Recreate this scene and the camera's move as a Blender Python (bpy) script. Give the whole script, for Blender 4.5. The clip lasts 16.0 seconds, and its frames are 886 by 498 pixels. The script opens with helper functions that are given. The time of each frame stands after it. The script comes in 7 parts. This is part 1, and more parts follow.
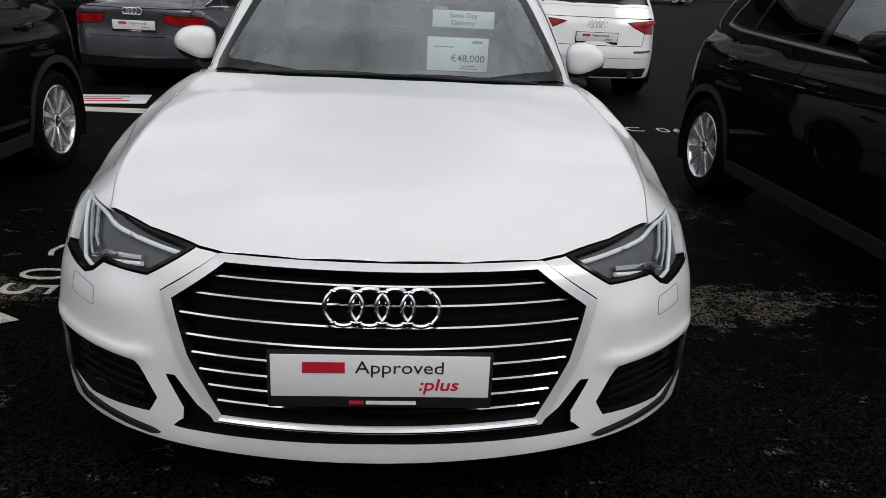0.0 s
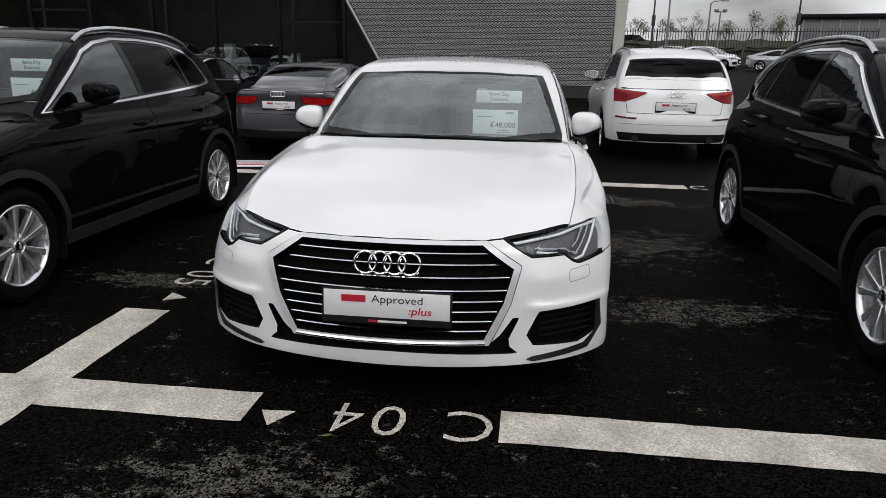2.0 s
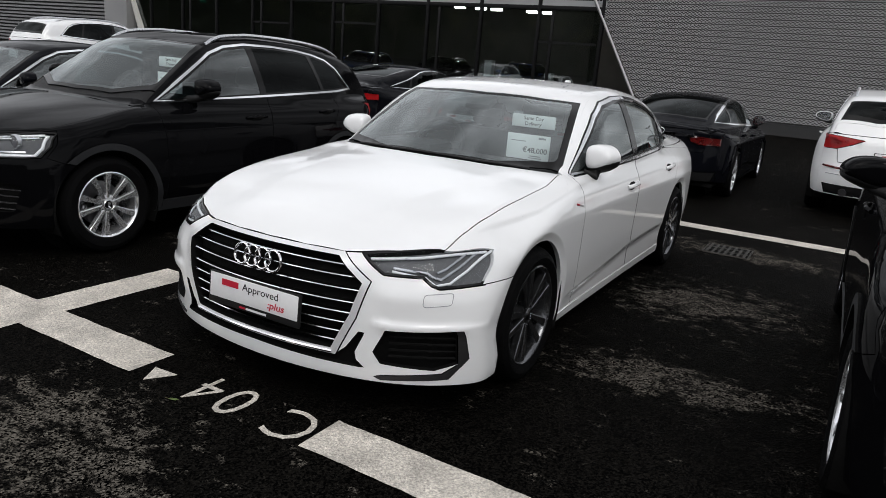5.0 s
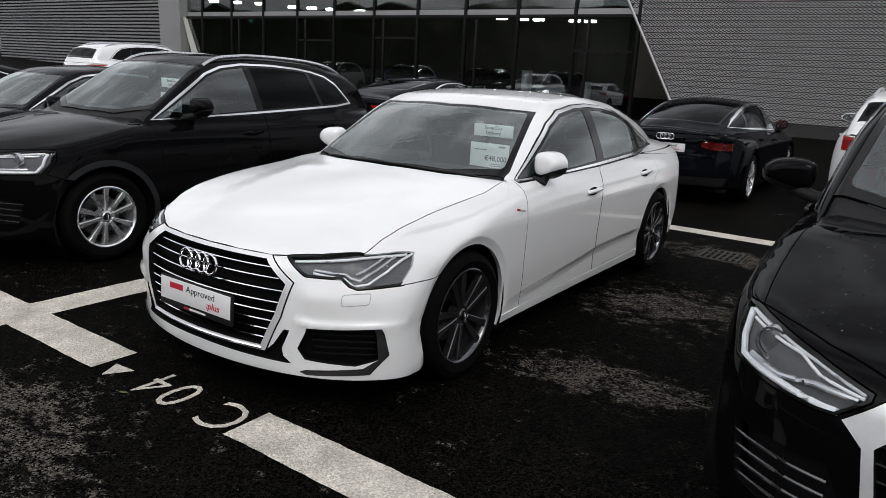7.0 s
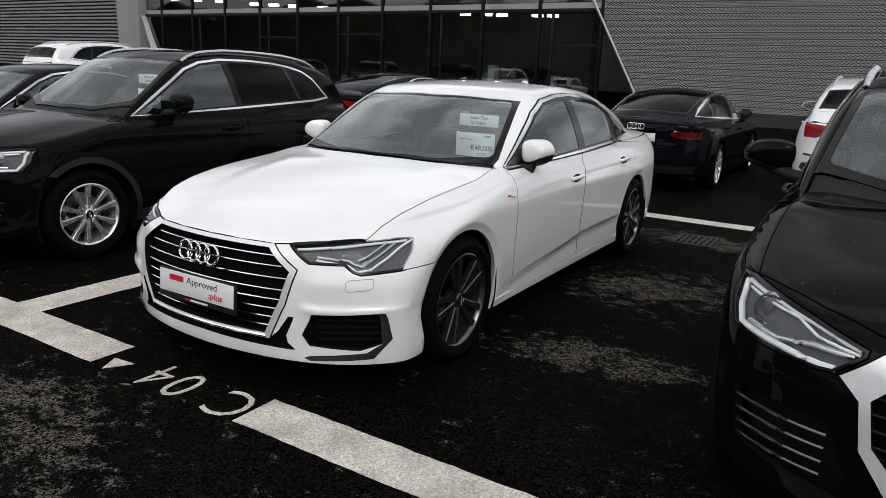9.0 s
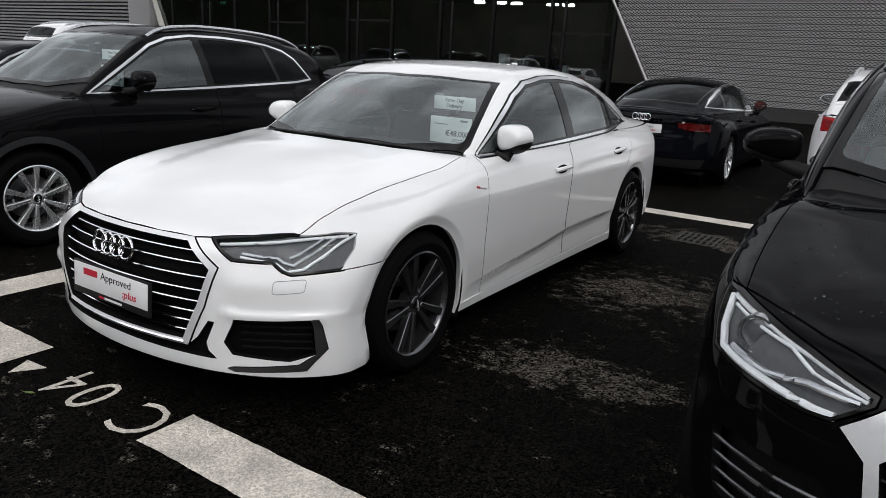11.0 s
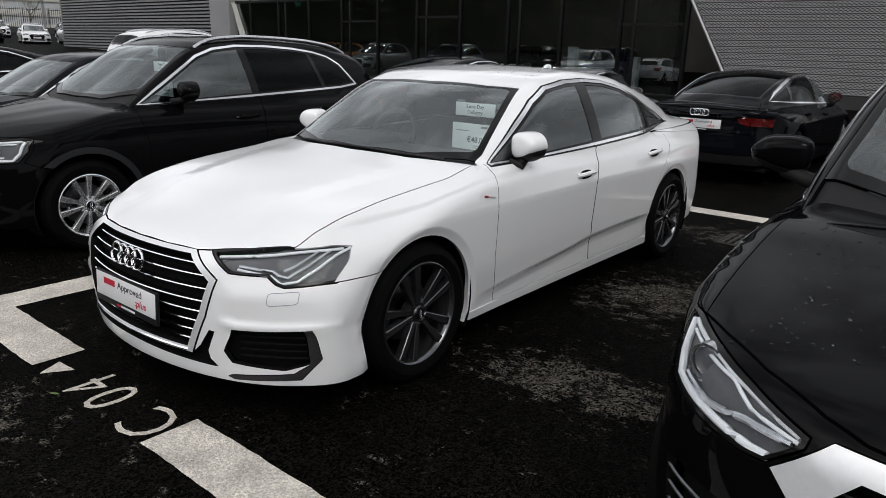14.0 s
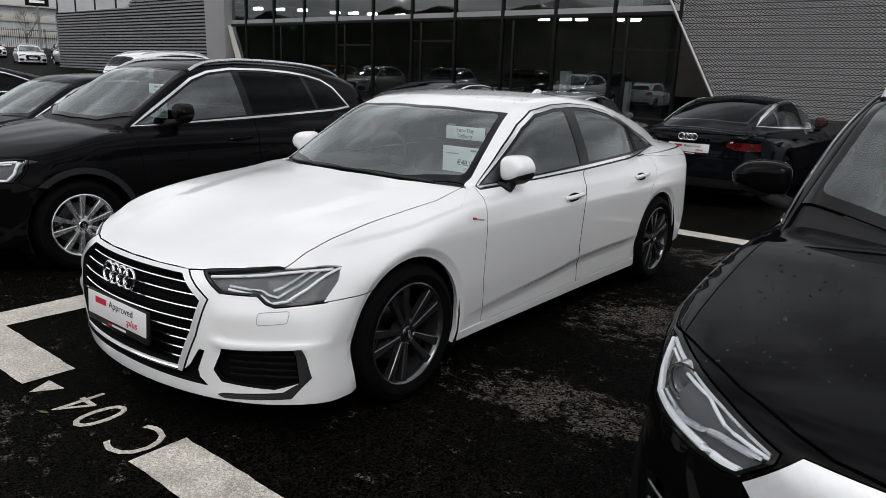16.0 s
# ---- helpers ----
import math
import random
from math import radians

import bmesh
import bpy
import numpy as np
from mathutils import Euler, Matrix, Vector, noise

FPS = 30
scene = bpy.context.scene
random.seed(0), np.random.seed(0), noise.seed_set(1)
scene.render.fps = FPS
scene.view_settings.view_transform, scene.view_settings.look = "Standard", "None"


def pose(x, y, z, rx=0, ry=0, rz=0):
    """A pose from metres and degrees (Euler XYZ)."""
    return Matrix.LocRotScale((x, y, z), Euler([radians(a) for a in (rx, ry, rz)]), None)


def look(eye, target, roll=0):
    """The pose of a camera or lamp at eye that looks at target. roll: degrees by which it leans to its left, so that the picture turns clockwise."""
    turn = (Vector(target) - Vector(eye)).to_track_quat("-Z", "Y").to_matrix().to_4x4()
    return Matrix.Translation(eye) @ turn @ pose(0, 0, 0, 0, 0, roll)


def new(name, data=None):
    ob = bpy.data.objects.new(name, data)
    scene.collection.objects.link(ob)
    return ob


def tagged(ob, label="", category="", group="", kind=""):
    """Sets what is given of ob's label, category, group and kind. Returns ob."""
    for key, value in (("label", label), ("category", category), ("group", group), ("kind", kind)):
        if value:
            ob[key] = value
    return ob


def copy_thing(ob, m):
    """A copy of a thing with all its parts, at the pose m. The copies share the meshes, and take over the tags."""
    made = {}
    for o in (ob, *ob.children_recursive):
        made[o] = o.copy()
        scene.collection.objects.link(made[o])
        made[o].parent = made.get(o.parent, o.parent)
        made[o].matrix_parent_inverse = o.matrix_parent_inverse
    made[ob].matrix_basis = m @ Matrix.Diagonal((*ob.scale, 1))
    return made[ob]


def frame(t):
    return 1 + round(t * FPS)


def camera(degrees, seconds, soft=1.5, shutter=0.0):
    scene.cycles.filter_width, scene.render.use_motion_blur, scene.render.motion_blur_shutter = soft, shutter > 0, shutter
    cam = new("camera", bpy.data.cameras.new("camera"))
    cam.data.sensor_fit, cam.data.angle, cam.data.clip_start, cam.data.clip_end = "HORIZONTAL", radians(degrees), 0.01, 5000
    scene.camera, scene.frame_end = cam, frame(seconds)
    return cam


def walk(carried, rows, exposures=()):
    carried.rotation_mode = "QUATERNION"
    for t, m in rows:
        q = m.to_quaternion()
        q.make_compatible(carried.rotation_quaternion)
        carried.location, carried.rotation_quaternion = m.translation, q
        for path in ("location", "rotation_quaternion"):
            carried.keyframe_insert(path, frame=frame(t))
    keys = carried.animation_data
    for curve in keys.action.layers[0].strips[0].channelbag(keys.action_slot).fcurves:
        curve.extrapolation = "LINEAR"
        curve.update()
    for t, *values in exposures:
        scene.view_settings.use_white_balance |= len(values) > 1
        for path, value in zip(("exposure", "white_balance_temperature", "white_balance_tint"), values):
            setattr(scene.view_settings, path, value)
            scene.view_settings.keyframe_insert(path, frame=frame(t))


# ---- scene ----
cam = camera(65.1, 16.0, soft=0.75)
PATH = [
    (0, (0.026, -1.47, 1.319), (0.164, 0.398, 0.618), 2.9),
    (0.5, (0.098, -1.506, 1.238), (0.053, 0.352, 0.498), 0.5),
    (0.9, (0.179, -1.768, 1.319), (0.021, 0.101, 0.627), -0.7),
    (1, (0.229, -1.834, 1.327), (0.057, 0.053, 0.688), 0.4),
    (1.5, (0.321, -2.276, 1.385), (0.138, -0.353, 0.866), 1.3),
    (2, (0.542, -2.627, 1.404), (0.31, -0.71, 0.882), 1.0),
    (2.5, (0.699, -2.959, 1.434), (0.365, -1.034, 1.009), 1.0),
    (3, (0.867, -3.139, 1.488), (0.471, -1.245, 0.981), 0.7),
    (3.5, (1.218, -3.066, 1.462), (0.679, -1.196, 1.0), 0.1),
    (3.7, (1.355, -2.977, 1.473), (0.745, -1.133, 0.995), -0.1),
    (5.8, (2.499, -1.832, 1.466), (1.384, -0.252, 0.955), 3.8),
    (6, (2.588, -1.85, 1.489), (1.461, -0.281, 0.971), 2.1),
    (6.5, (2.683, -1.925, 1.515), (1.578, -0.334, 1.018), 2.5),
    (7, (2.7, -1.939, 1.517), (1.608, -0.334, 1.034), 3.1),
    (7.5, (2.713, -1.938, 1.51), (1.628, -0.329, 1.027), 3.1),
    (8, (2.711, -1.94, 1.51), (1.633, -0.339, 0.985), 2.8),
    (8.5, (2.664, -2.001, 1.514), (1.585, -0.395, 1.007), 2.5),
    (8.7, (2.625, -2.095, 1.495), (1.615, -0.438, 1.01), 2.3),
    (10.8, (2.653, -1.708, 1.435), (1.613, -0.081, 0.913), 3.3),
    (11, (2.634, -1.594, 1.416), (1.596, 0.036, 0.9), 3.3),
    (11.5, (2.669, -1.372, 1.442), (1.519, 0.198, 0.983), 3.3),
    (12, (2.811, -1.185, 1.443), (1.515, 0.266, 0.981), 3.9),
    (12.5, (2.886, -1.136, 1.447), (1.576, 0.288, 0.942), 2.3),
    (13, (2.875, -1.134, 1.452), (1.559, 0.28, 0.935), 1.8),
    (13.5, (2.876, -1.171, 1.481), (1.579, 0.235, 0.896), 1.3),
    (14, (2.903, -1.389, 1.509), (1.692, 0.107, 0.967), 1.7),
    (14.5, (2.949, -1.436, 1.533), (1.72, 0.079, 1.094), 1.8),
    (15, (2.963, -1.437, 1.524), (1.735, 0.082, 1.097), 2.2),
    (15.5, (2.954, -1.428, 1.524), (1.74, 0.09, 1.051), 2.5),
    (16, (2.952, -1.414, 1.52), (1.744, 0.105, 1.039), 2.1),
]
walk(cam, [(t, look(eye, target, roll)) for t, eye, target, roll in PATH], exposures=[(0, -0.28), (0.5, -0.12), (1.5, -0.08), (2.5, -0.12), (3.0, -0.04), (3.5, 0.0), (6, 0.0), (16, -0.02)])

# ---- sky and sun: a bright overcast day ----
world = bpy.data.worlds.new("sky")
scene.world = world
world.use_nodes = True
wn, wl = world.node_tree.nodes, world.node_tree.links
sky = wn.new("ShaderNodeTexSky")
sky.sky_type, sky.sun_disc = "NISHITA", False
sky.sun_elevation, sky.sun_rotation = radians(48), radians(200)
sky.air_density, sky.dust_density, sky.ozone_density = 1.0, 3.0, 1.0
grey = wn.new("ShaderNodeHueSaturation")
grey.inputs["Saturation"].default_value = 0.22
cloud_map = wn.new("ShaderNodeTexCoord")
cloud_scale = wn.new("ShaderNodeMapping")
cloud_scale.inputs["Scale"].default_value = (1.5, 1.5, 2.8)
cloud = wn.new("ShaderNodeTexNoise")
cloud.inputs["Scale"].default_value, cloud.inputs["Detail"].default_value = 1.9, 6
cloud_ramp = wn.new("ShaderNodeMapRange")
cloud_ramp.inputs["From Min"].default_value, cloud_ramp.inputs["From Max"].default_value = 0.40, 0.62
cloud_ramp.inputs["To Min"].default_value, cloud_ramp.inputs["To Max"].default_value = 0.50, 1.30
cloud_mix = wn.new("ShaderNodeMix")
cloud_mix.data_type, cloud_mix.blend_type = "RGBA", "MULTIPLY"
cloud_mix.inputs["Factor"].default_value = 1.0
background = wn["Background"]
background.inputs["Strength"].default_value = 0.110
wl.new(cloud_map.outputs["Generated"], cloud_scale.inputs["Vector"])
wl.new(cloud_scale.outputs["Vector"], cloud.inputs["Vector"])
wl.new(cloud.outputs["Fac"], cloud_ramp.inputs["Value"])
wl.new(sky.outputs["Color"], grey.inputs["Color"])
layer = wn.new("ShaderNodeMix")
layer.data_type = "RGBA"
layer.inputs["Factor"].default_value = 0.65
layer.inputs["B"].default_value = (3.65, 3.7, 3.85, 1)
wl.new(grey.outputs["Color"], layer.inputs["A"])
wl.new(layer.outputs["Result"], cloud_mix.inputs["A"])
wl.new(cloud_ramp.outputs["Result"], cloud_mix.inputs["B"])
split = wn.new("ShaderNodeSeparateXYZ")
rise = wn.new("ShaderNodeMapRange")
rise.inputs["From Min"].default_value, rise.inputs["From Max"].default_value = 0.0, 0.4
rise.inputs["To Min"].default_value, rise.inputs["To Max"].default_value = 1.75, 2.35
dome = wn.new("ShaderNodeMix")
dome.data_type, dome.blend_type = "RGBA", "MULTIPLY"
dome.inputs["Factor"].default_value = 1.0
wl.new(cloud_map.outputs["Generated"], split.inputs["Vector"])
wl.new(split.outputs["Z"], rise.inputs["Value"])
wl.new(cloud_mix.outputs["Result"], dome.inputs["A"])
wl.new(rise.outputs["Result"], dome.inputs["B"])
wl.new(dome.outputs["Result"], background.inputs["Color"])
sun = new("sun", bpy.data.lights.new("sun", "SUN"))
sun.data.energy, sun.data.angle, sun.data.color = 1.0, radians(25), (1.0, 0.97, 0.93)
sun.matrix_world = look((9, -5, 11), (0, 1, 0))

# ---- materials ----
def material(name, color, rough=0.5, metal=0.0, coat=0.0, grain=0.0, grain_scale=60.0, stain=0.0, stain_scale=1.5, bump=0.0, bump_scale=200.0, spec=0.5, rand=0.0):
    """A surface with fine grain, broad stains and relief; each at real size in metres."""
    m = bpy.data.materials.new(name)
    m.use_nodes = True
    n, l = m.node_tree.nodes, m.node_tree.links
    b = n["Principled BSDF"]
    b.inputs["Base Color"].default_value = (*color, 1)
    b.inputs["Roughness"].default_value, b.inputs["Metallic"].default_value = rough, metal
    b.inputs["Coat Weight"].default_value, b.inputs["Coat Roughness"].default_value = coat, 0.03
    b.inputs["Specular IOR Level"].default_value = spec
    if not (grain or stain or bump or rand):
        return m
    where = n.new("ShaderNodeTexCoord")
    value = None

    def noise(scale, amount, detail):
        t = n.new("ShaderNodeTexNoise")
        t.inputs["Scale"].default_value, t.inputs["Detail"].default_value = scale, detail
        l.new(where.outputs["Object"], t.inputs["Vector"])
        r = n.new("ShaderNodeMapRange")
        r.inputs["From Min"].default_value, r.inputs["From Max"].default_value = 0.3, 0.7
        r.inputs["To Min"].default_value, r.inputs["To Max"].default_value = 1 - amount, 1 + amount
        l.new(t.outputs["Fac"], r.inputs["Value"])
        return r.outputs["Result"]

    def times(a, c):
        if a is None:
            return c
        t = n.new("ShaderNodeMath")
        t.operation = "MULTIPLY"
        l.new(a, t.inputs[0])
        l.new(c, t.inputs[1])
        return t.outputs[0]
    if grain:
        value = times(value, noise(grain_scale, grain, 3))
    if stain:
        value = times(value, noise(stain_scale, stain, 5))
    if rand:
        info = n.new("ShaderNodeObjectInfo")
        r = n.new("ShaderNodeMapRange")
        r.inputs["To Min"].default_value, r.inputs["To Max"].default_value = 1 - rand, 1 + rand
        l.new(info.outputs["Random"], r.inputs["Value"])
        value = times(value, r.outputs["Result"])
    if value is not None:
        mix = n.new("ShaderNodeMix")
        mix.data_type, mix.blend_type = "RGBA", "MULTIPLY"
        mix.inputs["Factor"].default_value = 1
        mix.inputs["A"].default_value = (*color, 1)
        l.new(value, mix.inputs["B"])
        l.new(mix.outputs["Result"], b.inputs["Base Color"])
        gloss = n.new("ShaderNodeMath")
        gloss.operation, gloss.use_clamp = "MULTIPLY", True
        gloss.inputs[1].default_value = rough
        l.new(value, gloss.inputs[0])
        l.new(gloss.outputs[0], b.inputs["Roughness"])
    if bump:
        t = n.new("ShaderNodeTexNoise")
        t.inputs["Scale"].default_value, t.inputs["Detail"].default_value = bump_scale, 3
        l.new(where.outputs["Object"], t.inputs["Vector"])
        u = n.new("ShaderNodeBump")
        u.inputs["Strength"].default_value, u.inputs["Distance"].default_value = bump, 0.01
        l.new(t.outputs["Fac"], u.inputs["Height"])
        l.new(u.outputs["Normal"], b.inputs["Normal"])
    return m


def glass(name, tint, rough=0.0, ior=1.6, rise=1.0):
    """A pane: a clear sheet with a mirror gloss that grows at a slant."""
    m = bpy.data.materials.new(name)
    m.use_nodes = True
    n, l = m.node_tree.nodes, m.node_tree.links
    n.remove(n["Principled BSDF"])
    clear, shine, mix, slant = n.new("ShaderNodeBsdfTransparent"), n.new("ShaderNodeBsdfGlossy"), n.new("ShaderNodeMixShader"), n.new("ShaderNodeLayerWeight")
    clear.inputs["Color"].default_value = (*tint, 1)
    shine.inputs["Roughness"].default_value, shine.inputs["Color"].default_value = rough, (0.95, 1.0, 1.0, 1)
    slant.inputs["Blend"].default_value = 0.5
    power, gain = n.new("ShaderNodeMath"), n.new("ShaderNodeMapRange")
    power.operation = "POWER"
    power.inputs[1].default_value = 4.5
    gain.inputs["To Min"].default_value, gain.inputs["To Max"].default_value = ((ior - 1) / (ior + 1)) ** 2, rise
    l.new(slant.outputs["Facing"], power.inputs[0])
    l.new(power.outputs[0], gain.inputs["Value"])
    l.new(gain.outputs["Result"], mix.inputs["Fac"])
    l.new(clear.outputs["BSDF"], mix.inputs[1])
    l.new(shine.outputs["BSDF"], mix.inputs[2])
    l.new(mix.outputs["Shader"], n["Material Output"].inputs["Surface"])
    return m


def glow(name, color, strength):
    m = material(name, color, 0.4)
    b = m.node_tree.nodes["Principled BSDF"]
    b.inputs["Emission Color"].default_value, b.inputs["Emission Strength"].default_value = (*color, 1), strength
    return m


WHITE = material("white_paint", (0.80, 0.805, 0.815), 0.3, coat=1.0, stain=0.015, stain_scale=3)
BLACK = material("black_paint", (0.0025, 0.0025, 0.003), 0.3, coat=1.0, stain=0.1, stain_scale=4, spec=0.0)
BLACK.node_tree.nodes["Principled BSDF"].inputs["Coat IOR"].default_value = 1.24
BLACK.node_tree.nodes["Principled BSDF"].inputs["Coat Weight"].default_value = 0.55
GREY = material("grey_paint", (0.068, 0.067, 0.079), 0.3, metal=0.4, coat=1.0, stain=0.05, stain_scale=4)
NIGHT = material("night_blue_paint", (0.003, 0.0033, 0.005), 0.3, coat=1.0, stain=0.1, stain_scale=4, spec=0.0)
NIGHT.node_tree.nodes["Principled BSDF"].inputs["Coat IOR"].default_value = 1.24
NIGHT.node_tree.nodes["Principled BSDF"].inputs["Coat Weight"].default_value = 0.55
SILVER = material("silver_paint", (0.42, 0.43, 0.45), 0.3, metal=0.6, coat=1.0, stain=0.04, stain_scale=4)
ORANGE = material("amber_paint", (0.35, 0.12, 0.01), 0.3, coat=1.0, stain=0.05, stain_scale=4)
BLUE = material("blue_paint", (0.02, 0.06, 0.25), 0.3, coat=1.0, stain=0.05, stain_scale=4)
CHROME = material("chrome", (0.82, 0.82, 0.84), 0.12, metal=1.0, grain=0.03)
SATIN = material("satin_aluminium", (0.62, 0.63, 0.65), 0.28, metal=1.0, grain=0.05)
ALLOY = material("silver_alloy", (0.80, 0.81, 0.83), 0.2, metal=0.85, stain=0.08, stain_scale=14)
DARK_ALLOY = material("grey_alloy", (0.13, 0.133, 0.14), 0.22, metal=0.9, stain=0.12, stain_scale=14)
GLOSS_BLACK = material("gloss_black_plastic", (0.005, 0.005, 0.005), 0.12, grain=0.1, spec=0.25)
PLASTIC = material("black_plastic", (0.010, 0.010, 0.0105), 0.55, spec=0.2, grain=0.2, grain_scale=300, bump=0.1, bump_scale=600)
# black plastic, also painted where gaps and hollows lie in shade
DEEP = material("plastic_and_shade_black", (0.004, 0.004, 0.004), 0.8, spec=0.1, grain=0.2)
RUBBER = material("tyre_rubber", (0.0035, 0.0035, 0.0037), 0.7, spec=0.04, grain=0.3, grain_scale=120, stain=0.25, stain_scale=8, bump=0.15, bump_scale=400)
TRIM = material("dark_cabin_trim", (0.022, 0.022, 0.024), 0.7, grain=0.2, grain_scale=200)
LEATHER = material("black_leather", (0.03, 0.03, 0.032), 0.5, grain=0.25, grain_scale=150, bump=0.15, bump_scale=300)
BRAKE = material("brake_disc_steel", (0.12, 0.12, 0.125), 0.35, metal=1.0, stain=0.2, stain_scale=10)
LAMP_TUB = material("grey_lamp_tub", (0.10, 0.102, 0.108), 0.5, spec=0.3, grain=0.1)
BRIGHT_TRIM = material("bright_satin_trim", (0.70, 0.705, 0.72), 0.3, metal=0.3, coat=0.5, grain=0.03)
CLADDING = material("grey_black_cladding", (0.012, 0.0125, 0.014), 0.55, spec=0.3, grain=0.2, grain_scale=300, bump=0.1, bump_scale=600)
BLADE = material("dark_satin_trim", (0.05, 0.05, 0.053), 0.35, metal=0.7, grain=0.05)
LENS = material("smoked_projector_lens", (0.10, 0.10, 0.11), 0.08, coat=1.0, grain=0.05)
REFLECTOR = material("lamp_reflector", (0.55, 0.56, 0.58), 0.22, metal=0.9, grain=0.1)
LAMP_WHITE = material("frosted_light_guide", (0.8, 0.82, 0.84), 0.3, coat=0.6, grain=0.03)
RED_LENS = material("red_lamp_lens", (0.30, 0.003, 0.005), 0.35, coat=0.1, spec=0.2, stain=0.25, stain_scale=9)
DARK_RED = material("dark_red_lamp_lens", (0.08, 0.005, 0.005), 0.12, coat=1.0, stain=0.3, stain_scale=9)
CARD = material("white_card", (0.84, 0.86, 0.87), 0.6, grain=0.02)
PLATE = material("white_plate", (0.72, 0.72, 0.73), 0.35, grain=0.02, stain=0.02, stain_scale=6)
INK = material("black_ink", (0.015, 0.015, 0.018), 0.5, grain=0.05)
RED_INK = material("red_ink", (0.45, 0.008, 0.03), 0.5, grain=0.05)
GREY_INK = material("grey_ink", (0.25, 0.26, 0.28), 0.5, grain=0.05)
WINDSCREEN = glass("windscreen_glass", (0.88, 0.96, 0.95), ior=2.7)
TALL_SCREEN = glass("suv_windscreen_glass", (0.80, 0.88, 0.87), ior=2.15)
SIDE_GLASS = glass("side_glass", (0.26, 0.31, 0.32), ior=2.05)
PRIVACY = glass("privacy_glass", (0.03, 0.033, 0.038), ior=1.25, rise=0.3)
LAMP_GLASS = glass("lamp_cover", (0.95, 0.96, 0.97), ior=1.22, rise=0.22)
def spline(*pts):
    """A smooth curve through (position, value) pairs that does not overshoot."""
    xs = np.array([p[0] for p in pts], float)
    ys = np.array([p[1] for p in pts], float)
    d = np.diff(ys) / np.diff(xs)
    m = np.zeros(len(xs))
    m[0], m[-1] = d[0], d[-1]
    for i in range(1, len(xs) - 1):
        if d[i - 1] * d[i] > 0:
            w1 = 2 * (xs[i + 1] - xs[i]) + (xs[i] - xs[i - 1])
            w2 = (xs[i + 1] - xs[i]) + 2 * (xs[i] - xs[i - 1])
            m[i] = (w1 + w2) / (w1 / d[i - 1] + w2 / d[i])

    def value(v):
        v = np.asarray(v, float)
        c = np.clip(v, xs[0], xs[-1])
        i = np.clip(np.searchsorted(xs, c) - 1, 0, len(xs) - 2)
        h = xs[i + 1] - xs[i]
        s = (c - xs[i]) / h
        y = (1 + 2 * s) * (1 - s) ** 2 * ys[i] + s * (1 - s) ** 2 * h * m[i]
        y = y + s * s * (3 - 2 * s) * ys[i + 1] + s * s * (s - 1) * h * m[i + 1]
        return y + np.where(v < xs[0], (v - xs[0]) * m[0], 0) + np.where(v > xs[-1], (v - xs[-1]) * m[-1], 0)
    return value


def round_max(a, b, k):
    h = np.maximum(k - np.abs(a - b), 0) / k
    return np.maximum(a, b) + h * h * k * 0.25


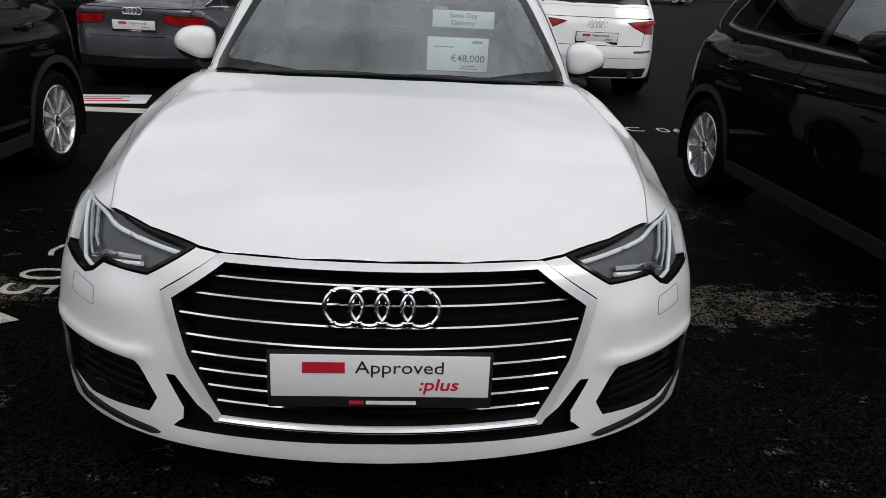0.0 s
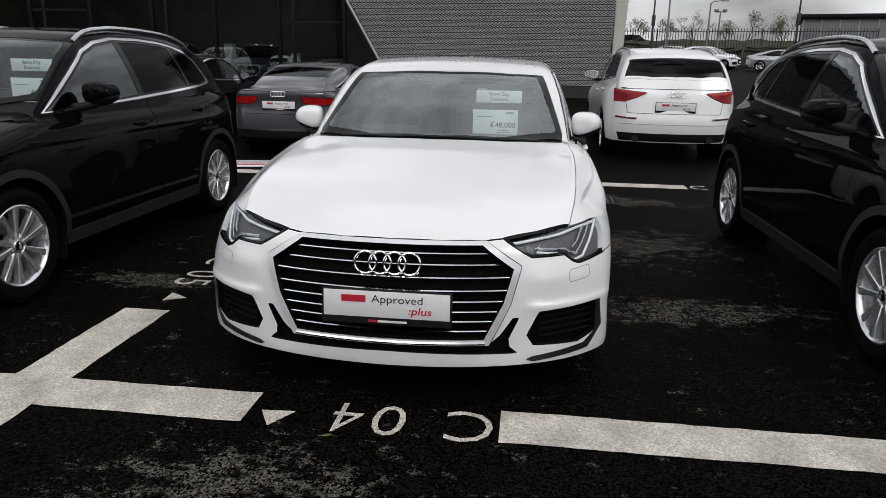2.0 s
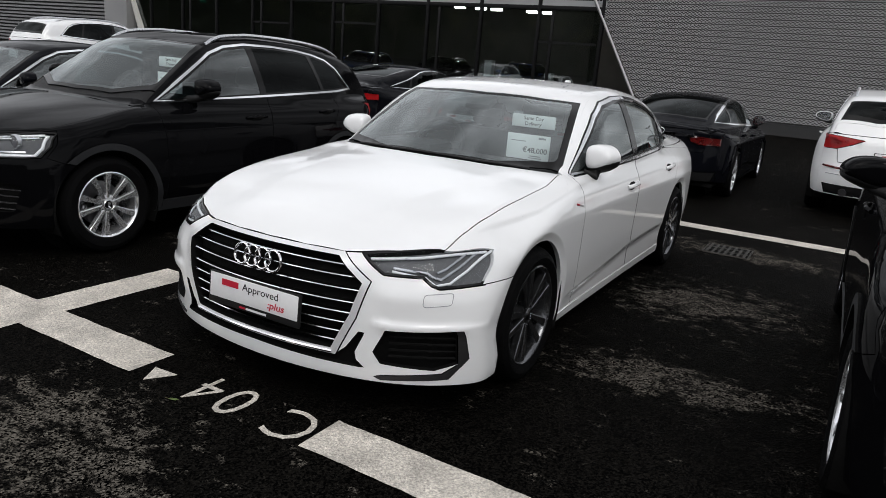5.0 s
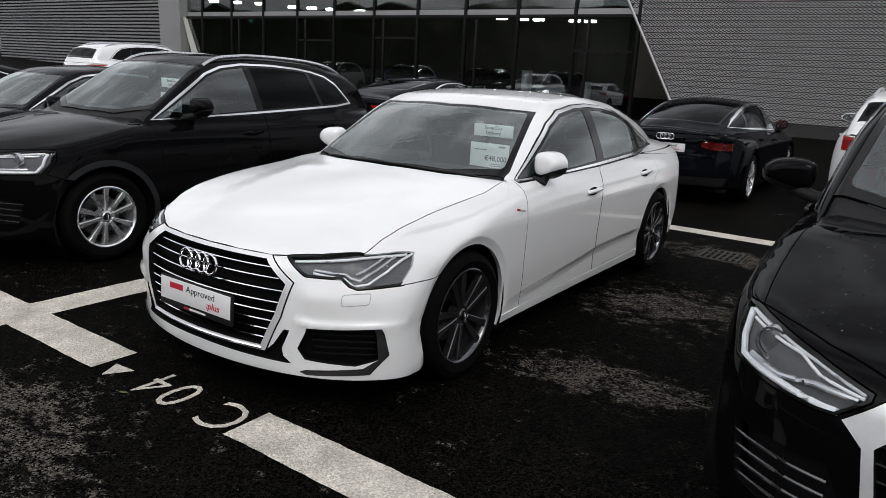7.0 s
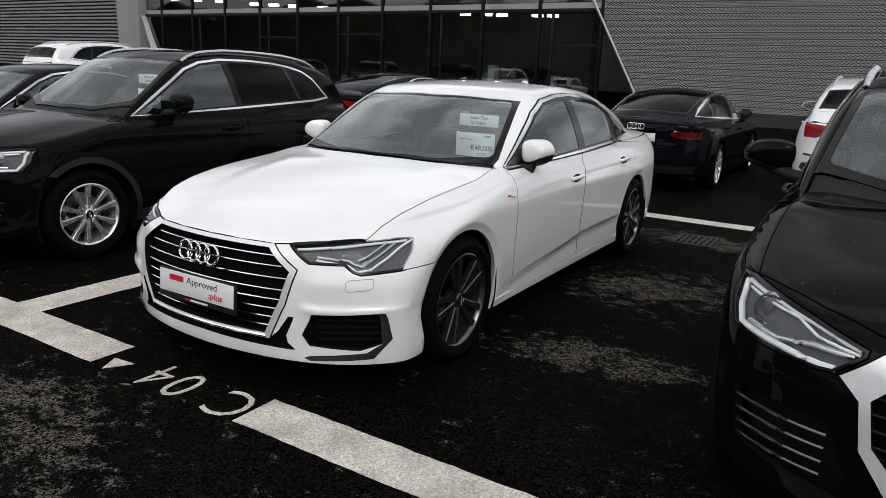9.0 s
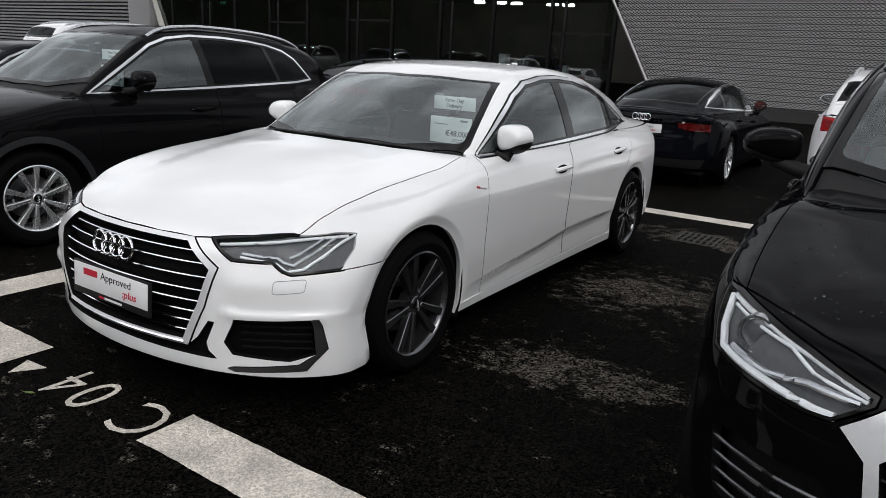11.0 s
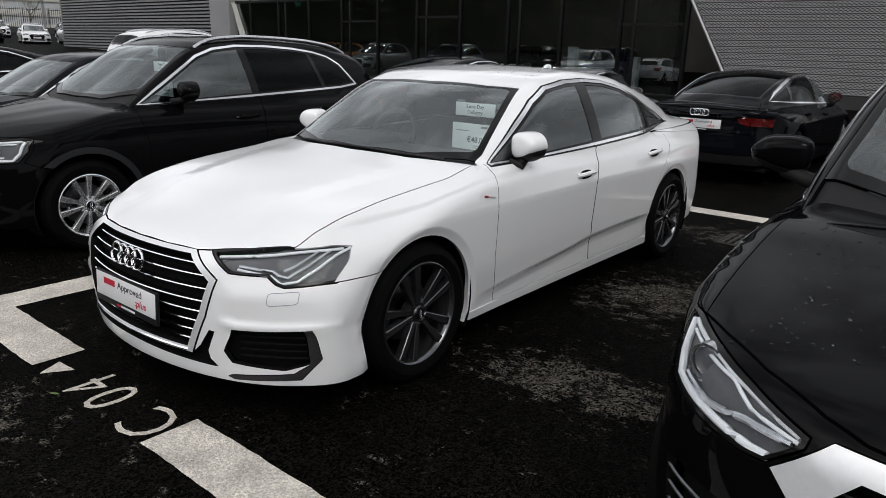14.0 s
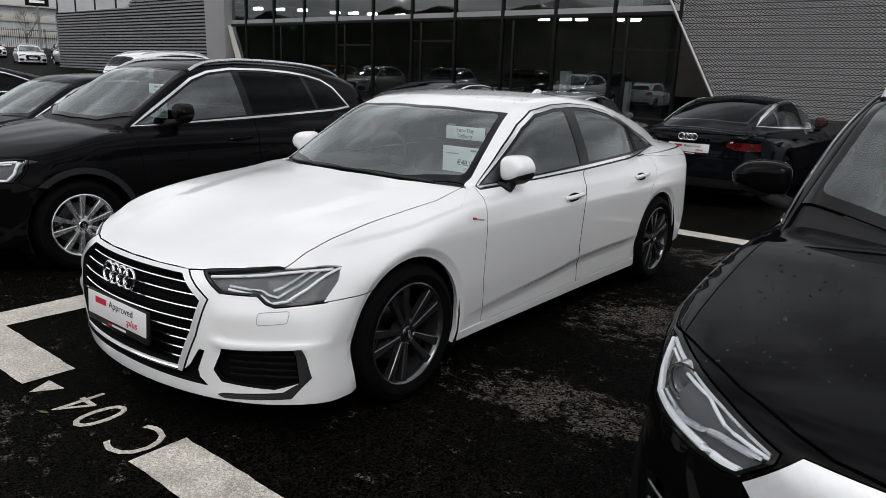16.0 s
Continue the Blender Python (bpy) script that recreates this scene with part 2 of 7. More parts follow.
class Form:
    """The outer shape of a car as an implicit solid: x across, y from the nose (0) to the tail, z up."""

    def __init__(self, s):
        self.s = s
        self.length = s["length"]
        self.side, self.section = spline(*s["side"]), spline(*s["section"])
        self.deck, self.deck_crown = spline(*s["deck"]), spline(*s["deck_crown"])
        self.nose, self.tail = spline(*s["nose"]), spline(*s["tail"])
        self.cab, self.cab_wide = spline(*s["cab"]), spline(*s["cab_wide"])
        self.shift = spline(*s["section_shift"]) if "section_shift" in s else spline((0, 0), (1, 0))
        self.na, self.nb = s["nose_bend"][0], spline(*s["nose_bend"][1])
        self.crease = spline(*s["crease"]) if "crease" in s else None
        self.skirt = s.get("skirt", (0, 1))
        self.ta, self.tb = s["tail_bend"]
        self.drop = spline(*s["fender_drop"]) if "fender_drop" in s else None
        self.shut = spline(*[(y, x) for x, y in s["seam"][:7]]) if "fender_drop" in s else None
        self.ridge = spline((0.4, 0.76), (0.55, 0.785), (0.75, 0.823), (0.88, 0.850), (1.02, 0.872), (1.3, 0.876), (1.9, 0.87))
        self.brow = spline(*s["brow"]) if "brow" in s else None

    def value(self, p):
        s = self.s
        x, y, z = np.abs(p[..., 0]), p[..., 1], p[..., 2]
        low_front = np.clip((self.skirt[1] - y) / 0.08, 0, 1) * np.clip((0.40 - z) / 0.2, 0, 1)
        a = x - (self.side(y) + self.section(z - self.shift(y)) + self.skirt[0] * low_front)
        if "crease" in s:
            zc, deep = self.crease(y), s["crease_deep"] * np.clip((y - s["crease_span"][0]) / 0.25, 0, 1) * np.clip((s["crease_span"][1] - y) / 0.25, 0, 1)
            t = np.clip((zc - z) / 0.16, -1, 1)
            a = a + deep * np.where(t > 0, np.minimum(t / 0.3, 1) * (1 - t) ** 1.2, 0) - deep * 0.25 * np.where(t <= 0, np.maximum(1 + t * 2, 0) ** 2, 0)
        if "flare" in s:
            for yw in s["wheels"]:
                r = np.hypot(y - yw, z - s["wheel_z"]) - s["arch"]
                a = a - s["flare"] * np.clip(1 - r / 0.042, 0, 1) * np.clip((z - 0.25) / 0.1, 0, 1)
        b = z - (self.deck(y) - self.deck_crown(y) * x * x)
        if self.drop is not None:
            over = x - self.shut(y) + 0.012
            b = b + 0.010 * np.clip((x - self.ridge(y)) / 0.010, 0, 1) * np.clip((y - 0.5) / 0.15, 0, 1) * np.clip((1.9 - y) / 0.3, 0, 1)
            b = b + np.clip(self.drop(y), 0, 1) * 0.5 * (over + np.sqrt(over * over + 0.0001)) * np.clip((2.0 - y) / 0.4, 0, 1)
        if "hood_crease" in s:
            xc = s["hood_crease"][0] + s["hood_crease"][1] * y
            b = b - 0.007 * np.clip((xc - x) / 0.12, 0, 1) * np.clip((1.5 - y) / 0.4, 0, 1) * np.clip((y - 0.1) / 0.2, 0, 1)
        c = (self.na * x ** 2 + self.nb(z) * x ** 6 + self.nose(z)) - y
        if self.brow is not None:
            c = c - self.brow(np.clip(z, 0.38, 0.63)) * np.clip((x - 0.55) / 0.07, 0, 1)
        d = y - (self.length - self.ta * x ** 2 - self.tb * x ** 6 - self.tail(z))
        low = round_max(round_max(a, b, s["k_shoulder"]), round_max(c, d, 0.01), s["k_nose"])
        low = np.maximum(low, s["sill"] - z)
        dz = np.maximum(z - s["belt"], -0.08)
        a2 = (x - (self.cab_wide(y) - s["lean"] * dz - s["lean2"] * dz * np.abs(dz))) * 0.93
        swept = y - s["sweep"] * x * x * np.where(y < 0.55 * self.length, 1, 0) + s["sweep_back"] * x * x * np.where(y > 0.55 * self.length, 1, 0)
        b2 = (z - (self.cab(swept) - s["roof_crown"] * x * x)) * 0.8
        cabin = np.maximum(round_max(a2, b2, s["k_roof"]), s["belt"] - 0.12 - z)
        return -round_max(-low, -cabin, 0.012)

    def normal(self, p):
        e = 0.004
        n = np.stack([self.value(p + np.eye(3)[i] * e) - self.value(p - np.eye(3)[i] * e) for i in range(3)], -1)
        return n / (np.linalg.norm(n, axis=-1, keepdims=True) + 1e-9)

    def cast(self, eye, way, far, steps=64):
        """The first points of the shape along the rays."""
        t = np.linspace(0, far, steps)
        f = self.value(eye[:, None] + way[:, None] * t[None, :, None])
        inside = f < 0
        hit = inside.argmax(1)
        hit = np.where(inside.any(1), hit, f.argmin(1))
        lo, hi = t[np.maximum(hit - 1, 0)], t[hit]
        for _ in range(22):
            mid = (lo + hi) / 2
            neg = self.value(eye + way * mid[:, None]) < 0
            hi, lo = np.where(neg, mid, hi), np.where(neg, lo, mid)
        return eye + way * hi[:, None]

    def onto(self, view, uv):
        """Points given in a view (side: y, z; top: x, y; front, rear: x, z; nose, stern: turned about an upright axis) laid on the shape."""
        uv = np.asarray(uv, float).reshape(-1, 2)
        n = len(uv)
        u, v, o, one = uv[:, 0], uv[:, 1], np.zeros(n), np.ones(n)
        ln = self.length
        if view == "side":
            return self.cast(np.stack([one * 1.25, u, v], 1), np.stack([-one, o, o], 1), 1.25)
        if view == "top":
            return self.cast(np.stack([u, v, one * 2], 1), np.stack([o, o, -one], 1), 1.9)
        if view == "front":
            return self.cast(np.stack([u, -one * 0.3, v], 1), np.stack([o, one, o], 1), 2.2)
        if view == "rear":
            return self.cast(np.stack([u, one * (ln + 0.3), v], 1), np.stack([o, -one, o], 1), 2.4)
        sign, mid = (-1, 0.95) if view == "nose" else (1, ln - 0.95)
        way = np.stack([np.sin(u), sign * np.cos(u), o], 1)
        return self.cast(np.stack([o, one * mid, v], 1) + way * 1.6, -way, 1.6)

    def flat(self, view, p):
        """The reverse of onto, for points on the shape."""
        if view == "side":
            return p[:, [1, 2]]
        if view == "top":
            return p[:, [0, 1]]
        if view in ("front", "rear"):
            return p[:, [0, 2]]
        sign, mid = (-1, 0.95) if view == "nose" else (1, self.length - 0.95)
        return np.stack([np.arctan2(p[:, 0], sign * (p[:, 1] - mid)), p[:, 2]], 1)



# ---- building blocks ----
def part(name, bm, mat, parent=None, label="", smooth=True):
    """Links a bmesh as one mesh object, under a thing or a part if one is given."""
    me = bpy.data.meshes.new(name)
    bm.to_mesh(me)
    bm.free()
    return meshed(name, me, mat, parent, label, smooth)


def meshed(name, me, mat, parent=None, label="", smooth=True):
    for m in (mat if isinstance(mat, (list, tuple)) else [mat]):
        me.materials.append(m)
    if smooth:
        me.shade_smooth()
        if smooth != "all":
            me.set_sharp_from_angle(angle=radians(38))
    ob = new(name, me)
    if parent:
        ob.parent = parent
    return tagged(ob, label)


def thing(name, label, category, m=None, group=""):
    ob = new(name)
    ob.empty_display_size = 0.2
    if m:
        ob.matrix_world = m
    return tagged(ob, label, category, group)


def box(bm, lo, hi, m=None, bevel=0.0):
    """Adds a block between two corners to bm."""
    size = [h - l for l, h in zip(lo, hi)]
    mid = [(h + l) / 2 for l, h in zip(lo, hi)]
    one = bmesh.new()
    bmesh.ops.create_cube(one, size=1, matrix=Matrix.Translation(mid) @ Matrix.Diagonal((*size, 1)))
    if bevel:
        bmesh.ops.bevel(one, geom=one.edges[:], offset=bevel, segments=2, profile=0.5, affect="EDGES")
    return merge(bm, one, m)


def merge(bm, one, m=None):
    if m:
        bmesh.ops.transform(one, matrix=m, verts=one.verts[:])
    me = bpy.data.meshes.new("join")
    one.to_mesh(me)
    one.free()
    bm.from_mesh(me)
    bpy.data.meshes.remove(me)
    return bm


def block(lo, hi, bevel=0.0, m=None):
    return box(bmesh.new(), lo, hi, m, bevel)


def tube(pts, radius, sides=8, closed=False):
    """A round bar along the points."""
    bm = bmesh.new()
    pts = [Vector(p) for p in pts]
    rings = []
    for i, p in enumerate(pts):
        a = pts[i - 1] if (i or closed) else p
        b = pts[(i + 1) % len(pts)] if (i + 1 < len(pts) or closed) else p
        q = (b - a).to_track_quat("Z", "X" if abs((b - a).normalized().x) < 0.8 else "Y")
        r = radius[i] if isinstance(radius, (list, tuple)) else radius
        rings.append([bm.verts.new(p + q @ Vector((r * math.cos(t), r * math.sin(t), 0))) for t in np.arange(sides) * 2 * math.pi / sides])
    pairs = list(zip(rings, rings[1:])) + ([(rings[-1], rings[0])] if closed else [])
    for a, b in pairs:
        for j in range(sides):
            bm.faces.new((a[j], a[(j + 1) % sides], b[(j + 1) % sides], b[j]))
    if not closed:
        bm.faces.new(rings[0][::-1])
        bm.faces.new(rings[-1])
    bmesh.ops.recalc_face_normals(bm, faces=bm.faces[:])
    return bm


def lathe(profile, sides=40, axis="x"):
    """A turned shape from (radius, along) pairs round the x axis."""
    bm = bmesh.new()
    rings = []
    for r, a in profile:
        rings.append([bm.verts.new((a, r * math.cos(t), r * math.sin(t))) for t in np.arange(sides) * 2 * math.pi / sides])
    for a, b in zip(rings, rings[1:]):
        for j in range(sides):
            bm.faces.new((a[j], a[(j + 1) % sides], b[(j + 1) % sides], b[j]))
    bmesh.ops.recalc_face_normals(bm, faces=bm.faces[:])
    return bm


def prism(outline, depth, m=None, bm=None, bevel=0.0):
    """A flat outline (x, y) given thickness upwards."""
    one = bmesh.new()
    f = one.faces.new([one.verts.new((x, y, 0)) for x, y in outline])
    top = bmesh.ops.extrude_face_region(one, geom=[f])
    bmesh.ops.translate(one, verts=[v for v in top["geom"] if isinstance(v, bmesh.types.BMVert)], vec=(0, 0, depth))
    bmesh.ops.recalc_face_normals(one, faces=one.faces[:])
    if bevel:
        bmesh.ops.bevel(one, geom=[e for e in one.edges if len(e.link_faces) == 2], offset=bevel, segments=1, affect="EDGES")
    return merge(bm if bm is not None else bmesh.new(), one, m)


def lettering(name, text, size, m, mat, parent=None, depth=0.0006, align="CENTER", wide=1.0, bold=0.0):
    """Words in the built-in font as a mesh."""
    cu = bpy.data.curves.new("words", "FONT")
    cu.body, cu.size, cu.extrude, cu.align_x, cu.align_y, cu.resolution_u, cu.offset = text, size, depth, align, "CENTER", 3, bold
    ob = bpy.data.objects.new("words", cu)
    scene.collection.objects.link(ob)
    me = bpy.data.meshes.new_from_object(ob.evaluated_get(bpy.context.evaluated_depsgraph_get()))
    bpy.data.objects.remove(ob)
    bpy.data.curves.remove(cu)
    me.transform(m @ Matrix.Diagonal((wide, 1, 1, 1)))
    return meshed(name, me, mat, parent, smooth=False)


def dense(pts, step, closed=True):
    out = []
    n = len(pts)
    for i in range(n if closed else n - 1):
        a, b = np.array(pts[i], float), np.array(pts[(i + 1) % n], float)
        k = max(1, int(math.ceil(np.linalg.norm(b - a) / step)))
        out += [tuple(a + (b - a) * j / k) for j in range(k)]
    if not closed:
        out.append(tuple(pts[-1]))
    return out


def rounded(pts, rounds=2, closed=True):
    """Corners cut softly (Chaikin)."""
    for _ in range(rounds):
        new_pts = []
        n = len(pts)
        for i in range(n if closed else n - 1):
            a, b = np.array(pts[i], float), np.array(pts[(i + 1) % n], float)
            new_pts += [tuple(a * 0.75 + b * 0.25), tuple(a * 0.25 + b * 0.75)]
        pts = new_pts if closed else [tuple(pts[0]), *new_pts, tuple(pts[-1])]
    return pts


def inside(poly, q):
    poly = np.asarray(poly, float)
    x, y = q[:, 0], q[:, 1]
    hit = np.zeros(len(q), bool)
    j = len(poly) - 1
    for i in range(len(poly)):
        (xi, yi), (xj, yj) = poly[i], poly[j]
        if yi != yj:
            hit ^= ((yi > y) != (yj > y)) & (x < (xj - xi) * (y - yi) / (yj - yi) + xi)
        j = i
    return hit


def shrunk(poly, d):
    """The closed outline moved inwards by d (outwards if negative)."""
    p = np.asarray(poly, float)
    area = 0.5 * np.sum(p[:, 0] * np.roll(p[:, 1], -1) - np.roll(p[:, 0], -1) * p[:, 1])
    e = np.roll(p, -1, 0) - p
    nrm = np.stack([-e[:, 1], e[:, 0]], 1) / (np.linalg.norm(e, axis=1, keepdims=True) + 1e-9) * np.sign(area)
    v = nrm + np.roll(nrm, 1, 0)
    v /= np.maximum((v * v).sum(1, keepdims=True) / 2, 0.35)
    return [tuple(q) for q in p + v * d]


def clipped(poly, a, b):
    """The share of the outline on the left of the line from a to b."""
    out = []
    side = [(b[0] - a[0]) * (q[1] - a[1]) - (b[1] - a[1]) * (q[0] - a[0]) for q in poly]
    for i, q in enumerate(poly):
        j = (i + 1) % len(poly)
        if side[i] >= 0:
            out.append(tuple(q))
        if (side[i] >= 0) != (side[j] >= 0):
            t = side[i] / (side[i] - side[j])
            out.append((q[0] + (poly[j][0] - q[0]) * t, q[1] + (poly[j][1] - q[1]) * t))
    return out


def panes(dlo, pillars, inset):
    """Window outlines: the glazed area less a frame, parted by pillars (low y, high y, half width)."""
    whole, out = shrunk(dlo, inset), []
    for i in range(len(pillars) + 1):
        p = whole
        if i > 0:
            a, b, w = pillars[i - 1]
            p = clipped(p, (b + (b - a) * 3 + w, 2.4), (a - (b - a) * 1.7 + w, 0.4))
        if i < len(pillars):
            a, b, w = pillars[i]
            p = clipped(p, (a - (b - a) * 1.7 - w, 0.4), (b + (b - a) * 3 - w, 2.4))
        out.append(p)
    return out


class Skin:
    """One side of a car's shape, cut along outlines into panels."""

    def __init__(self, form, view, outline, regions, step, lines=()):
        self.form, self.view = form, view
        self.regions = regions
        verts, edges = [], []
        seen = {}

        def vertex(q):
            key = (round(q[0], 4), round(q[1], 4))
            if key not in seen:
                seen[key] = len(verts)
                verts.append(Vector((q[0], q[1])))
            return seen[key]
        for poly in [outline] + [r for _, r in regions]:
            ring = [vertex(q) for q in dense(poly, step * 0.8)]
            edges += [(a, b) for a, b in zip(ring, ring[1:] + ring[:1]) if a != b]
        for line in lines:
            fine = dense(line, step * 0.9, False)
            row = [vertex(q) for q, ok in zip(fine, inside(outline, np.array(fine))) if ok]
            edges += [(a, b) for a, b in zip(row, row[1:]) if a != b and (verts[a] - verts[b]).length < step * 2]
        fixed = np.array([tuple(v) for v in verts])
        lo, hi = fixed.min(0), fixed.max(0)
        gx, gy = np.meshgrid(np.arange(lo[0], hi[0], step), np.arange(lo[1], hi[1], step))
        gx[1::2] += step / 2
        grid = np.stack([gx.ravel(), gy.ravel()], 1)
        grid = grid[inside(outline, grid)]
        if len(grid):
            near = np.full(len(grid), 9.0)
            for i in range(0, len(fixed), 200):
                near = np.minimum(near, np.sqrt(((grid[:, None] - fixed[None, i:i + 200]) ** 2).sum(2)).min(1))
            verts += [Vector(q) for q in grid[near > step * 0.45]]
        from mathutils.geometry import delaunay_2d_cdt
        v, _, f, *_ = delaunay_2d_cdt(verts, edges, [], 0, 1e-5)
        self.uv = np.array([tuple(q) for q in v])
        tri = np.array([q for q in f if len(q) == 3])
        mid = self.uv[tri].mean(1)
        keep = inside(outline, mid)
        tri, mid = tri[keep], mid[keep]
        self.owner = np.full(len(tri), -1)
        for i, (_, r) in reversed(list(enumerate(regions))):
            self.owner[inside(r, mid)] = i
        self.p = form.onto(view, self.uv)
        self.n = form.normal(self.p)
        a, b, c = (self.p[tri[:, k]] for k in range(3))
        wrong = (np.cross(b - a, c - a) * self.n[tri].mean(1)).sum(1) < 0
        tri[wrong] = tri[wrong][:, ::-1]
        self.tri = tri

    def split(self):
        """Gives each loose piece of what is left over a region of its own, but for the largest."""
        left = np.nonzero(self.owner == -1)[0]
        root = {int(v): int(v) for v in np.unique(self.tri[left])}

        def find(v):
            while root[v] != v:
                root[v] = root[root[v]]
                v = root[v]
            return v
        for a, b, c in self.tri[left]:
            root[find(int(a))] = find(int(b))
            root[find(int(b))] = find(int(c))
        names = np.array([find(int(t[0])) for t in self.tri[left]])
        kinds, counts = np.unique(names, return_counts=True)
        made = []
        for k in kinds[np.argsort(-counts)][1:]:
            self.owner[left[names == k]] = len(self.regions)
            made.append(f"loose{len(made)}")
            self.regions.append((made[-1], []))
        return made

    def panel(self, name, region, mat, parent, mirror=False, off=0.0, gap=0.004, rim=0.025, label="", swell=0.0, dark=None):
        """The region (by name; "" is what is left over) as a panel with turned-in edges."""
        ids = [i for i, (r, _) in enumerate(self.regions) if r == region] if region else [-1]
        tri = self.tri[np.isin(self.owner, ids)]
        if not len(tri):
            return None
        used, flat = np.unique(tri.ravel(), return_inverse=True)
        tri = flat.reshape(-1, 3)
        p, n = self.p[used].copy(), self.n[used].copy()
        count = {}
        for a, b, c in tri:
            for e, o in (((a, b), c), ((b, c), a), ((c, a), b)):
                count.setdefault((min(e), max(e)), []).append((e, o))
        border = [v[0] for v in count.values() if len(v) == 1]
        pull = np.zeros_like(p)
        for (a, b), o in border:
            d = p[b] - p[a]
            w = np.cross(n[a] + n[b], d)
            w /= np.linalg.norm(w) + 1e-9
            pull[a] += w
            pull[b] += w
        size = np.linalg.norm(pull, axis=1, keepdims=True)
        p += np.where(size > 1e-6, pull / np.maximum(size, 1e-6), 0) * gap + n * off
        if swell:
            p += n * np.where(size > 1e-6, 0, swell)
        if mirror:
            p, n = p * (-1, 1, 1), n * (-1, 1, 1)
        verts, faces, normals = [tuple(q) for q in p], [], []
        for a, b, c in tri:
            f = (a, c, b) if mirror else (a, b, c)
            faces.append(f)
            normals += [tuple(n[i]) for i in f]
        if rim:
            low = {}
            for (a, b), o in border:
                for i in (a, b):
                    if i not in low:
                        low[i] = len(verts)
                        verts.append(tuple(p[i] - n[i] * rim))
                f = (a, b, low[b], low[a]) if mirror else (b, a, low[a], low[b])
                faces.append(f)
                q = np.cross(np.array(verts[f[1]]) - np.array(verts[f[0]]), np.array(verts[f[2]]) - np.array(verts[f[0]]))
                q = q / (np.linalg.norm(q) + 1e-9)
                normals += [tuple(q)] * 4
        me = bpy.data.meshes.new(name)
        me.from_pydata(verts, [], [tuple(int(i) for i in f) for f in faces])
        me.update()
        # rims at open gaps are coloured black for the shade between panels
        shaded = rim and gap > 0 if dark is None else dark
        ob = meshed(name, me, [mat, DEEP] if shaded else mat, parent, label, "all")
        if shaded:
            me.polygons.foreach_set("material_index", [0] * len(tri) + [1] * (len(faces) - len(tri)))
        me.normals_split_custom_set(normals)
        return ob


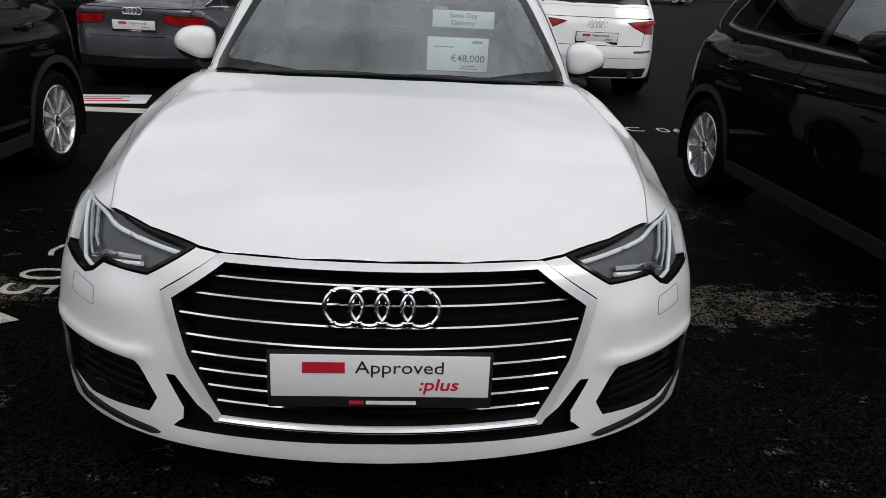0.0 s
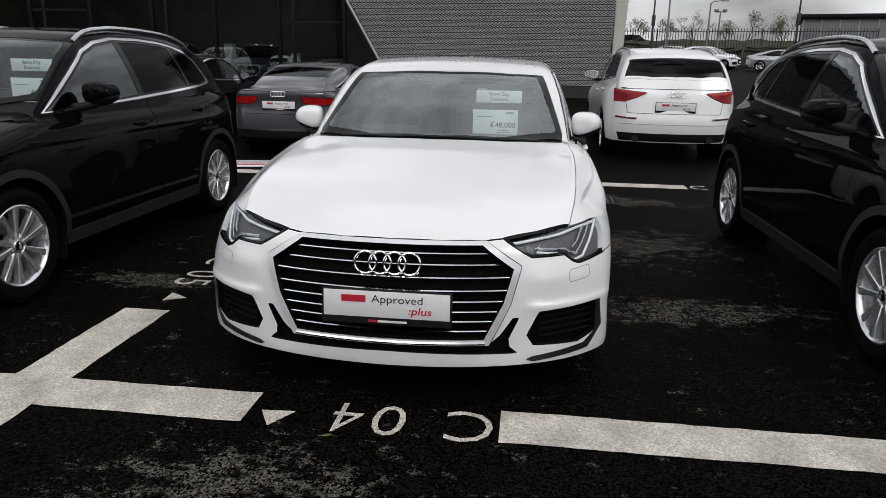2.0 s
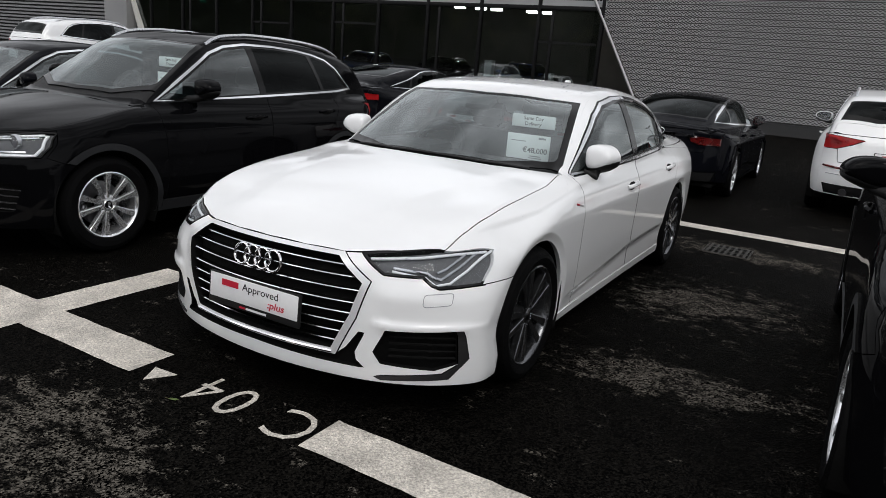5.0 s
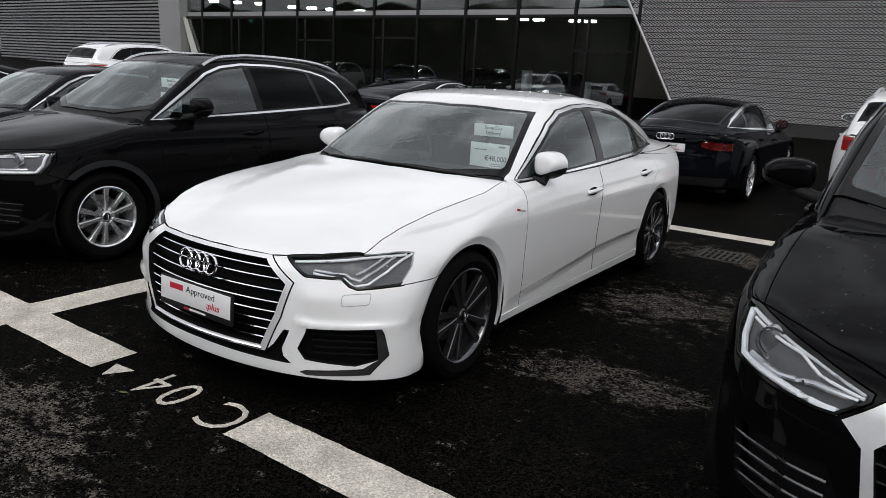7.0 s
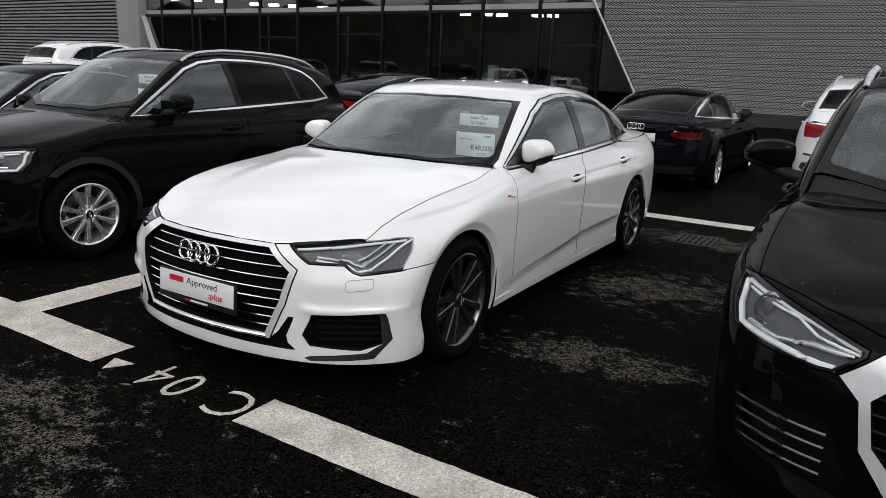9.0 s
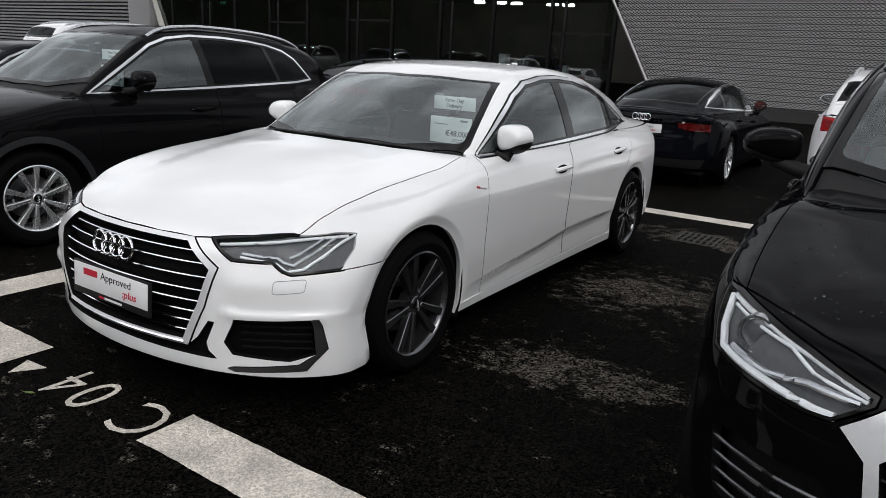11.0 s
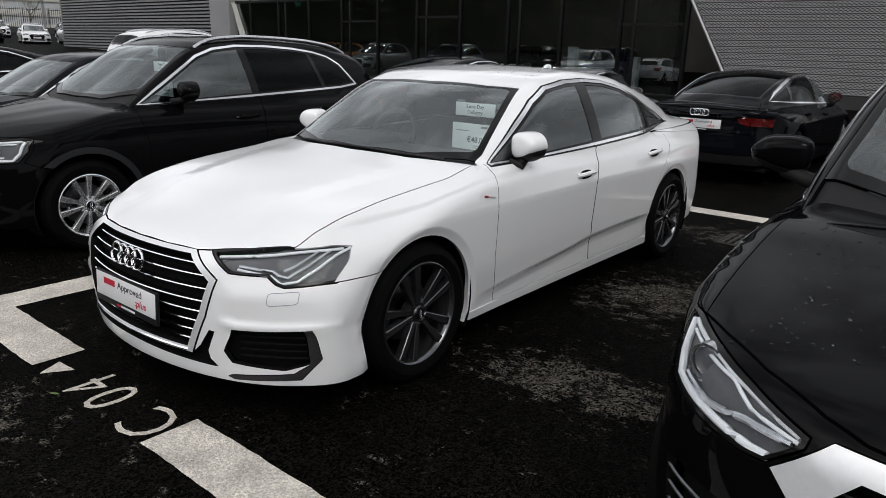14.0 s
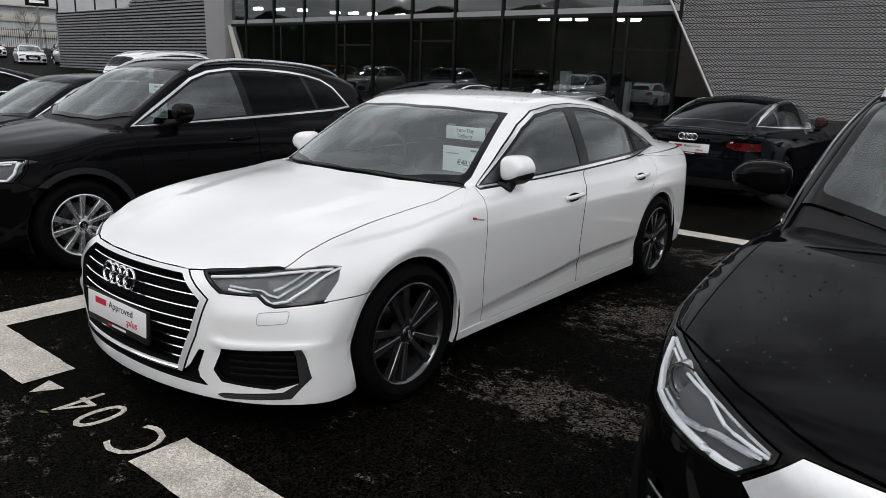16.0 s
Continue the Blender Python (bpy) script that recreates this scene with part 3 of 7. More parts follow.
def on_curve(form, pts, radius, off=0.0, sides=6, view=None, mirror=False, closed=False):
    """A thin bar laid along points of a view on the shape (or along given places)."""
    p = form.onto(view, pts) if view else np.asarray(pts, float)
    p = p + form.normal(p) * off
    if mirror:
        p = p * (-1, 1, 1)
    return tube([tuple(q) for q in p], radius, sides, closed)
SALOON = dict(
    length=4.94, belt=0.98, sill=0.165,
    side=[(0, 0.93), (0.5, 0.938), (0.92, 0.943), (1.5, 0.936), (2.4, 0.932), (3.2, 0.936), (3.84, 0.943), (4.3, 0.92), (4.7, 0.87), (4.94, 0.82)],
    section=[(0.12, -0.05), (0.2, -0.035), (0.32, -0.02), (0.5, -0.002), (0.62, 0.0), (0.74, 0.0005), (0.77, -0.0015), (0.80, -0.009), (0.865, -0.028), (0.895, -0.046), (0.96, -0.10), (1.03, -0.2), (1.1, -0.36)],
    deck=[(-0.1, 0.62), (0.05, 0.70), (0.15, 0.745), (0.4, 0.82), (0.8, 0.895), (1.2, 0.952), (1.5, 0.985), (2.5, 0.99), (3.8, 1.03), (4.3, 1.075), (4.8, 1.06), (5, 1.04)],
    deck_crown=[(0, 0.14), (0.34, 0.118), (0.45, 0.06), (0.6, 0.032), (0.75, 0.028), (0.9, 0.036), (1.1, 0.05), (1.3, 0.058), (1.5, 0.045), (2.5, 0.02), (4, 0.06), (4.8, 0.12)],
    fender_drop=[(0, 0.5), (0.4, 0.7), (0.6, 0.8), (0.75, 0.75), (0.9, 0.55), (1.05, 0.38), (1.5, 0.15), (2.0, 0.0)], flare=-0.018,
    brow=[(0.38, 0.0), (0.40, 0.004), (0.428, 0.015), (0.438, 0.015), (0.462, 0.002), (0.50, 0.006), (0.545, 0.013), (0.63, 0.0)], wheels=(0.915, 3.839), wheel_z=0.335, arch=0.375,
    seam=[(0.732, 0.338), (0.757, 0.48), (0.771, 0.65), (0.784, 0.95), (0.788, 1.25), (0.762, 1.49), (0.735, 1.6), (0.685, 1.88), (0.640, 2.1), (0.615, 2.3), (0.607, 2.5), (0.605, 3.0), (0.595, 3.5), (0.57, 3.85), (0.57, 4.2), (0.6, 4.35), (0.66, 4.75)],
    nose=[(0.1, 0.10), (0.16, 0.01), (0.25, -0.005), (0.42, -0.015), (0.55, -0.005), (0.64, 0.02), (0.705, 0.05), (0.76, 0.10), (0.85, 0.3)],
    nose_bend=(0.28, [(0.1, 0.22), (0.42, 0.24), (0.6, 0.38), (0.73, 0.5), (0.9, 0.6)]), skirt=(0.035, 0.6),
    tail=[(0.1, 0.2), (0.25, 0.06), (0.45, 0.0), (0.6, 0.01), (0.8, 0.03), (0.95, 0.02), (1.06, 0.03)],
    tail_bend=(0.22, 0.55),
    cab=[(1.2, 0.88), (1.36, 0.97), (1.7, 1.17), (2.03, 1.345), (2.25, 1.408), (2.75, 1.443), (3.2, 1.418), (3.6, 1.348), (4.2, 1.212), (4.5, 1.105), (4.7, 0.95)],
    cab_wide=[(1.2, 0.74), (1.62, 0.782), (2.2, 0.837), (2.7, 0.847), (3.3, 0.84), (3.8, 0.765), (4.18, 0.685), (4.5, 0.61)],
    lean=0.275, lean2=0.34, sweep=0.2, sweep_back=0.16, roof_crown=0.065,
    crease=[(1.3, 0.30), (1.5, 0.32), (2.28, 0.378), (2.6, 0.41), (3.3, 0.42), (3.6, 0.42)], crease_deep=0.014, crease_span=(1.35, 3.5), hood_crease=(0.40, 0.17),
    k_shoulder=0.045, k_nose=0.05, k_roof=0.09,
)
SALOON.update(
    bottom=0.19, track=0.815, tyre=0.34,
    hood_edge=[(0, 0.068), (0.2, 0.078), (0.38, 0.108), (0.447, 0.134), (0.59, 0.220), (0.732, 0.338)],
    lamp_top=[(0.732, 0.338), (0.80, 0.425), (0.862, 0.535)],
    lamp_back=[(0.535, 0.74), (0.49, 0.68), (0.41, 0.605)],
    wing_seam=[(0.41, 0.605), (0.52, 0.612), (0.663, 0.612)],
    cowl=[(0, 1.335), (0.4, 1.37), (0.762, 1.49)],
    screen_low=[(0, 1.358), (0.4, 1.398), (0.733, 1.545)],
    screen_top=[(0, 2.02), (0.4, 2.06), (0.595, 2.115)],
    back_top=[(0, 3.52), (0.3, 3.5), (0.548, 3.46)],
    back_low=[(0, 4.2), (0.3, 4.18), (0.548, 4.1)],
    deck_line=[(0, 4.26), (0.3, 4.24), (0.552, 4.2)],
    pillars=[(2.70, 2.67, 0.06), (3.62, 3.45, 0.03)],
    dlo=[(1.60, 0.955), (1.9, 1.135), (2.08, 1.245), (2.26, 1.318), (2.5, 1.35), (2.72, 1.358), (2.98, 1.345), (3.2, 1.308), (3.4, 1.245), (3.65, 1.16), (3.95, 1.08), (4.15, 1.035), (3.6, 1.025), (2.7, 0.995)],
    doors=[
        [(1.52, 0.20), (1.475, 0.5), (1.485, 0.78), (1.53, 0.94), (1.56, 0.957), (1.6, 0.955), (2.7, 0.995), (2.655, 0.95), (2.565, 0.75), (2.54, 0.5), (2.585, 0.2)],
        [(2.585, 0.2), (2.54, 0.5), (2.565, 0.75), (2.655, 0.95), (2.7, 0.995), (3.6, 1.025), (3.80, 1.03), (3.78, 0.9), (3.6, 0.75), (3.45, 0.55), (3.42, 0.33), (3.35, 0.2)],
    ],
    handles=[(2.33, 2.56, 0.825), (3.36, 3.58, 0.865)],
    sill_line=[(1.30, 0.235), (3.45, 0.25), (3.45, 0.18), (1.3, 0.18)],
    headlamp=[(0.447, 0.712), (0.6, 0.735), (0.705, 0.755), (0.8, 0.765), (0.875, 0.765), (0.905, 0.70), (0.893, 0.602), (0.775, 0.592), (0.745, 0.605), (0.71, 0.634), (0.575, 0.637)],
    grille_out=[(-0.39, 0.70), (0.39, 0.70), (0.535, 0.606), (0.497, 0.45), (0.415, 0.275), (-0.415, 0.275), (-0.497, 0.45), (-0.535, 0.606)],
    grille_in=[(-0.375, 0.684), (0.375, 0.684), (0.503, 0.595), (0.468, 0.46), (0.393, 0.303), (-0.393, 0.303), (-0.468, 0.46), (-0.503, 0.595)],
    slats=(0.655, 0.612, 0.561, 0.508, 0.463, 0.42, 0.378, 0.335),
    lower=[(-0.41, 0.268), (0.41, 0.268), (0.462, 0.315), (0.512, 0.39), (0.532, 0.39), (0.492, 0.30), (0.498, 0.262), (0.53, 0.235), (0.3, 0.238), (0, 0.244), (-0.3, 0.238), (-0.53, 0.235), (-0.498, 0.262), (-0.492, 0.30), (-0.532, 0.39), (-0.512, 0.39), (-0.462, 0.315)],
    intake=[(0.62, 0.413), (0.855, 0.42), (0.86, 0.275), (0.79, 0.248), (0.60, 0.265), (0.572, 0.312)],
    blade=[(0.857, 0.42), (0.876, 0.42), (0.893, 0.295), (0.835, 0.205), (0.60, 0.188), (0.575, 0.198), (0.60, 0.206), (0.815, 0.228), (0.864, 0.27)],
    intake_bars=(0.29, 0.32, 0.35, 0.38), washer=[(0.735, 0.572), (0.82, 0.578), (0.825, 0.53), (0.738, 0.522)],
    rings=(0.0, 0.618, 0.048), plate_z=0.45, seats_z=0.0, wheel="twin", rim=0.248, roof_rails=False,
    rear_lamp=[(0.35, 0.93), (0.86, 0.90), (0.88, 0.80), (0.50, 0.80), (0.38, 0.84)],
    rear_plate=0.80, rear_low=[(-0.80, 0.40), (0.80, 0.40), (0.74, 0.24), (-0.74, 0.24)], rear_rings=0.965,
    trunk_drop=0.66, mirror=(0.885, 1.81, 1.04, 0.185, 0.155),
)
SUV = dict(
    length=4.39, belt=1.06, sill=0.215,
    side=[(0, 0.88), (0.5, 0.90), (0.88, 0.915), (1.5, 0.905), (2.5, 0.903), (3.48, 0.915), (4.0, 0.88), (4.39, 0.80)],
    section=[(0.18, -0.05), (0.28, -0.03), (0.45, 0.0), (0.7, 0.0), (0.86, -0.012), (0.95, -0.03), (1.03, -0.07), (1.1, -0.15), (1.18, -0.32)],
    deck=[(-0.1, 0.70), (0.02, 0.79), (0.12, 0.85), (0.4, 0.935), (0.8, 1.0), (1.2, 1.05), (2.5, 1.08), (3.6, 1.14), (4.2, 1.12), (4.5, 1.1)],
    deck_crown=[(0, 0.13), (0.4, 0.13), (0.9, 0.09), (1.3, 0.05), (4, 0.05)],
    nose=[(0.12, 0.2), (0.22, 0.06), (0.3, 0.02), (0.45, 0.0), (0.6, 0.0), (0.72, 0.02), (0.8, 0.045), (0.87, 0.1), (0.95, 0.3)],
    nose_bend=(0.30, [(0.2, 0.5), (0.6, 0.55), (0.8, 0.62)]),
    tail=[(0.2, 0.12), (0.35, 0.03), (0.55, 0.0), (0.72, 0.03), (0.9, 0.06), (1.02, 0.10), (1.15, 0.14)],
    tail_bend=(0.25, 0.6),
    cab=[(1.02, 0.96), (1.2, 1.075), (1.55, 1.305), (1.88, 1.505), (2.12, 1.573), (2.6, 1.605), (3.2, 1.587), (3.7, 1.52), (3.98, 1.44), (4.2, 1.18), (4.3, 1.0)],
    cab_wide=[(1.1, 0.74), (1.45, 0.79), (2.2, 0.815), (2.8, 0.815), (3.4, 0.79), (3.9, 0.72), (4.3, 0.62)],
    lean=0.22, lean2=0.32, sweep=0.10, sweep_back=0.15, roof_crown=0.06,
    k_shoulder=0.07, k_nose=0.06, k_roof=0.09,
    wheels=(0.88, 3.483), wheel_z=0.345, arch=0.385, bottom=0.25, track=0.785, tyre=0.345, rim=0.234,
    seam=[(0.795, 0.48), (0.802, 0.62), (0.803, 0.78), (0.798, 0.95), (0.785, 1.13), (0.75, 1.3), (0.73, 1.4), (0.675, 1.7), (0.632, 1.98), (0.61, 2.3), (0.60, 2.8), (0.585, 3.3), (0.555, 3.8), (0.55, 3.98), (0.58, 4.1), (0.62, 4.18)],
    hood_edge=[(0, 0.055), (0.2, 0.07), (0.36, 0.11), (0.44, 0.15), (0.58, 0.25), (0.705, 0.375), (0.795, 0.48)],
    lamp_top=[(0.795, 0.48), (0.818, 0.52), (0.835, 0.56)],
    lamp_back=[(0.56, 0.82), (0.53, 0.77), (0.475, 0.70)],
    wing_seam=[(0.475, 0.70), (0.57, 0.66), (0.639, 0.645)],
    cowl=[(0, 1.16), (0.4, 1.2), (0.75, 1.3)],
    screen_low=[(0, 1.22), (0.4, 1.25), (0.715, 1.40)],
    screen_top=[(0, 1.90), (0.4, 1.915), (0.61, 1.95)],
    back_top=[(0, 4.0), (0.3, 3.99), (0.55, 3.975)],
    back_low=[(0, 4.20), (0.3, 4.185), (0.6, 4.13)],
    deck_line=[(0, 4.225), (0.3, 4.21), (0.62, 4.15)],
    pillars=[(2.47, 2.42, 0.035), (3.33, 3.20, 0.025)],
    dlo=[(1.37, 1.06), (1.56, 1.18), (1.75, 1.30), (1.945, 1.42), (2.12, 1.48), (2.36, 1.512), (2.7, 1.515), (3.0, 1.50), (3.22, 1.475), (3.40, 1.435), (3.54, 1.365), (3.72, 1.19), (3.5, 1.165), (2.4, 1.11)],
    doors=[
        [(1.33, 0.27), (1.37, 0.5), (1.36, 0.8), (1.31, 1.03), (1.34, 1.05), (1.37, 1.06), (2.49, 1.114), (2.48, 0.9), (2.48, 0.6), (2.45, 0.27)],
        [(2.45, 0.27), (2.48, 0.6), (2.48, 0.9), (2.49, 1.114), (3.4, 1.16), (3.42, 1.0), (3.3, 0.85), (3.1, 0.62), (3.05, 0.4), (3.02, 0.27)],
    ],
    handles=[(2.18, 2.41, 0.93), (3.12, 3.33, 0.97)],
    sill_line=[(1.25, 0.33), (3.12, 0.34), (3.12, 0.2), (1.25, 0.2)],
    headlamp=[(0.455, 0.792), (0.6, 0.83), (0.705, 0.85), (0.8, 0.865), (0.85, 0.86), (0.862, 0.77), (0.845, 0.70), (0.80, 0.695), (0.59, 0.697), (0.535, 0.705), (0.46, 0.77)],
    grille_out=[(-0.41, 0.80), (0.41, 0.80), (0.515, 0.705), (0.46, 0.655), (0.44, 0.52), (0.33, 0.37), (-0.33, 0.37), (-0.44, 0.52), (-0.46, 0.655), (-0.515, 0.705)],
    grille_in=[(-0.35, 0.755), (0.35, 0.755), (0.432, 0.665), (0.41, 0.54), (0.29, 0.41), (-0.29, 0.41), (-0.41, 0.54), (-0.432, 0.665)],
    slats=(0.72, 0.675, 0.63, 0.585, 0.54, 0.495, 0.45),
    intake=[(0.53, 0.57), (0.74, 0.545), (0.80, 0.52), (0.77, 0.36), (0.5, 0.345), (0.46, 0.42)],
    lower=[(-0.42, 0.33), (0.42, 0.33), (0.40, 0.27), (-0.40, 0.27)],
    rings=(0.0, 0.69, 0.045), plate_z=0.55, screen_glass=TALL_SCREEN, wheel="vee", roof_rails=(1.98, 3.75),
    rear_lamp=[(0.42, 1.0), (0.62, 1.03), (0.82, 1.05), (0.88, 0.95), (0.86, 0.86), (0.62, 0.86), (0.48, 0.90)],
    rear_plate=0.76, rear_low=[(-0.76, 0.42), (0.76, 0.42), (0.70, 0.29), (-0.70, 0.29)], rear_rings=0.93,
    trunk_drop=0.60, mirror=(0.945, 1.70, 1.165, 0.235, 0.145), tub=LAMP_TUB, slat_mat=PLASTIC, frame_mat=BRIGHT_TRIM,
    guides=[
        ([(0.475, 0.785), (0.6, 0.818), (0.7, 0.836), (0.825, 0.845)], 0.008, LAMP_WHITE), ([(0.478, 0.772), (0.59, 0.786), (0.648, 0.818), (0.818, 0.828)], 0.005, LAMP_WHITE),
        ([(0.835, 0.84), (0.842, 0.76), (0.828, 0.712), (0.69, 0.716), (0.576, 0.712), (0.535, 0.715)], 0.011, LAMP_WHITE), ([(0.80, 0.735), (0.70, 0.735), (0.60, 0.76), (0.49, 0.765)], 0.009, REFLECTOR)],
    projector=(0.73, 0.793, 0.05), fins=(0.505, 0.463, 0.42, 0.378),
)
SALOON.update(tub=LAMP_TUB, frame_mat=BRIGHT_TRIM, guides=[
    ([(0.50, 0.695), (0.62, 0.708), (0.72, 0.718), (0.85, 0.728)], 0.0065, LAMP_WHITE),
    ([(0.86, 0.73), (0.83, 0.66), (0.80, 0.615), (0.76, 0.607), (0.72, 0.635), (0.60, 0.655)], 0.006, LAMP_WHITE),
    ([(0.83, 0.73), (0.80, 0.67), (0.77, 0.63), (0.74, 0.64), (0.72, 0.655), (0.60, 0.67)], 0.006, REFLECTOR),
    ([(0.80, 0.725), (0.77, 0.67), (0.75, 0.655)], 0.006, REFLECTOR)])
FASTBACK = dict(SALOON)
FASTBACK.update(
    length=4.97,
    cab=[(1.2, 0.88), (1.36, 0.97), (1.7, 1.15), (2.03, 1.31), (2.25, 1.37), (2.75, 1.415), (3.2, 1.40), (3.6, 1.345), (4.1, 1.225), (4.55, 1.08), (4.75, 1.0)],
    cab_wide=[(1.2, 0.74), (1.62, 0.782), (2.2, 0.82), (2.7, 0.83), (3.3, 0.81), (4.18, 0.69), (4.7, 0.58)],
    deck=[(-0.1, 0.62), (0.05, 0.70), (0.15, 0.745), (0.4, 0.82), (0.8, 0.895), (1.2, 0.952), (1.5, 0.985), (2.5, 0.99), (3.8, 1.0), (4.4, 1.01), (4.8, 1.0), (5, 0.99)],
    back_top=[(0, 3.45), (0.3, 3.43), (0.548, 3.38)], back_low=[(0, 4.5), (0.3, 4.47), (0.53, 4.36)], deck_line=[(0, 4.56), (0.3, 4.53), (0.54, 4.42)],
    lean=0.35, lean2=0.35, sweep_back=0.3, roof_crown=0.17, k_roof=0.10, screen_top=[(0, 2.02), (0.4, 2.075), (0.557, 2.17)],
    seam=[*SALOON["seam"][:6], (0.725, 1.6), (0.645, 1.88), (0.557, 2.18), (0.547, 2.4), (0.55, 3.0), (0.55, 3.5), (0.52, 3.9), (0.52, 4.3), (0.57, 4.5), (0.64, 4.78)],
    rear_lamp=[(0.42, 0.87), (0.86, 0.85), (0.89, 0.75), (0.56, 0.755), (0.45, 0.79)], lens=DARK_RED, rear_plate=0.76, rear_rings=0.90,
    pillars=[(2.70, 2.67, 0.035), (3.76, 3.6, 0.03)],
    dlo=[(1.60, 0.955), (1.95, 1.155), (2.15, 1.26), (2.4, 1.325), (2.65, 1.345), (3.0, 1.343), (3.35, 1.305), (3.7, 1.23), (4.05, 1.13), (4.29, 1.045), (3.6, 1.025), (2.7, 0.995)],
)
SUV_WIDE = dict(SUV)
SUV_WIDE.update(
    cab_wide=[(1.1, 0.74), (1.45, 0.79), (2.2, 0.815), (2.8, 0.815), (3.4, 0.80), (3.9, 0.78), (4.3, 0.74)],
    seam=[*SUV["seam"][:10], (0.605, 2.8), (0.605, 3.3), (0.61, 3.8), (0.62, 3.98), (0.67, 4.08), (0.73, 4.18)],
    back_top=[(0, 3.97), (0.3, 3.96), (0.615, 3.92)], back_low=[(0, 4.20), (0.3, 4.185), (0.68, 4.105)], deck_line=[(0, 4.222), (0.3, 4.207), (0.70, 4.125)],
    rear_lamp=[(0.38, 0.965), (0.62, 0.99), (0.84, 1.01), (0.88, 0.93), (0.86, 0.83), (0.66, 0.835), (0.5, 0.90)],
    rear_rings=0.95, rear_plate=0.78, trunk_drop=0.68, rear_low=[(-0.74, 0.40), (0.74, 0.40), (0.70, 0.29), (-0.70, 0.29)], mirror_mat=WHITE,
)

# ---- wheels ----
def wheel_parts(kind, radius=0.335, rim=0.238, width=0.225):
    """A wheel about the origin, its outer face towards +x: a thing-less list of (name, bmesh, material, parts of it)."""
    w = width / 2
    r = radius
    tyre = lathe([(rim - 0.005, -w), (rim + 0.03, -w), (r - 0.03, -w - 0.012), (r - 0.008, -w + 0.02), (r, -w + 0.05), (r, -0.045), (r - 0.008, -0.04), (r, -0.035), (r, 0.035), (r - 0.008, 0.04), (r, 0.045), (r, w - 0.05), (r - 0.006, w - 0.03), (r - 0.022, w - 0.005), (r - 0.05, w + 0.008), (rim + 0.02, w + 0.002), (rim + 0.004, w - 0.006), (rim - 0.005, w - 0.012)], 56)
    barrel = lathe([(rim + 0.004, w - 0.008), (rim - 0.004, w - 0.004), (rim - 0.012, w - 0.01), (rim - 0.02, w - 0.03), (rim - 0.03, -w + 0.02), (rim - 0.01, -w)], 56)
    spokes = bmesh.new()
    face = w - 0.012
    hub = lathe([(0.0, face - 0.01), (0.03, face - 0.01), (0.034, face - 0.014), (0.07, face - 0.022), (0.075, face - 0.06), (0, face - 0.06)], 30)
    merge(spokes, hub)
    n = 5

    def bar(ang, lean, w0, w1, r0, r1, thick=0.035, depth=0.0, base=0.0):
        o = [(base - w0, r0), (base + w0, r0), (w1 + lean, r1), (-w1 + lean, r1)]
        one = bmesh.new()
        vs = []
        for sx in (0, 1):
            for (a, b) in o:
                dish = -0.012 * (1 - (b - r0) / (r1 - r0)) + depth
                vs.append(one.verts.new((face + dish - (thick if sx else 0) - (0.004 if sx else 0), a, b)))
        one.faces.new(vs[:4])
        one.faces.new(vs[4:][::-1])
        for i in range(4):
            j = (i + 1) % 4
            one.faces.new((vs[i], vs[i + 4], vs[j + 4], vs[j]))
        bmesh.ops.recalc_face_normals(one, faces=one.faces[:])
        bmesh.ops.bevel(one, geom=one.edges[:], offset=0.0035, segments=1, affect="EDGES")
        merge(spokes, one, Matrix.Rotation(ang, 4, "X"))
    for i in range(n):
        a = 2 * math.pi * i / n
        if kind == "twin":
            bar(a, 0.052, 0.011, 0.022, 0.045, rim - 0.006, base=0.014)
            bar(a, -0.052, 0.011, 0.022, 0.045, rim - 0.006, base=-0.014)
        else:
            bar(a, 0.066, 0.011, 0.024, 0.045, rim - 0.004, base=0.013)
            bar(a, -0.066, 0.011, 0.024, 0.045, rim - 0.004, base=-0.013)
    bolt = lathe([(0, face - 0.012), (0.008, face - 0.012), (0.009, face - 0.03)], 8)
    bmesh.ops.transform(bolt, matrix=Matrix.Translation((0, 0.056 * math.cos(math.pi / 5), 0.056 * math.sin(math.pi / 5))), verts=bolt.verts[:])
    cap = lathe([(0, face - 0.002), (0.026, face - 0.003), (0.03, face - 0.012)], 24)
    badge = bmesh.new()
    for k in range(4):
        c = tube([(face, (k - 1.5) * 0.009 + 0.0065 * math.cos(t), 0.0065 * math.sin(t)) for t in np.arange(10) * math.pi / 5], 0.0012, 4, True)
        merge(badge, c)
    disc = lathe([(0.06, -0.01), (0.155, -0.01), (0.155, -0.035), (0.06, -0.035)], 40)
    caliper = block((-0.05, -0.06, 0.10), (0.0, 0.06, 0.175), 0.012)
    return dict(tyre=tyre, rim=barrel, spokes=spokes, bolt=bolt, cap=cap, badge=badge, brake_disc=disc, caliper=caliper)


WHEEL_CACHE = {}


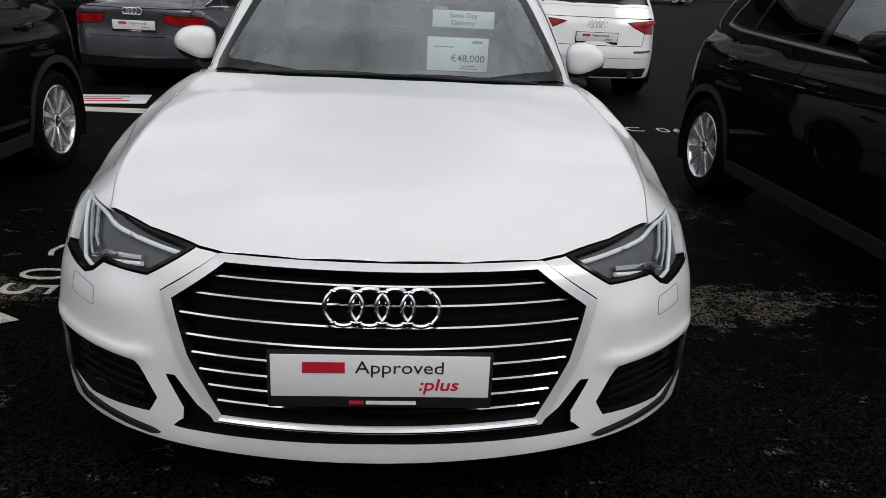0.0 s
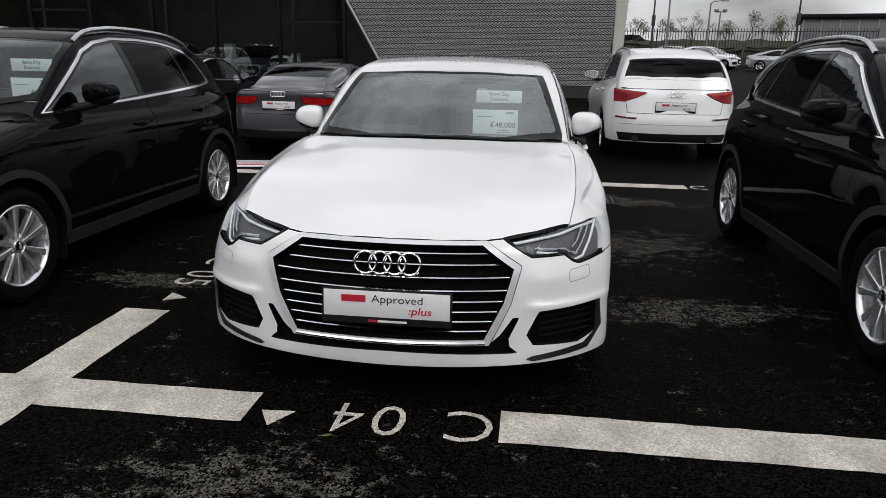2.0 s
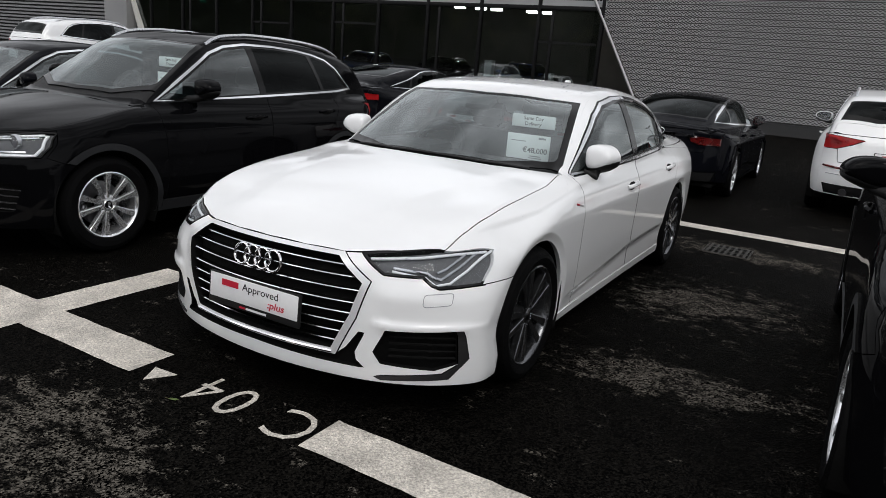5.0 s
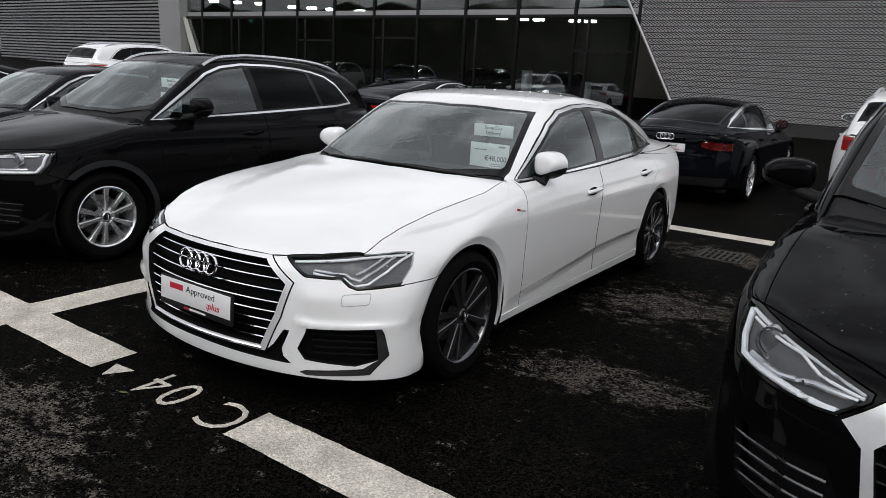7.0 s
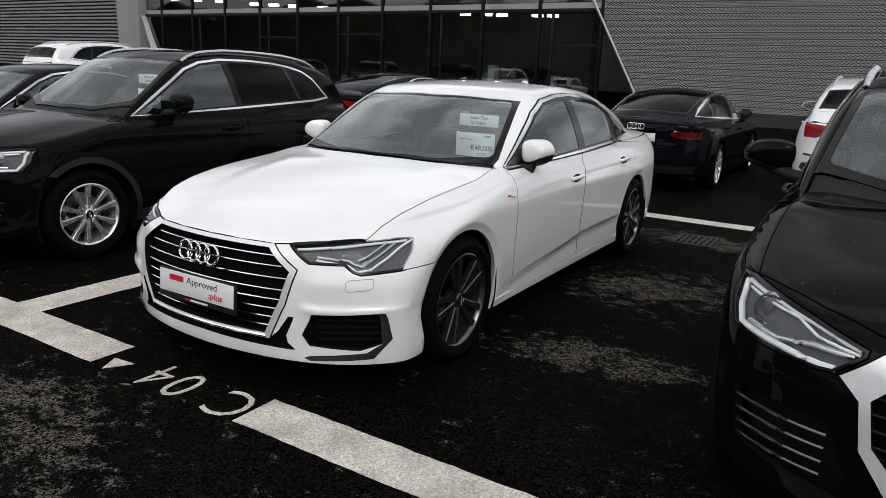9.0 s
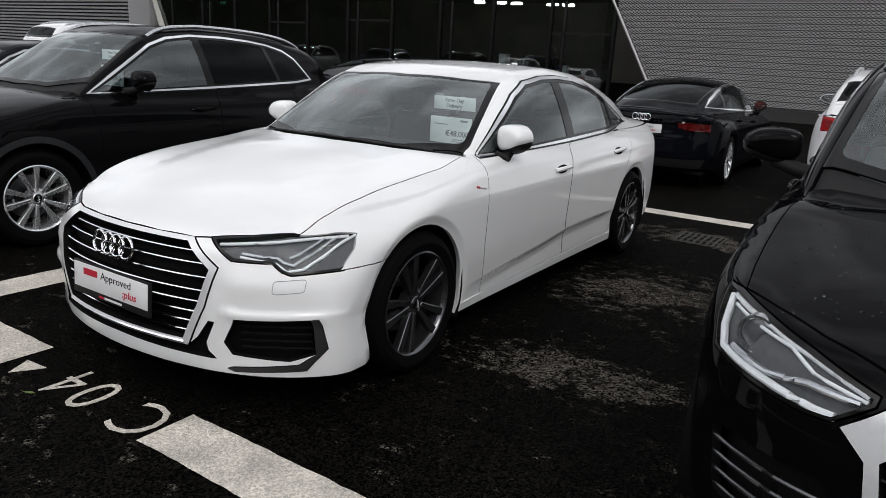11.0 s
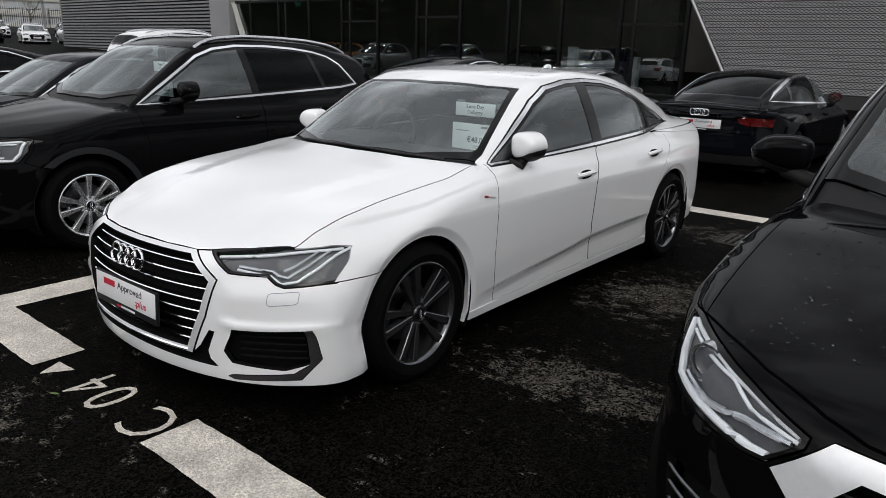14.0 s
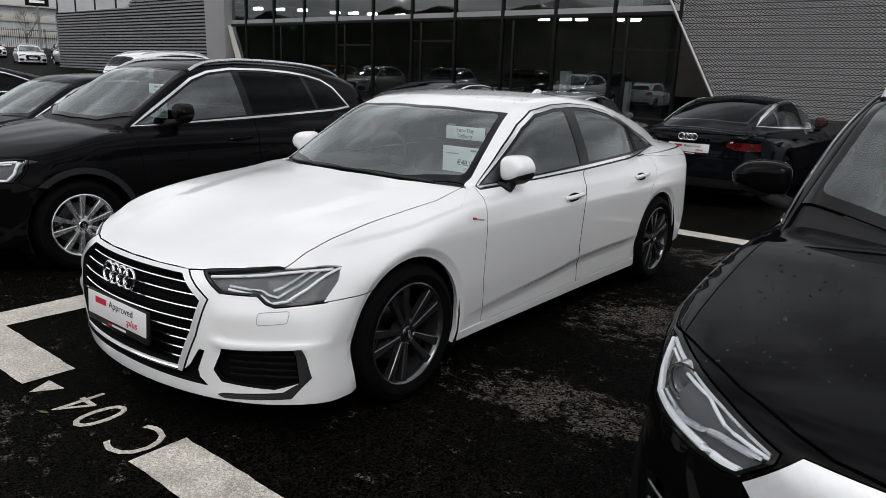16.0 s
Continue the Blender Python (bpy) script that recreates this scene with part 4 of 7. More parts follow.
def add_wheel(parent, kind, alloy, at, turned, radius, rim):
    key = (kind, alloy.name, radius, rim)
    if key not in WHEEL_CACHE:
        made = {}
        for nm, bm in wheel_parts(kind, radius, rim).items():
            me = bpy.data.meshes.new(nm)
            bm.to_mesh(me)
            bm.free()
            me.materials.append(dict(tyre=RUBBER, rim=alloy, spokes=alloy, bolt=SATIN, cap=GLOSS_BLACK, badge=CHROME, brake_disc=BRAKE, caliper=DARK_ALLOY)[nm])
            me.shade_smooth()
            me.set_sharp_from_angle(angle=radians(32))
            made[nm] = me
        WHEEL_CACHE[key] = made
    made = WHEEL_CACHE[key]
    m = Matrix.Translation(at) @ Matrix.Rotation(math.pi if turned else 0, 4, "Z") @ Matrix.Rotation(at[1] * 1.7, 4, "X")
    tyre = new("wheel", made["tyre"])
    tyre.parent = parent
    tyre.matrix_local = m
    for nm, me in made.items():
        if nm != "tyre":
            for k in range(5 if nm == "bolt" else 1):
                ob = new(nm, me)
                ob.parent = tyre
                ob.matrix_local = Matrix.Rotation(2 * math.pi * k / 5, 4, "X")
    tagged(tyre, "alloy wheel with a black rubber tyre")


# ---- cars ----
def both(pts):
    """A half outline in (across, along) completed to the other side."""
    return [(-x, y) for x, y in reversed(pts) if x > 1e-6] + list(pts)


def four_rings(parent, at, r, tilt, facing=-1):
    badge = bmesh.new()
    for k in range(4):
        merge(badge, tube([((k - 1.5) * r * 1.25 + r * 0.93 * math.cos(t), 0, r * 0.93 * math.sin(t)) for t in np.arange(28) * math.pi / 14], r * 0.13, 8, True))
    bmesh.ops.transform(badge, matrix=Matrix.Translation(at) @ Matrix.Rotation(tilt, 4, "X"), verts=badge.verts[:])
    part("ring_badge", badge, CHROME, parent, "four linked chrome rings")


def number_plate(parent, m, scale=1.0):
    """A white showroom plate, 0.52 m wide, upright in x and z, facing -y."""
    plate = part("plate", block((-0.26, -0.006, -0.055), (0.26, 0, 0.055), 0.003), PLATE, parent, "white showroom plate with red and black writing")
    plate.matrix_local = m
    part("plate_holder", block((-0.268, -0.004, -0.085), (0.268, 0.012, 0.061), 0.004), PLASTIC, plate)
    face = Matrix.Translation((0, -0.0065, 0)) @ Matrix.Rotation(math.pi / 2, 4, "X")
    lettering("lettering", "Approved", 0.046, face @ Matrix.Translation((0.045, 0.022, 0)), INK, plate, wide=1.15)
    lettering("lettering", ":plus", 0.044, face @ Matrix.Translation((0.14, -0.022, 0)) @ Matrix(((1, 0.2, 0, 0), (0, 1, 0, 0), (0, 0, 1, 0), (0, 0, 0, 1))), RED_INK, plate, wide=1.2, bold=0.0006)
    part("brand_bar", block((-0.185, -0.0075, 0.008), (-0.085, -0.006, 0.036)), RED_INK, plate)
    part("writing_bar", block((-0.035, -0.0055, -0.075), (0.085, -0.004, -0.066)), PLATE, plate)
    part("writing_bar", block((-0.075, -0.0055, -0.075), (-0.04, -0.004, -0.066)), RED_INK, plate)
    return plate


def car(name, spec, paint, label, m, step=0.04, privacy=True, cladding=None, alloy=ALLOY, front=True, rear=True, group="cars on the forecourt"):
    s = spec
    form = Form(s)
    ln = form.length
    root = thing(name, label, "car", m, group)
    wf, wr = s["wheels"]
    wz, ar, zb = s["wheel_z"], s["arch"], s["bottom"]
    # seams between the charts, as places on the shape
    turn_y = s["seam"][5][1]
    rest = [q for q in dense(s["seam"], 0.05, False) if q[1] > turn_y + 0.08]
    lamp_end = s["lamp_top"][-1]
    shoulder = [lamp_end]
    for y in np.linspace(lamp_end[1] + 0.05, turn_y + 0.02, 16):
        xs = np.linspace(0.68, float(form.side(y)) - 0.01, 26)
        nz = form.normal(form.onto("top", [(x, y) for x in xs]))[:, 2]
        low = np.nonzero(nz < 0.74)[0]
        shoulder.append((float(xs[low[0]] if len(low) else xs[-1]), float(y)))
    sx = [q[0] for q in shoulder]
    sx = [sx[0]] + [float(np.mean(sx[max(1, i - 2):i + 3])) for i in range(1, len(sx))]
    shoulder = [(min(x, lamp_end[0] + 0.35 * (q[1] - lamp_end[1])), q[1]) for x, q in zip(sx, shoulder)]
    blend = [(x + (rest[0][0] - x) * max(0, (y - turn_y + 0.15) / 0.25), y) for x, y in shoulder]
    edge_line = dense(blend, 0.05, False) + rest
    seam = form.onto("top", edge_line)
    lamp_top = form.onto("top", dense(s["lamp_top"], 0.03, False))
    lamp_back = form.onto("side", dense(s["lamp_back"], 0.03, False))
    wing = form.onto("side", dense(s["wing_seam"], 0.03, False))
    t0 = math.asin(min(1, (wing[-1][2] - wz) / ar))
    arch_f = [(wf - ar * math.cos(t), wz + ar * math.sin(t)) for t in np.linspace(math.asin((zb - 0.02 - wz) / ar), t0, 10)]
    arch_b = [(wf - ar * math.cos(t), wz + ar * math.sin(t)) for t in np.linspace(t0, math.pi - math.asin((zb - wz) / ar), 26)]
    arch_r = [(wr - ar * math.cos(t), wz + ar * math.sin(t)) for t in np.linspace(math.asin((zb - wz) / ar), math.pi - math.asin((zb + 0.04 - wz) / ar), 30)]
    tail_x = s.get("tail_split", 0.80)
    tail_edge = form.onto("rear", dense([(tail_x, seam[-1][2] - 0.015), (tail_x, 0.27)], 0.05, False))
    edge_s = [tuple(q) for q in form.flat("side", tail_edge)]
    seam_s = [tuple(q) for q in form.flat("side", seam)]
    side = seam_s + edge_s + arch_r[::-1] + arch_b[::-1] + [tuple(q) for q in form.flat("side", wing[::-1])][1:] + [tuple(q) for q in form.flat("side", lamp_back[::-1])][1:-1]
    dlo = s["dlo"]
    glass_regions = [(f"w{i}", w) for i, w in enumerate(panes(dlo, s["pillars"], 0.016))]
    regions = glass_regions + [("dlo", dlo), ("trim", shrunk(dlo, -0.017)), ("seal", shrunk(dlo, -0.025))]
    if cladding:
        for c, y0 in ((arch_f + arch_b, wf), (arch_r, wr)):
            regions.append((f"clad{int(y0 == wr)}", c + [(y0 - (ar + 0.055) * math.cos(t), wz + (ar + 0.055) * math.sin(t)) for t in np.linspace(math.pi * 1.05, -math.pi * 0.05, 26)]))
    regions += [("sill", s["sill_line"])] + [(f"d{i}", d) for i, d in enumerate(s["doors"])] + [("wing", [(0.1, 0.1), (s["doors"][0][0][0], 0.1), *s["doors"][0][1:4], (s["seam"][5][1], 1.02 * s["belt"]), (0.1, 0.95 * s["belt"])])]
    lines = []
    if "crease" in s:
        ys = np.linspace(s["crease_span"][0], s["crease_span"][1], 60)
        lines = [[(float(y), float(form.crease(y)) + d) for y in ys] for d in (0.02, 0.0, -0.018, -0.036, -0.06)]
    if "flare" in s:
        lines += [[(float(y), z) for y in np.linspace(0.75, 4.3, 90)] for z in (0.74, 0.755, 0.77, 0.785, 0.80, 0.86, 0.885)]
        lines += [[(yw - (ar + d) * math.cos(t), wz + (ar + d) * math.sin(t)) for t in np.linspace(0.1, math.pi - 0.1, 44)] for yw in (wf, wr) for d in (0.015, 0.034, 0.041, 0.048, 0.06)]
        for d in (-0.008, 0.0, 0.005, 0.010, 0.018, 0.04):
            p = form.onto("top", [(float(form.ridge(y)) + d, float(y)) for y in np.linspace(0.58, 1.8, 40)])
            lines.append([(float(q[1]), float(q[2])) for q in p])
    skin = Skin(form, "side", side, regions, step, lines)
    loose = skin.split()
    for mirror in (False, True):
        for i in range(len(s["doors"])):
            door = skin.panel("door", f"d{i}", paint, root, mirror, swell=0.0)
            y0, y1, hz = s["handles"][i]
            if door:
                grip = form.onto("side", dense([(y0, hz - 0.004), (y1, hz + 0.006)], 0.03, False))
                grip = grip + form.normal(grip) * np.interp(np.linspace(0, 1, len(grip)), [0, 0.2, 0.8, 1], [0.0, 0.026, 0.026, 0.0])[:, None]
                bm = tube([tuple(q) for q in grip * ((-1, 1, 1) if mirror else 1)], 0.014, 8)
                part("handle", bm, paint, door)
                # flat black patch on the door, painting the shade of the grip hollow
                cup = form.onto("side", rounded([(y0 + 0.03, hz - 0.03), (y1 - 0.05, hz - 0.025), (y1 - 0.05, hz + 0.025), (y0 + 0.03, hz + 0.02)], 2))
                cup = cup + form.normal(cup) * 0.001
                one = bmesh.new()
                one.faces.new([one.verts.new(q * ((-1, 1, 1) if mirror else 1)) for q in cup])
                part("handle_recess", one, DEEP, door)
        skin.panel("fender", "wing", paint, root, mirror, gap=0.0)
        skin.panel("side_panel", "", paint, root, mirror, gap=0.0)
        for piece in loose:
            skin.panel("filler_panel", piece, paint, root, mirror, gap=0.0)
        skin.panel("sill", "sill", cladding or paint, root, mirror, off=0.006 if not cladding else 0.012, gap=0.001, dark=False)
        for i in (0, 1):
            skin.panel("wheel_arch_trim", f"clad{i}", cladding or paint, root, mirror, off=0.008)
        skin.panel("window_trim", "trim", CHROME, root, mirror, off=0.004, gap=0, rim=0.012)
        skin.panel("window_seal", "seal", GLOSS_BLACK, root, mirror, off=-0.001, gap=0, rim=0.01)
        skin.panel("pillar", "dlo", GLOSS_BLACK, root, mirror, off=-0.001, gap=0, rim=0.01)
        for i in range(len(glass_regions)):
            skin.panel("window", f"w{i}", PRIVACY if (privacy and i) else SIDE_GLASS, root, mirror, off=-0.004, gap=0, rim=0)
    # bonnet, windscreen, roof, rear window, boot lid
    sm = dense(s["lamp_top"], 0.04, False)[:-1] + [tuple(q) for q in edge_line]
    tail_line = form.onto("rear", [(x, seam[-1][2] - 0.006) for x in np.linspace(0, seam[-1][0], 8)])
    end = [(x, y) for x, y in form.flat("top", tail_line)]
    half = dense(s["hood_edge"], 0.05, False)[:-1] + sm + [tuple(q) for q in end[::-1]][1:]
    whole = [(-x, y) for x, y in reversed(half) if x > 1e-6] + [(x, y) for x, y in half]
    wide = 1.02

    def band(low, high):
        return [(x * wide, y) for x, y in both(low)] + [(x * wide, y) for x, y in both(high)[::-1]]
    low, high = s["screen_low"], s["screen_top"]
    pane = [(x * 0.955, y + 0.035) for x, y in both(low)] + [(x * 0.955, y - 0.03) for x, y in both(high)[::-1]]
    back = [(x * 0.93, y + 0.03) for x, y in both(s["back_top"])] + [(x * 0.93, y - 0.03) for x, y in both(s["back_low"])[::-1]]
    shut = [q for q in dense(s["seam"], 0.05, False) if q[1] <= turn_y]
    hood_half = dense(s["hood_edge"], 0.05, False)[:-1] + shut + [s["cowl"][-1]] + s["cowl"][::-1][1:]
    hood = [(x, y) for x, y in hood_half] + [(-x, y) for x, y in hood_half[::-1] if x > 1e-6]
    crests = []
    if form.drop is not None:
        ys = np.linspace(0.5, 1.45, 30)
        crests = [[(sign * (float(form.ridge(y)) + d), float(y)) for y in ys] for sign in (1, -1) for d in (-0.008, 0.0, 0.005, 0.010, 0.018)]
        crests += [[(sign * (float(form.shut(y)) + d), float(y)) for y in np.linspace(0.36, 1.42, 30)] for sign in (1, -1) for d in (-0.03, -0.015, 0.015)]
    top = Skin(form, "top", whole, [
        ("screen", rounded(dense(pane, 0.1), 2)), ("frit", band(low, high)), ("cowl", band(s["cowl"], low)),
        ("back", rounded(dense(back, 0.12), 2)), ("back_frit", band(s["back_top"], s["back_low"])), ("deck", band(s["deck_line"], [(0, ln + 0.1), (0.9, ln + 0.1)])),
        ("roof", band(high, s["back_top"])), ("hood", hood), ("wing_top", [(-1.1, -0.2), (1.1, -0.2), (1.1, turn_y + 0.16), (-1.1, turn_y + 0.16)])], step * 1.15, crests)
    top.panel("hood", "hood", paint, root)
    top.panel("cowl", "cowl", PLASTIC, root, off=-0.012)
    top.panel("windscreen", "screen", s.get("screen_glass", WINDSCREEN), root, gap=0, rim=0, off=-0.003)
    top.panel("windscreen_border", "frit", GLOSS_BLACK, root, gap=0.001, rim=0.008, off=-0.002)
    top.panel("roof", "roof", paint, root, gap=0.0)
    top.panel("rear_window", "back", PRIVACY if privacy else SIDE_GLASS, root, gap=0, rim=0, off=-0.003)
    top.panel("rear_window_border", "back_frit", GLOSS_BLACK, root, gap=0.001, rim=0.008, off=-0.002)
    top.panel("boot_lid", "deck", paint, root)
    for sign in (1, -1):
        half_skin(top, "wing_top", "fender_top", paint, root, sign, gap=0.0, rim=0.012)
        half_skin(top, "", "roof_side", paint, root, sign, gap=0.0)
    # nose
    hood_edge = form.onto("top", dense(s["hood_edge"], 0.04, False))
    arch_p = form.onto("side", arch_f[::-1])
    foot = form.onto("nose", [(u, zb - 0.02) for u in np.linspace(form.flat("nose", arch_p[-1:])[0][0], 0, 20)])
    ring = np.concatenate([hood_edge, lamp_top[1:], lamp_back[1:], wing[1:], arch_p[1:], foot[1:]])
    half = [tuple(q) for q in form.flat("nose", ring)]
    whole = half + [(-u, v) for u, v in half[::-1] if abs(u) > 1e-6]

    def on_nose(pts, k=0.03):
        return [tuple(q) for q in form.flat("nose", form.onto("front", dense(pts, k)))]

    def flip(pts):
        return [(-x, z) for x, z in pts]
    lamp = on_nose(s["headlamp"])
    regions = [("lamp_in", shrunk(lamp, 0.012)), ("lamp", lamp), ("lamp_in", shrunk(flip(lamp), 0.012)), ("lamp", flip(lamp)),
               ("grille", on_nose(s["grille_in"])), ("frame", on_nose(s["grille_out"]))]
    for key in ("blade", "intake", "lower"):
        if key in s:
            q = on_nose(s[key])
            regions.append((key, q))
            if key != "lower":
                regions.append((key, flip(q)))
    ridges = []
    if "brow" in s:
        for z in (0.43, 0.446, 0.464, 0.53, 0.548, 0.565):
            for sign in (1, -1):
                ridges.append([(float(u), float(v)) for u, v in form.flat("nose", form.onto("front", [(sign * x, z) for x in np.linspace(0.64, 0.92, 14)]))])
    nose = Skin(form, "nose", whole, regions, step * 0.8, ridges)
    nose.panel("front_bumper", "", s.get("bumper_mat", paint), root)
    if front:
        grille = nose.panel("grille", "grille", DEEP, root, off=-0.05, gap=-0.02, rim=0)
        tagged(grille, "black grille with thin chrome bars")
        nose.panel("grille_frame", "frame", s.get("frame_mat", CHROME), grille, off=0.006, gap=0.001, rim=0.06)
        gin = np.array(s["grille_in"])
        for z in s["slats"]:
            across = np.linspace(-0.6, 0.6, 241)
            row = across[inside(gin, np.stack([across, across * 0 + z], 1))]
            if len(row):
                p = form.onto("front", [(x, z) for x in np.linspace(row[0], row[-1], 15)])
                slat = bmesh.new()
                rows = [[slat.verts.new(q + np.array(o)) for q in p] for o in ((0, 0.009, 0.0032), (0, 0.005, 0.0), (0, 0.008, -0.0032), (0, 0.04, -0.0028), (0, 0.04, 0.0028))]
                for a in range(5):
                    b = (a + 1) % 5
                    for j in range(14):
                        slat.faces.new((rows[a][j], rows[a][j + 1], rows[b][j + 1], rows[b][j]))
                bmesh.ops.recalc_face_normals(slat, faces=slat.faces[:])
                bar = part("slat", slat, [s.get("slat_mat", CHROME), GLOSS_BLACK], grille, smooth=False)
                bar.data.polygons.foreach_set("material_index", [0] * 28 + [1] * 42)
        rx, rz, rr = s["rings"]
        at = form.onto("front", [(0, rz)])[0]
        four_rings(grille, (rx, at[1] - 0.012, rz), rr, -0.18)
        at = form.onto("front", [(0, s["plate_z"])])[0]
        number_plate(root, Matrix.Translation((0, min(at[1], form.onto("front", [(0.26, s["plate_z"])])[0][1]) - 0.008, s["plate_z"])) @ Matrix.Rotation(-0.06, 4, "X"))
        if "lower" in s:
            nose.panel("lower_grille", "lower", DEEP, root, off=-0.03, gap=-0.012, rim=0)
        for mirror in (False, True):
            sign = -1 if mirror else 1
            hole = half_skin(nose, "intake", "air_intake", DEEP, root, sign, off=-0.05, gap=-0.02, rim=0)
            for z in s.get("intake_bars", ()):
                p = form.onto("front", dense([(0.615, z), (0.74, z + 0.004), (0.85, z)], 0.03, False))
                part("intake_bar", tube([tuple((q + np.array((0, 0.03, 0))) * (sign, 1, 1)) for q in p], 0.006, 5), DEEP, hole)
            if "washer" in s:
                p = form.onto("front", dense(rounded(dense(s["washer"], 0.03), 2), 0.02))
                part("washer_cover", tube([tuple((q + form.normal(q[None])[0] * 0.0002) * (sign, 1, 1)) for q in p], 0.0016, 4, True), GREY_INK, root)
            half_skin(nose, "blade", "intake_blade", s.get("blade_mat", BLADE), root, sign, off=0.004, gap=0.0, rim=0.03)
            for z in s.get("fins", ()):
                p = form.onto("front", dense([(0.52, z + 0.015), (0.70, z), (0.82, z - 0.02)], 0.03, False))
                part("intake_fin", tube([tuple((q + np.array((0, 0.012, 0))) * (sign, 1, 1)) for q in p], 0.006, 6), DARK_ALLOY, root)
            headlamp(form, s, nose, root, sign)
    # tail
    ring = np.concatenate([tail_line, tail_edge])
    foot = form.onto("stern", [(u, 0.27) for u in np.linspace(form.flat("stern", tail_edge[-1:])[0][0], 0, 14)])
    half = [tuple(q) for q in form.flat("stern", np.concatenate([ring, foot[1:]]))]
    whole = half + [(-u, v) for u, v in half[::-1] if abs(u) > 1e-6]

    def on_stern(pts, k=0.04):
        return [tuple(q) for q in form.flat("stern", form.onto("rear", dense(pts, k)))]
    lamp = on_stern(s["rear_lamp"])
    stern = Skin(form, "stern", whole, [("lamp", lamp), ("lamp", flip(lamp)), ("low", on_stern(s["rear_low"])), ("gate", on_stern([(-0.62, s["trunk_drop"]), (0.62, s["trunk_drop"]), (0.74, 1.3), (-0.74, 1.3)]))], step)
    stern.panel("rear_bumper", "", paint, root)
    stern.panel("tailgate", "gate", paint, root)
    for sign in (1, -1):
        half_skin(stern, "lamp", "tail_lamp", s.get("lens", RED_LENS), root, sign, off=0.004, rim=0.02)
    stern.panel("rear_diffuser", "low", PLASTIC, root, off=-0.01)
    if rear:
        at = form.onto("rear", [(0.26, s["rear_plate"])])[0]
        number_plate(root, Matrix.Translation((0, at[1] + 0.018, s["rear_plate"])) @ Matrix.Rotation(math.pi, 4, "Z"))
        at = form.onto("rear", [(0, s["rear_rings"])])[0]
        four_rings(root, (0, at[1] + 0.012, s["rear_rings"]), 0.042, 0.1)
    # wheels and wells, floor and cabin
    for y in (wf, wr):
        for sign in (1, -1):
            add_wheel(root, s["wheel"], alloy, (sign * (s["track"]), y, wz), sign < 0, s.get("tyre", 0.335), s.get("rim", 0.238))
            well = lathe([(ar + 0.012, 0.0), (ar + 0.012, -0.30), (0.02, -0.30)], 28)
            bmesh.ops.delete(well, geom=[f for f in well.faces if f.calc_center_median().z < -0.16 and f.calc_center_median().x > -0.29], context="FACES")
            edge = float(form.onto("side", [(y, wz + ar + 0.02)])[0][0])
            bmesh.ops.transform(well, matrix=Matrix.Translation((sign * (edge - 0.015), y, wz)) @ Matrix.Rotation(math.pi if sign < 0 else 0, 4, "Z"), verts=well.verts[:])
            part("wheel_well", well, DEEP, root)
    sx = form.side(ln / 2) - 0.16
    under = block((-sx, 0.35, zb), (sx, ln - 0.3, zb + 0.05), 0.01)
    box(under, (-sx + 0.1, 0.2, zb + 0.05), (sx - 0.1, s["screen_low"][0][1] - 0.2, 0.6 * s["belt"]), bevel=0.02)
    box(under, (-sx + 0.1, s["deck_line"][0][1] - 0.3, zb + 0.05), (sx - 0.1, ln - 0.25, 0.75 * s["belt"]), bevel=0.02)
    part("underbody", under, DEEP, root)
    cabin(form, s, root)
    mirrors(form, s, paint, root)
    if s.get("roof_rails"):
        y0, y1 = s["roof_rails"]
        for mirror in (False, True):
            row = np.linspace(0, 1, 24)
            p = form.onto("top", [(float(np.interp(y0 + (y1 - y0) * t, [q[1] for q in s["seam"]], [q[0] for q in s["seam"]])) - 0.035, y0 + (y1 - y0) * t) for t in row])
            p[:, 2] += 0.034 * np.minimum(1, np.minimum(row, 1 - row) * 9) ** 0.6 - 0.008
            part("roof_rail", tube([tuple(q * ((-1, 1, 1) if mirror else 1)) for q in p], 0.017, 8), SATIN, root, "satin aluminium roof rail")
    return root


def half_skin(skin, region, name, mat, parent, sign, **kw):
    """One side's share of a region that both sides have."""
    saved = skin.owner.copy()
    mid = skin.uv[skin.tri].mean(1)[:, 0]
    skin.owner[(mid * sign < 0)] = -2
    ob = skin.panel(name, region, mat, parent, **kw)
    skin.owner = saved
    return ob


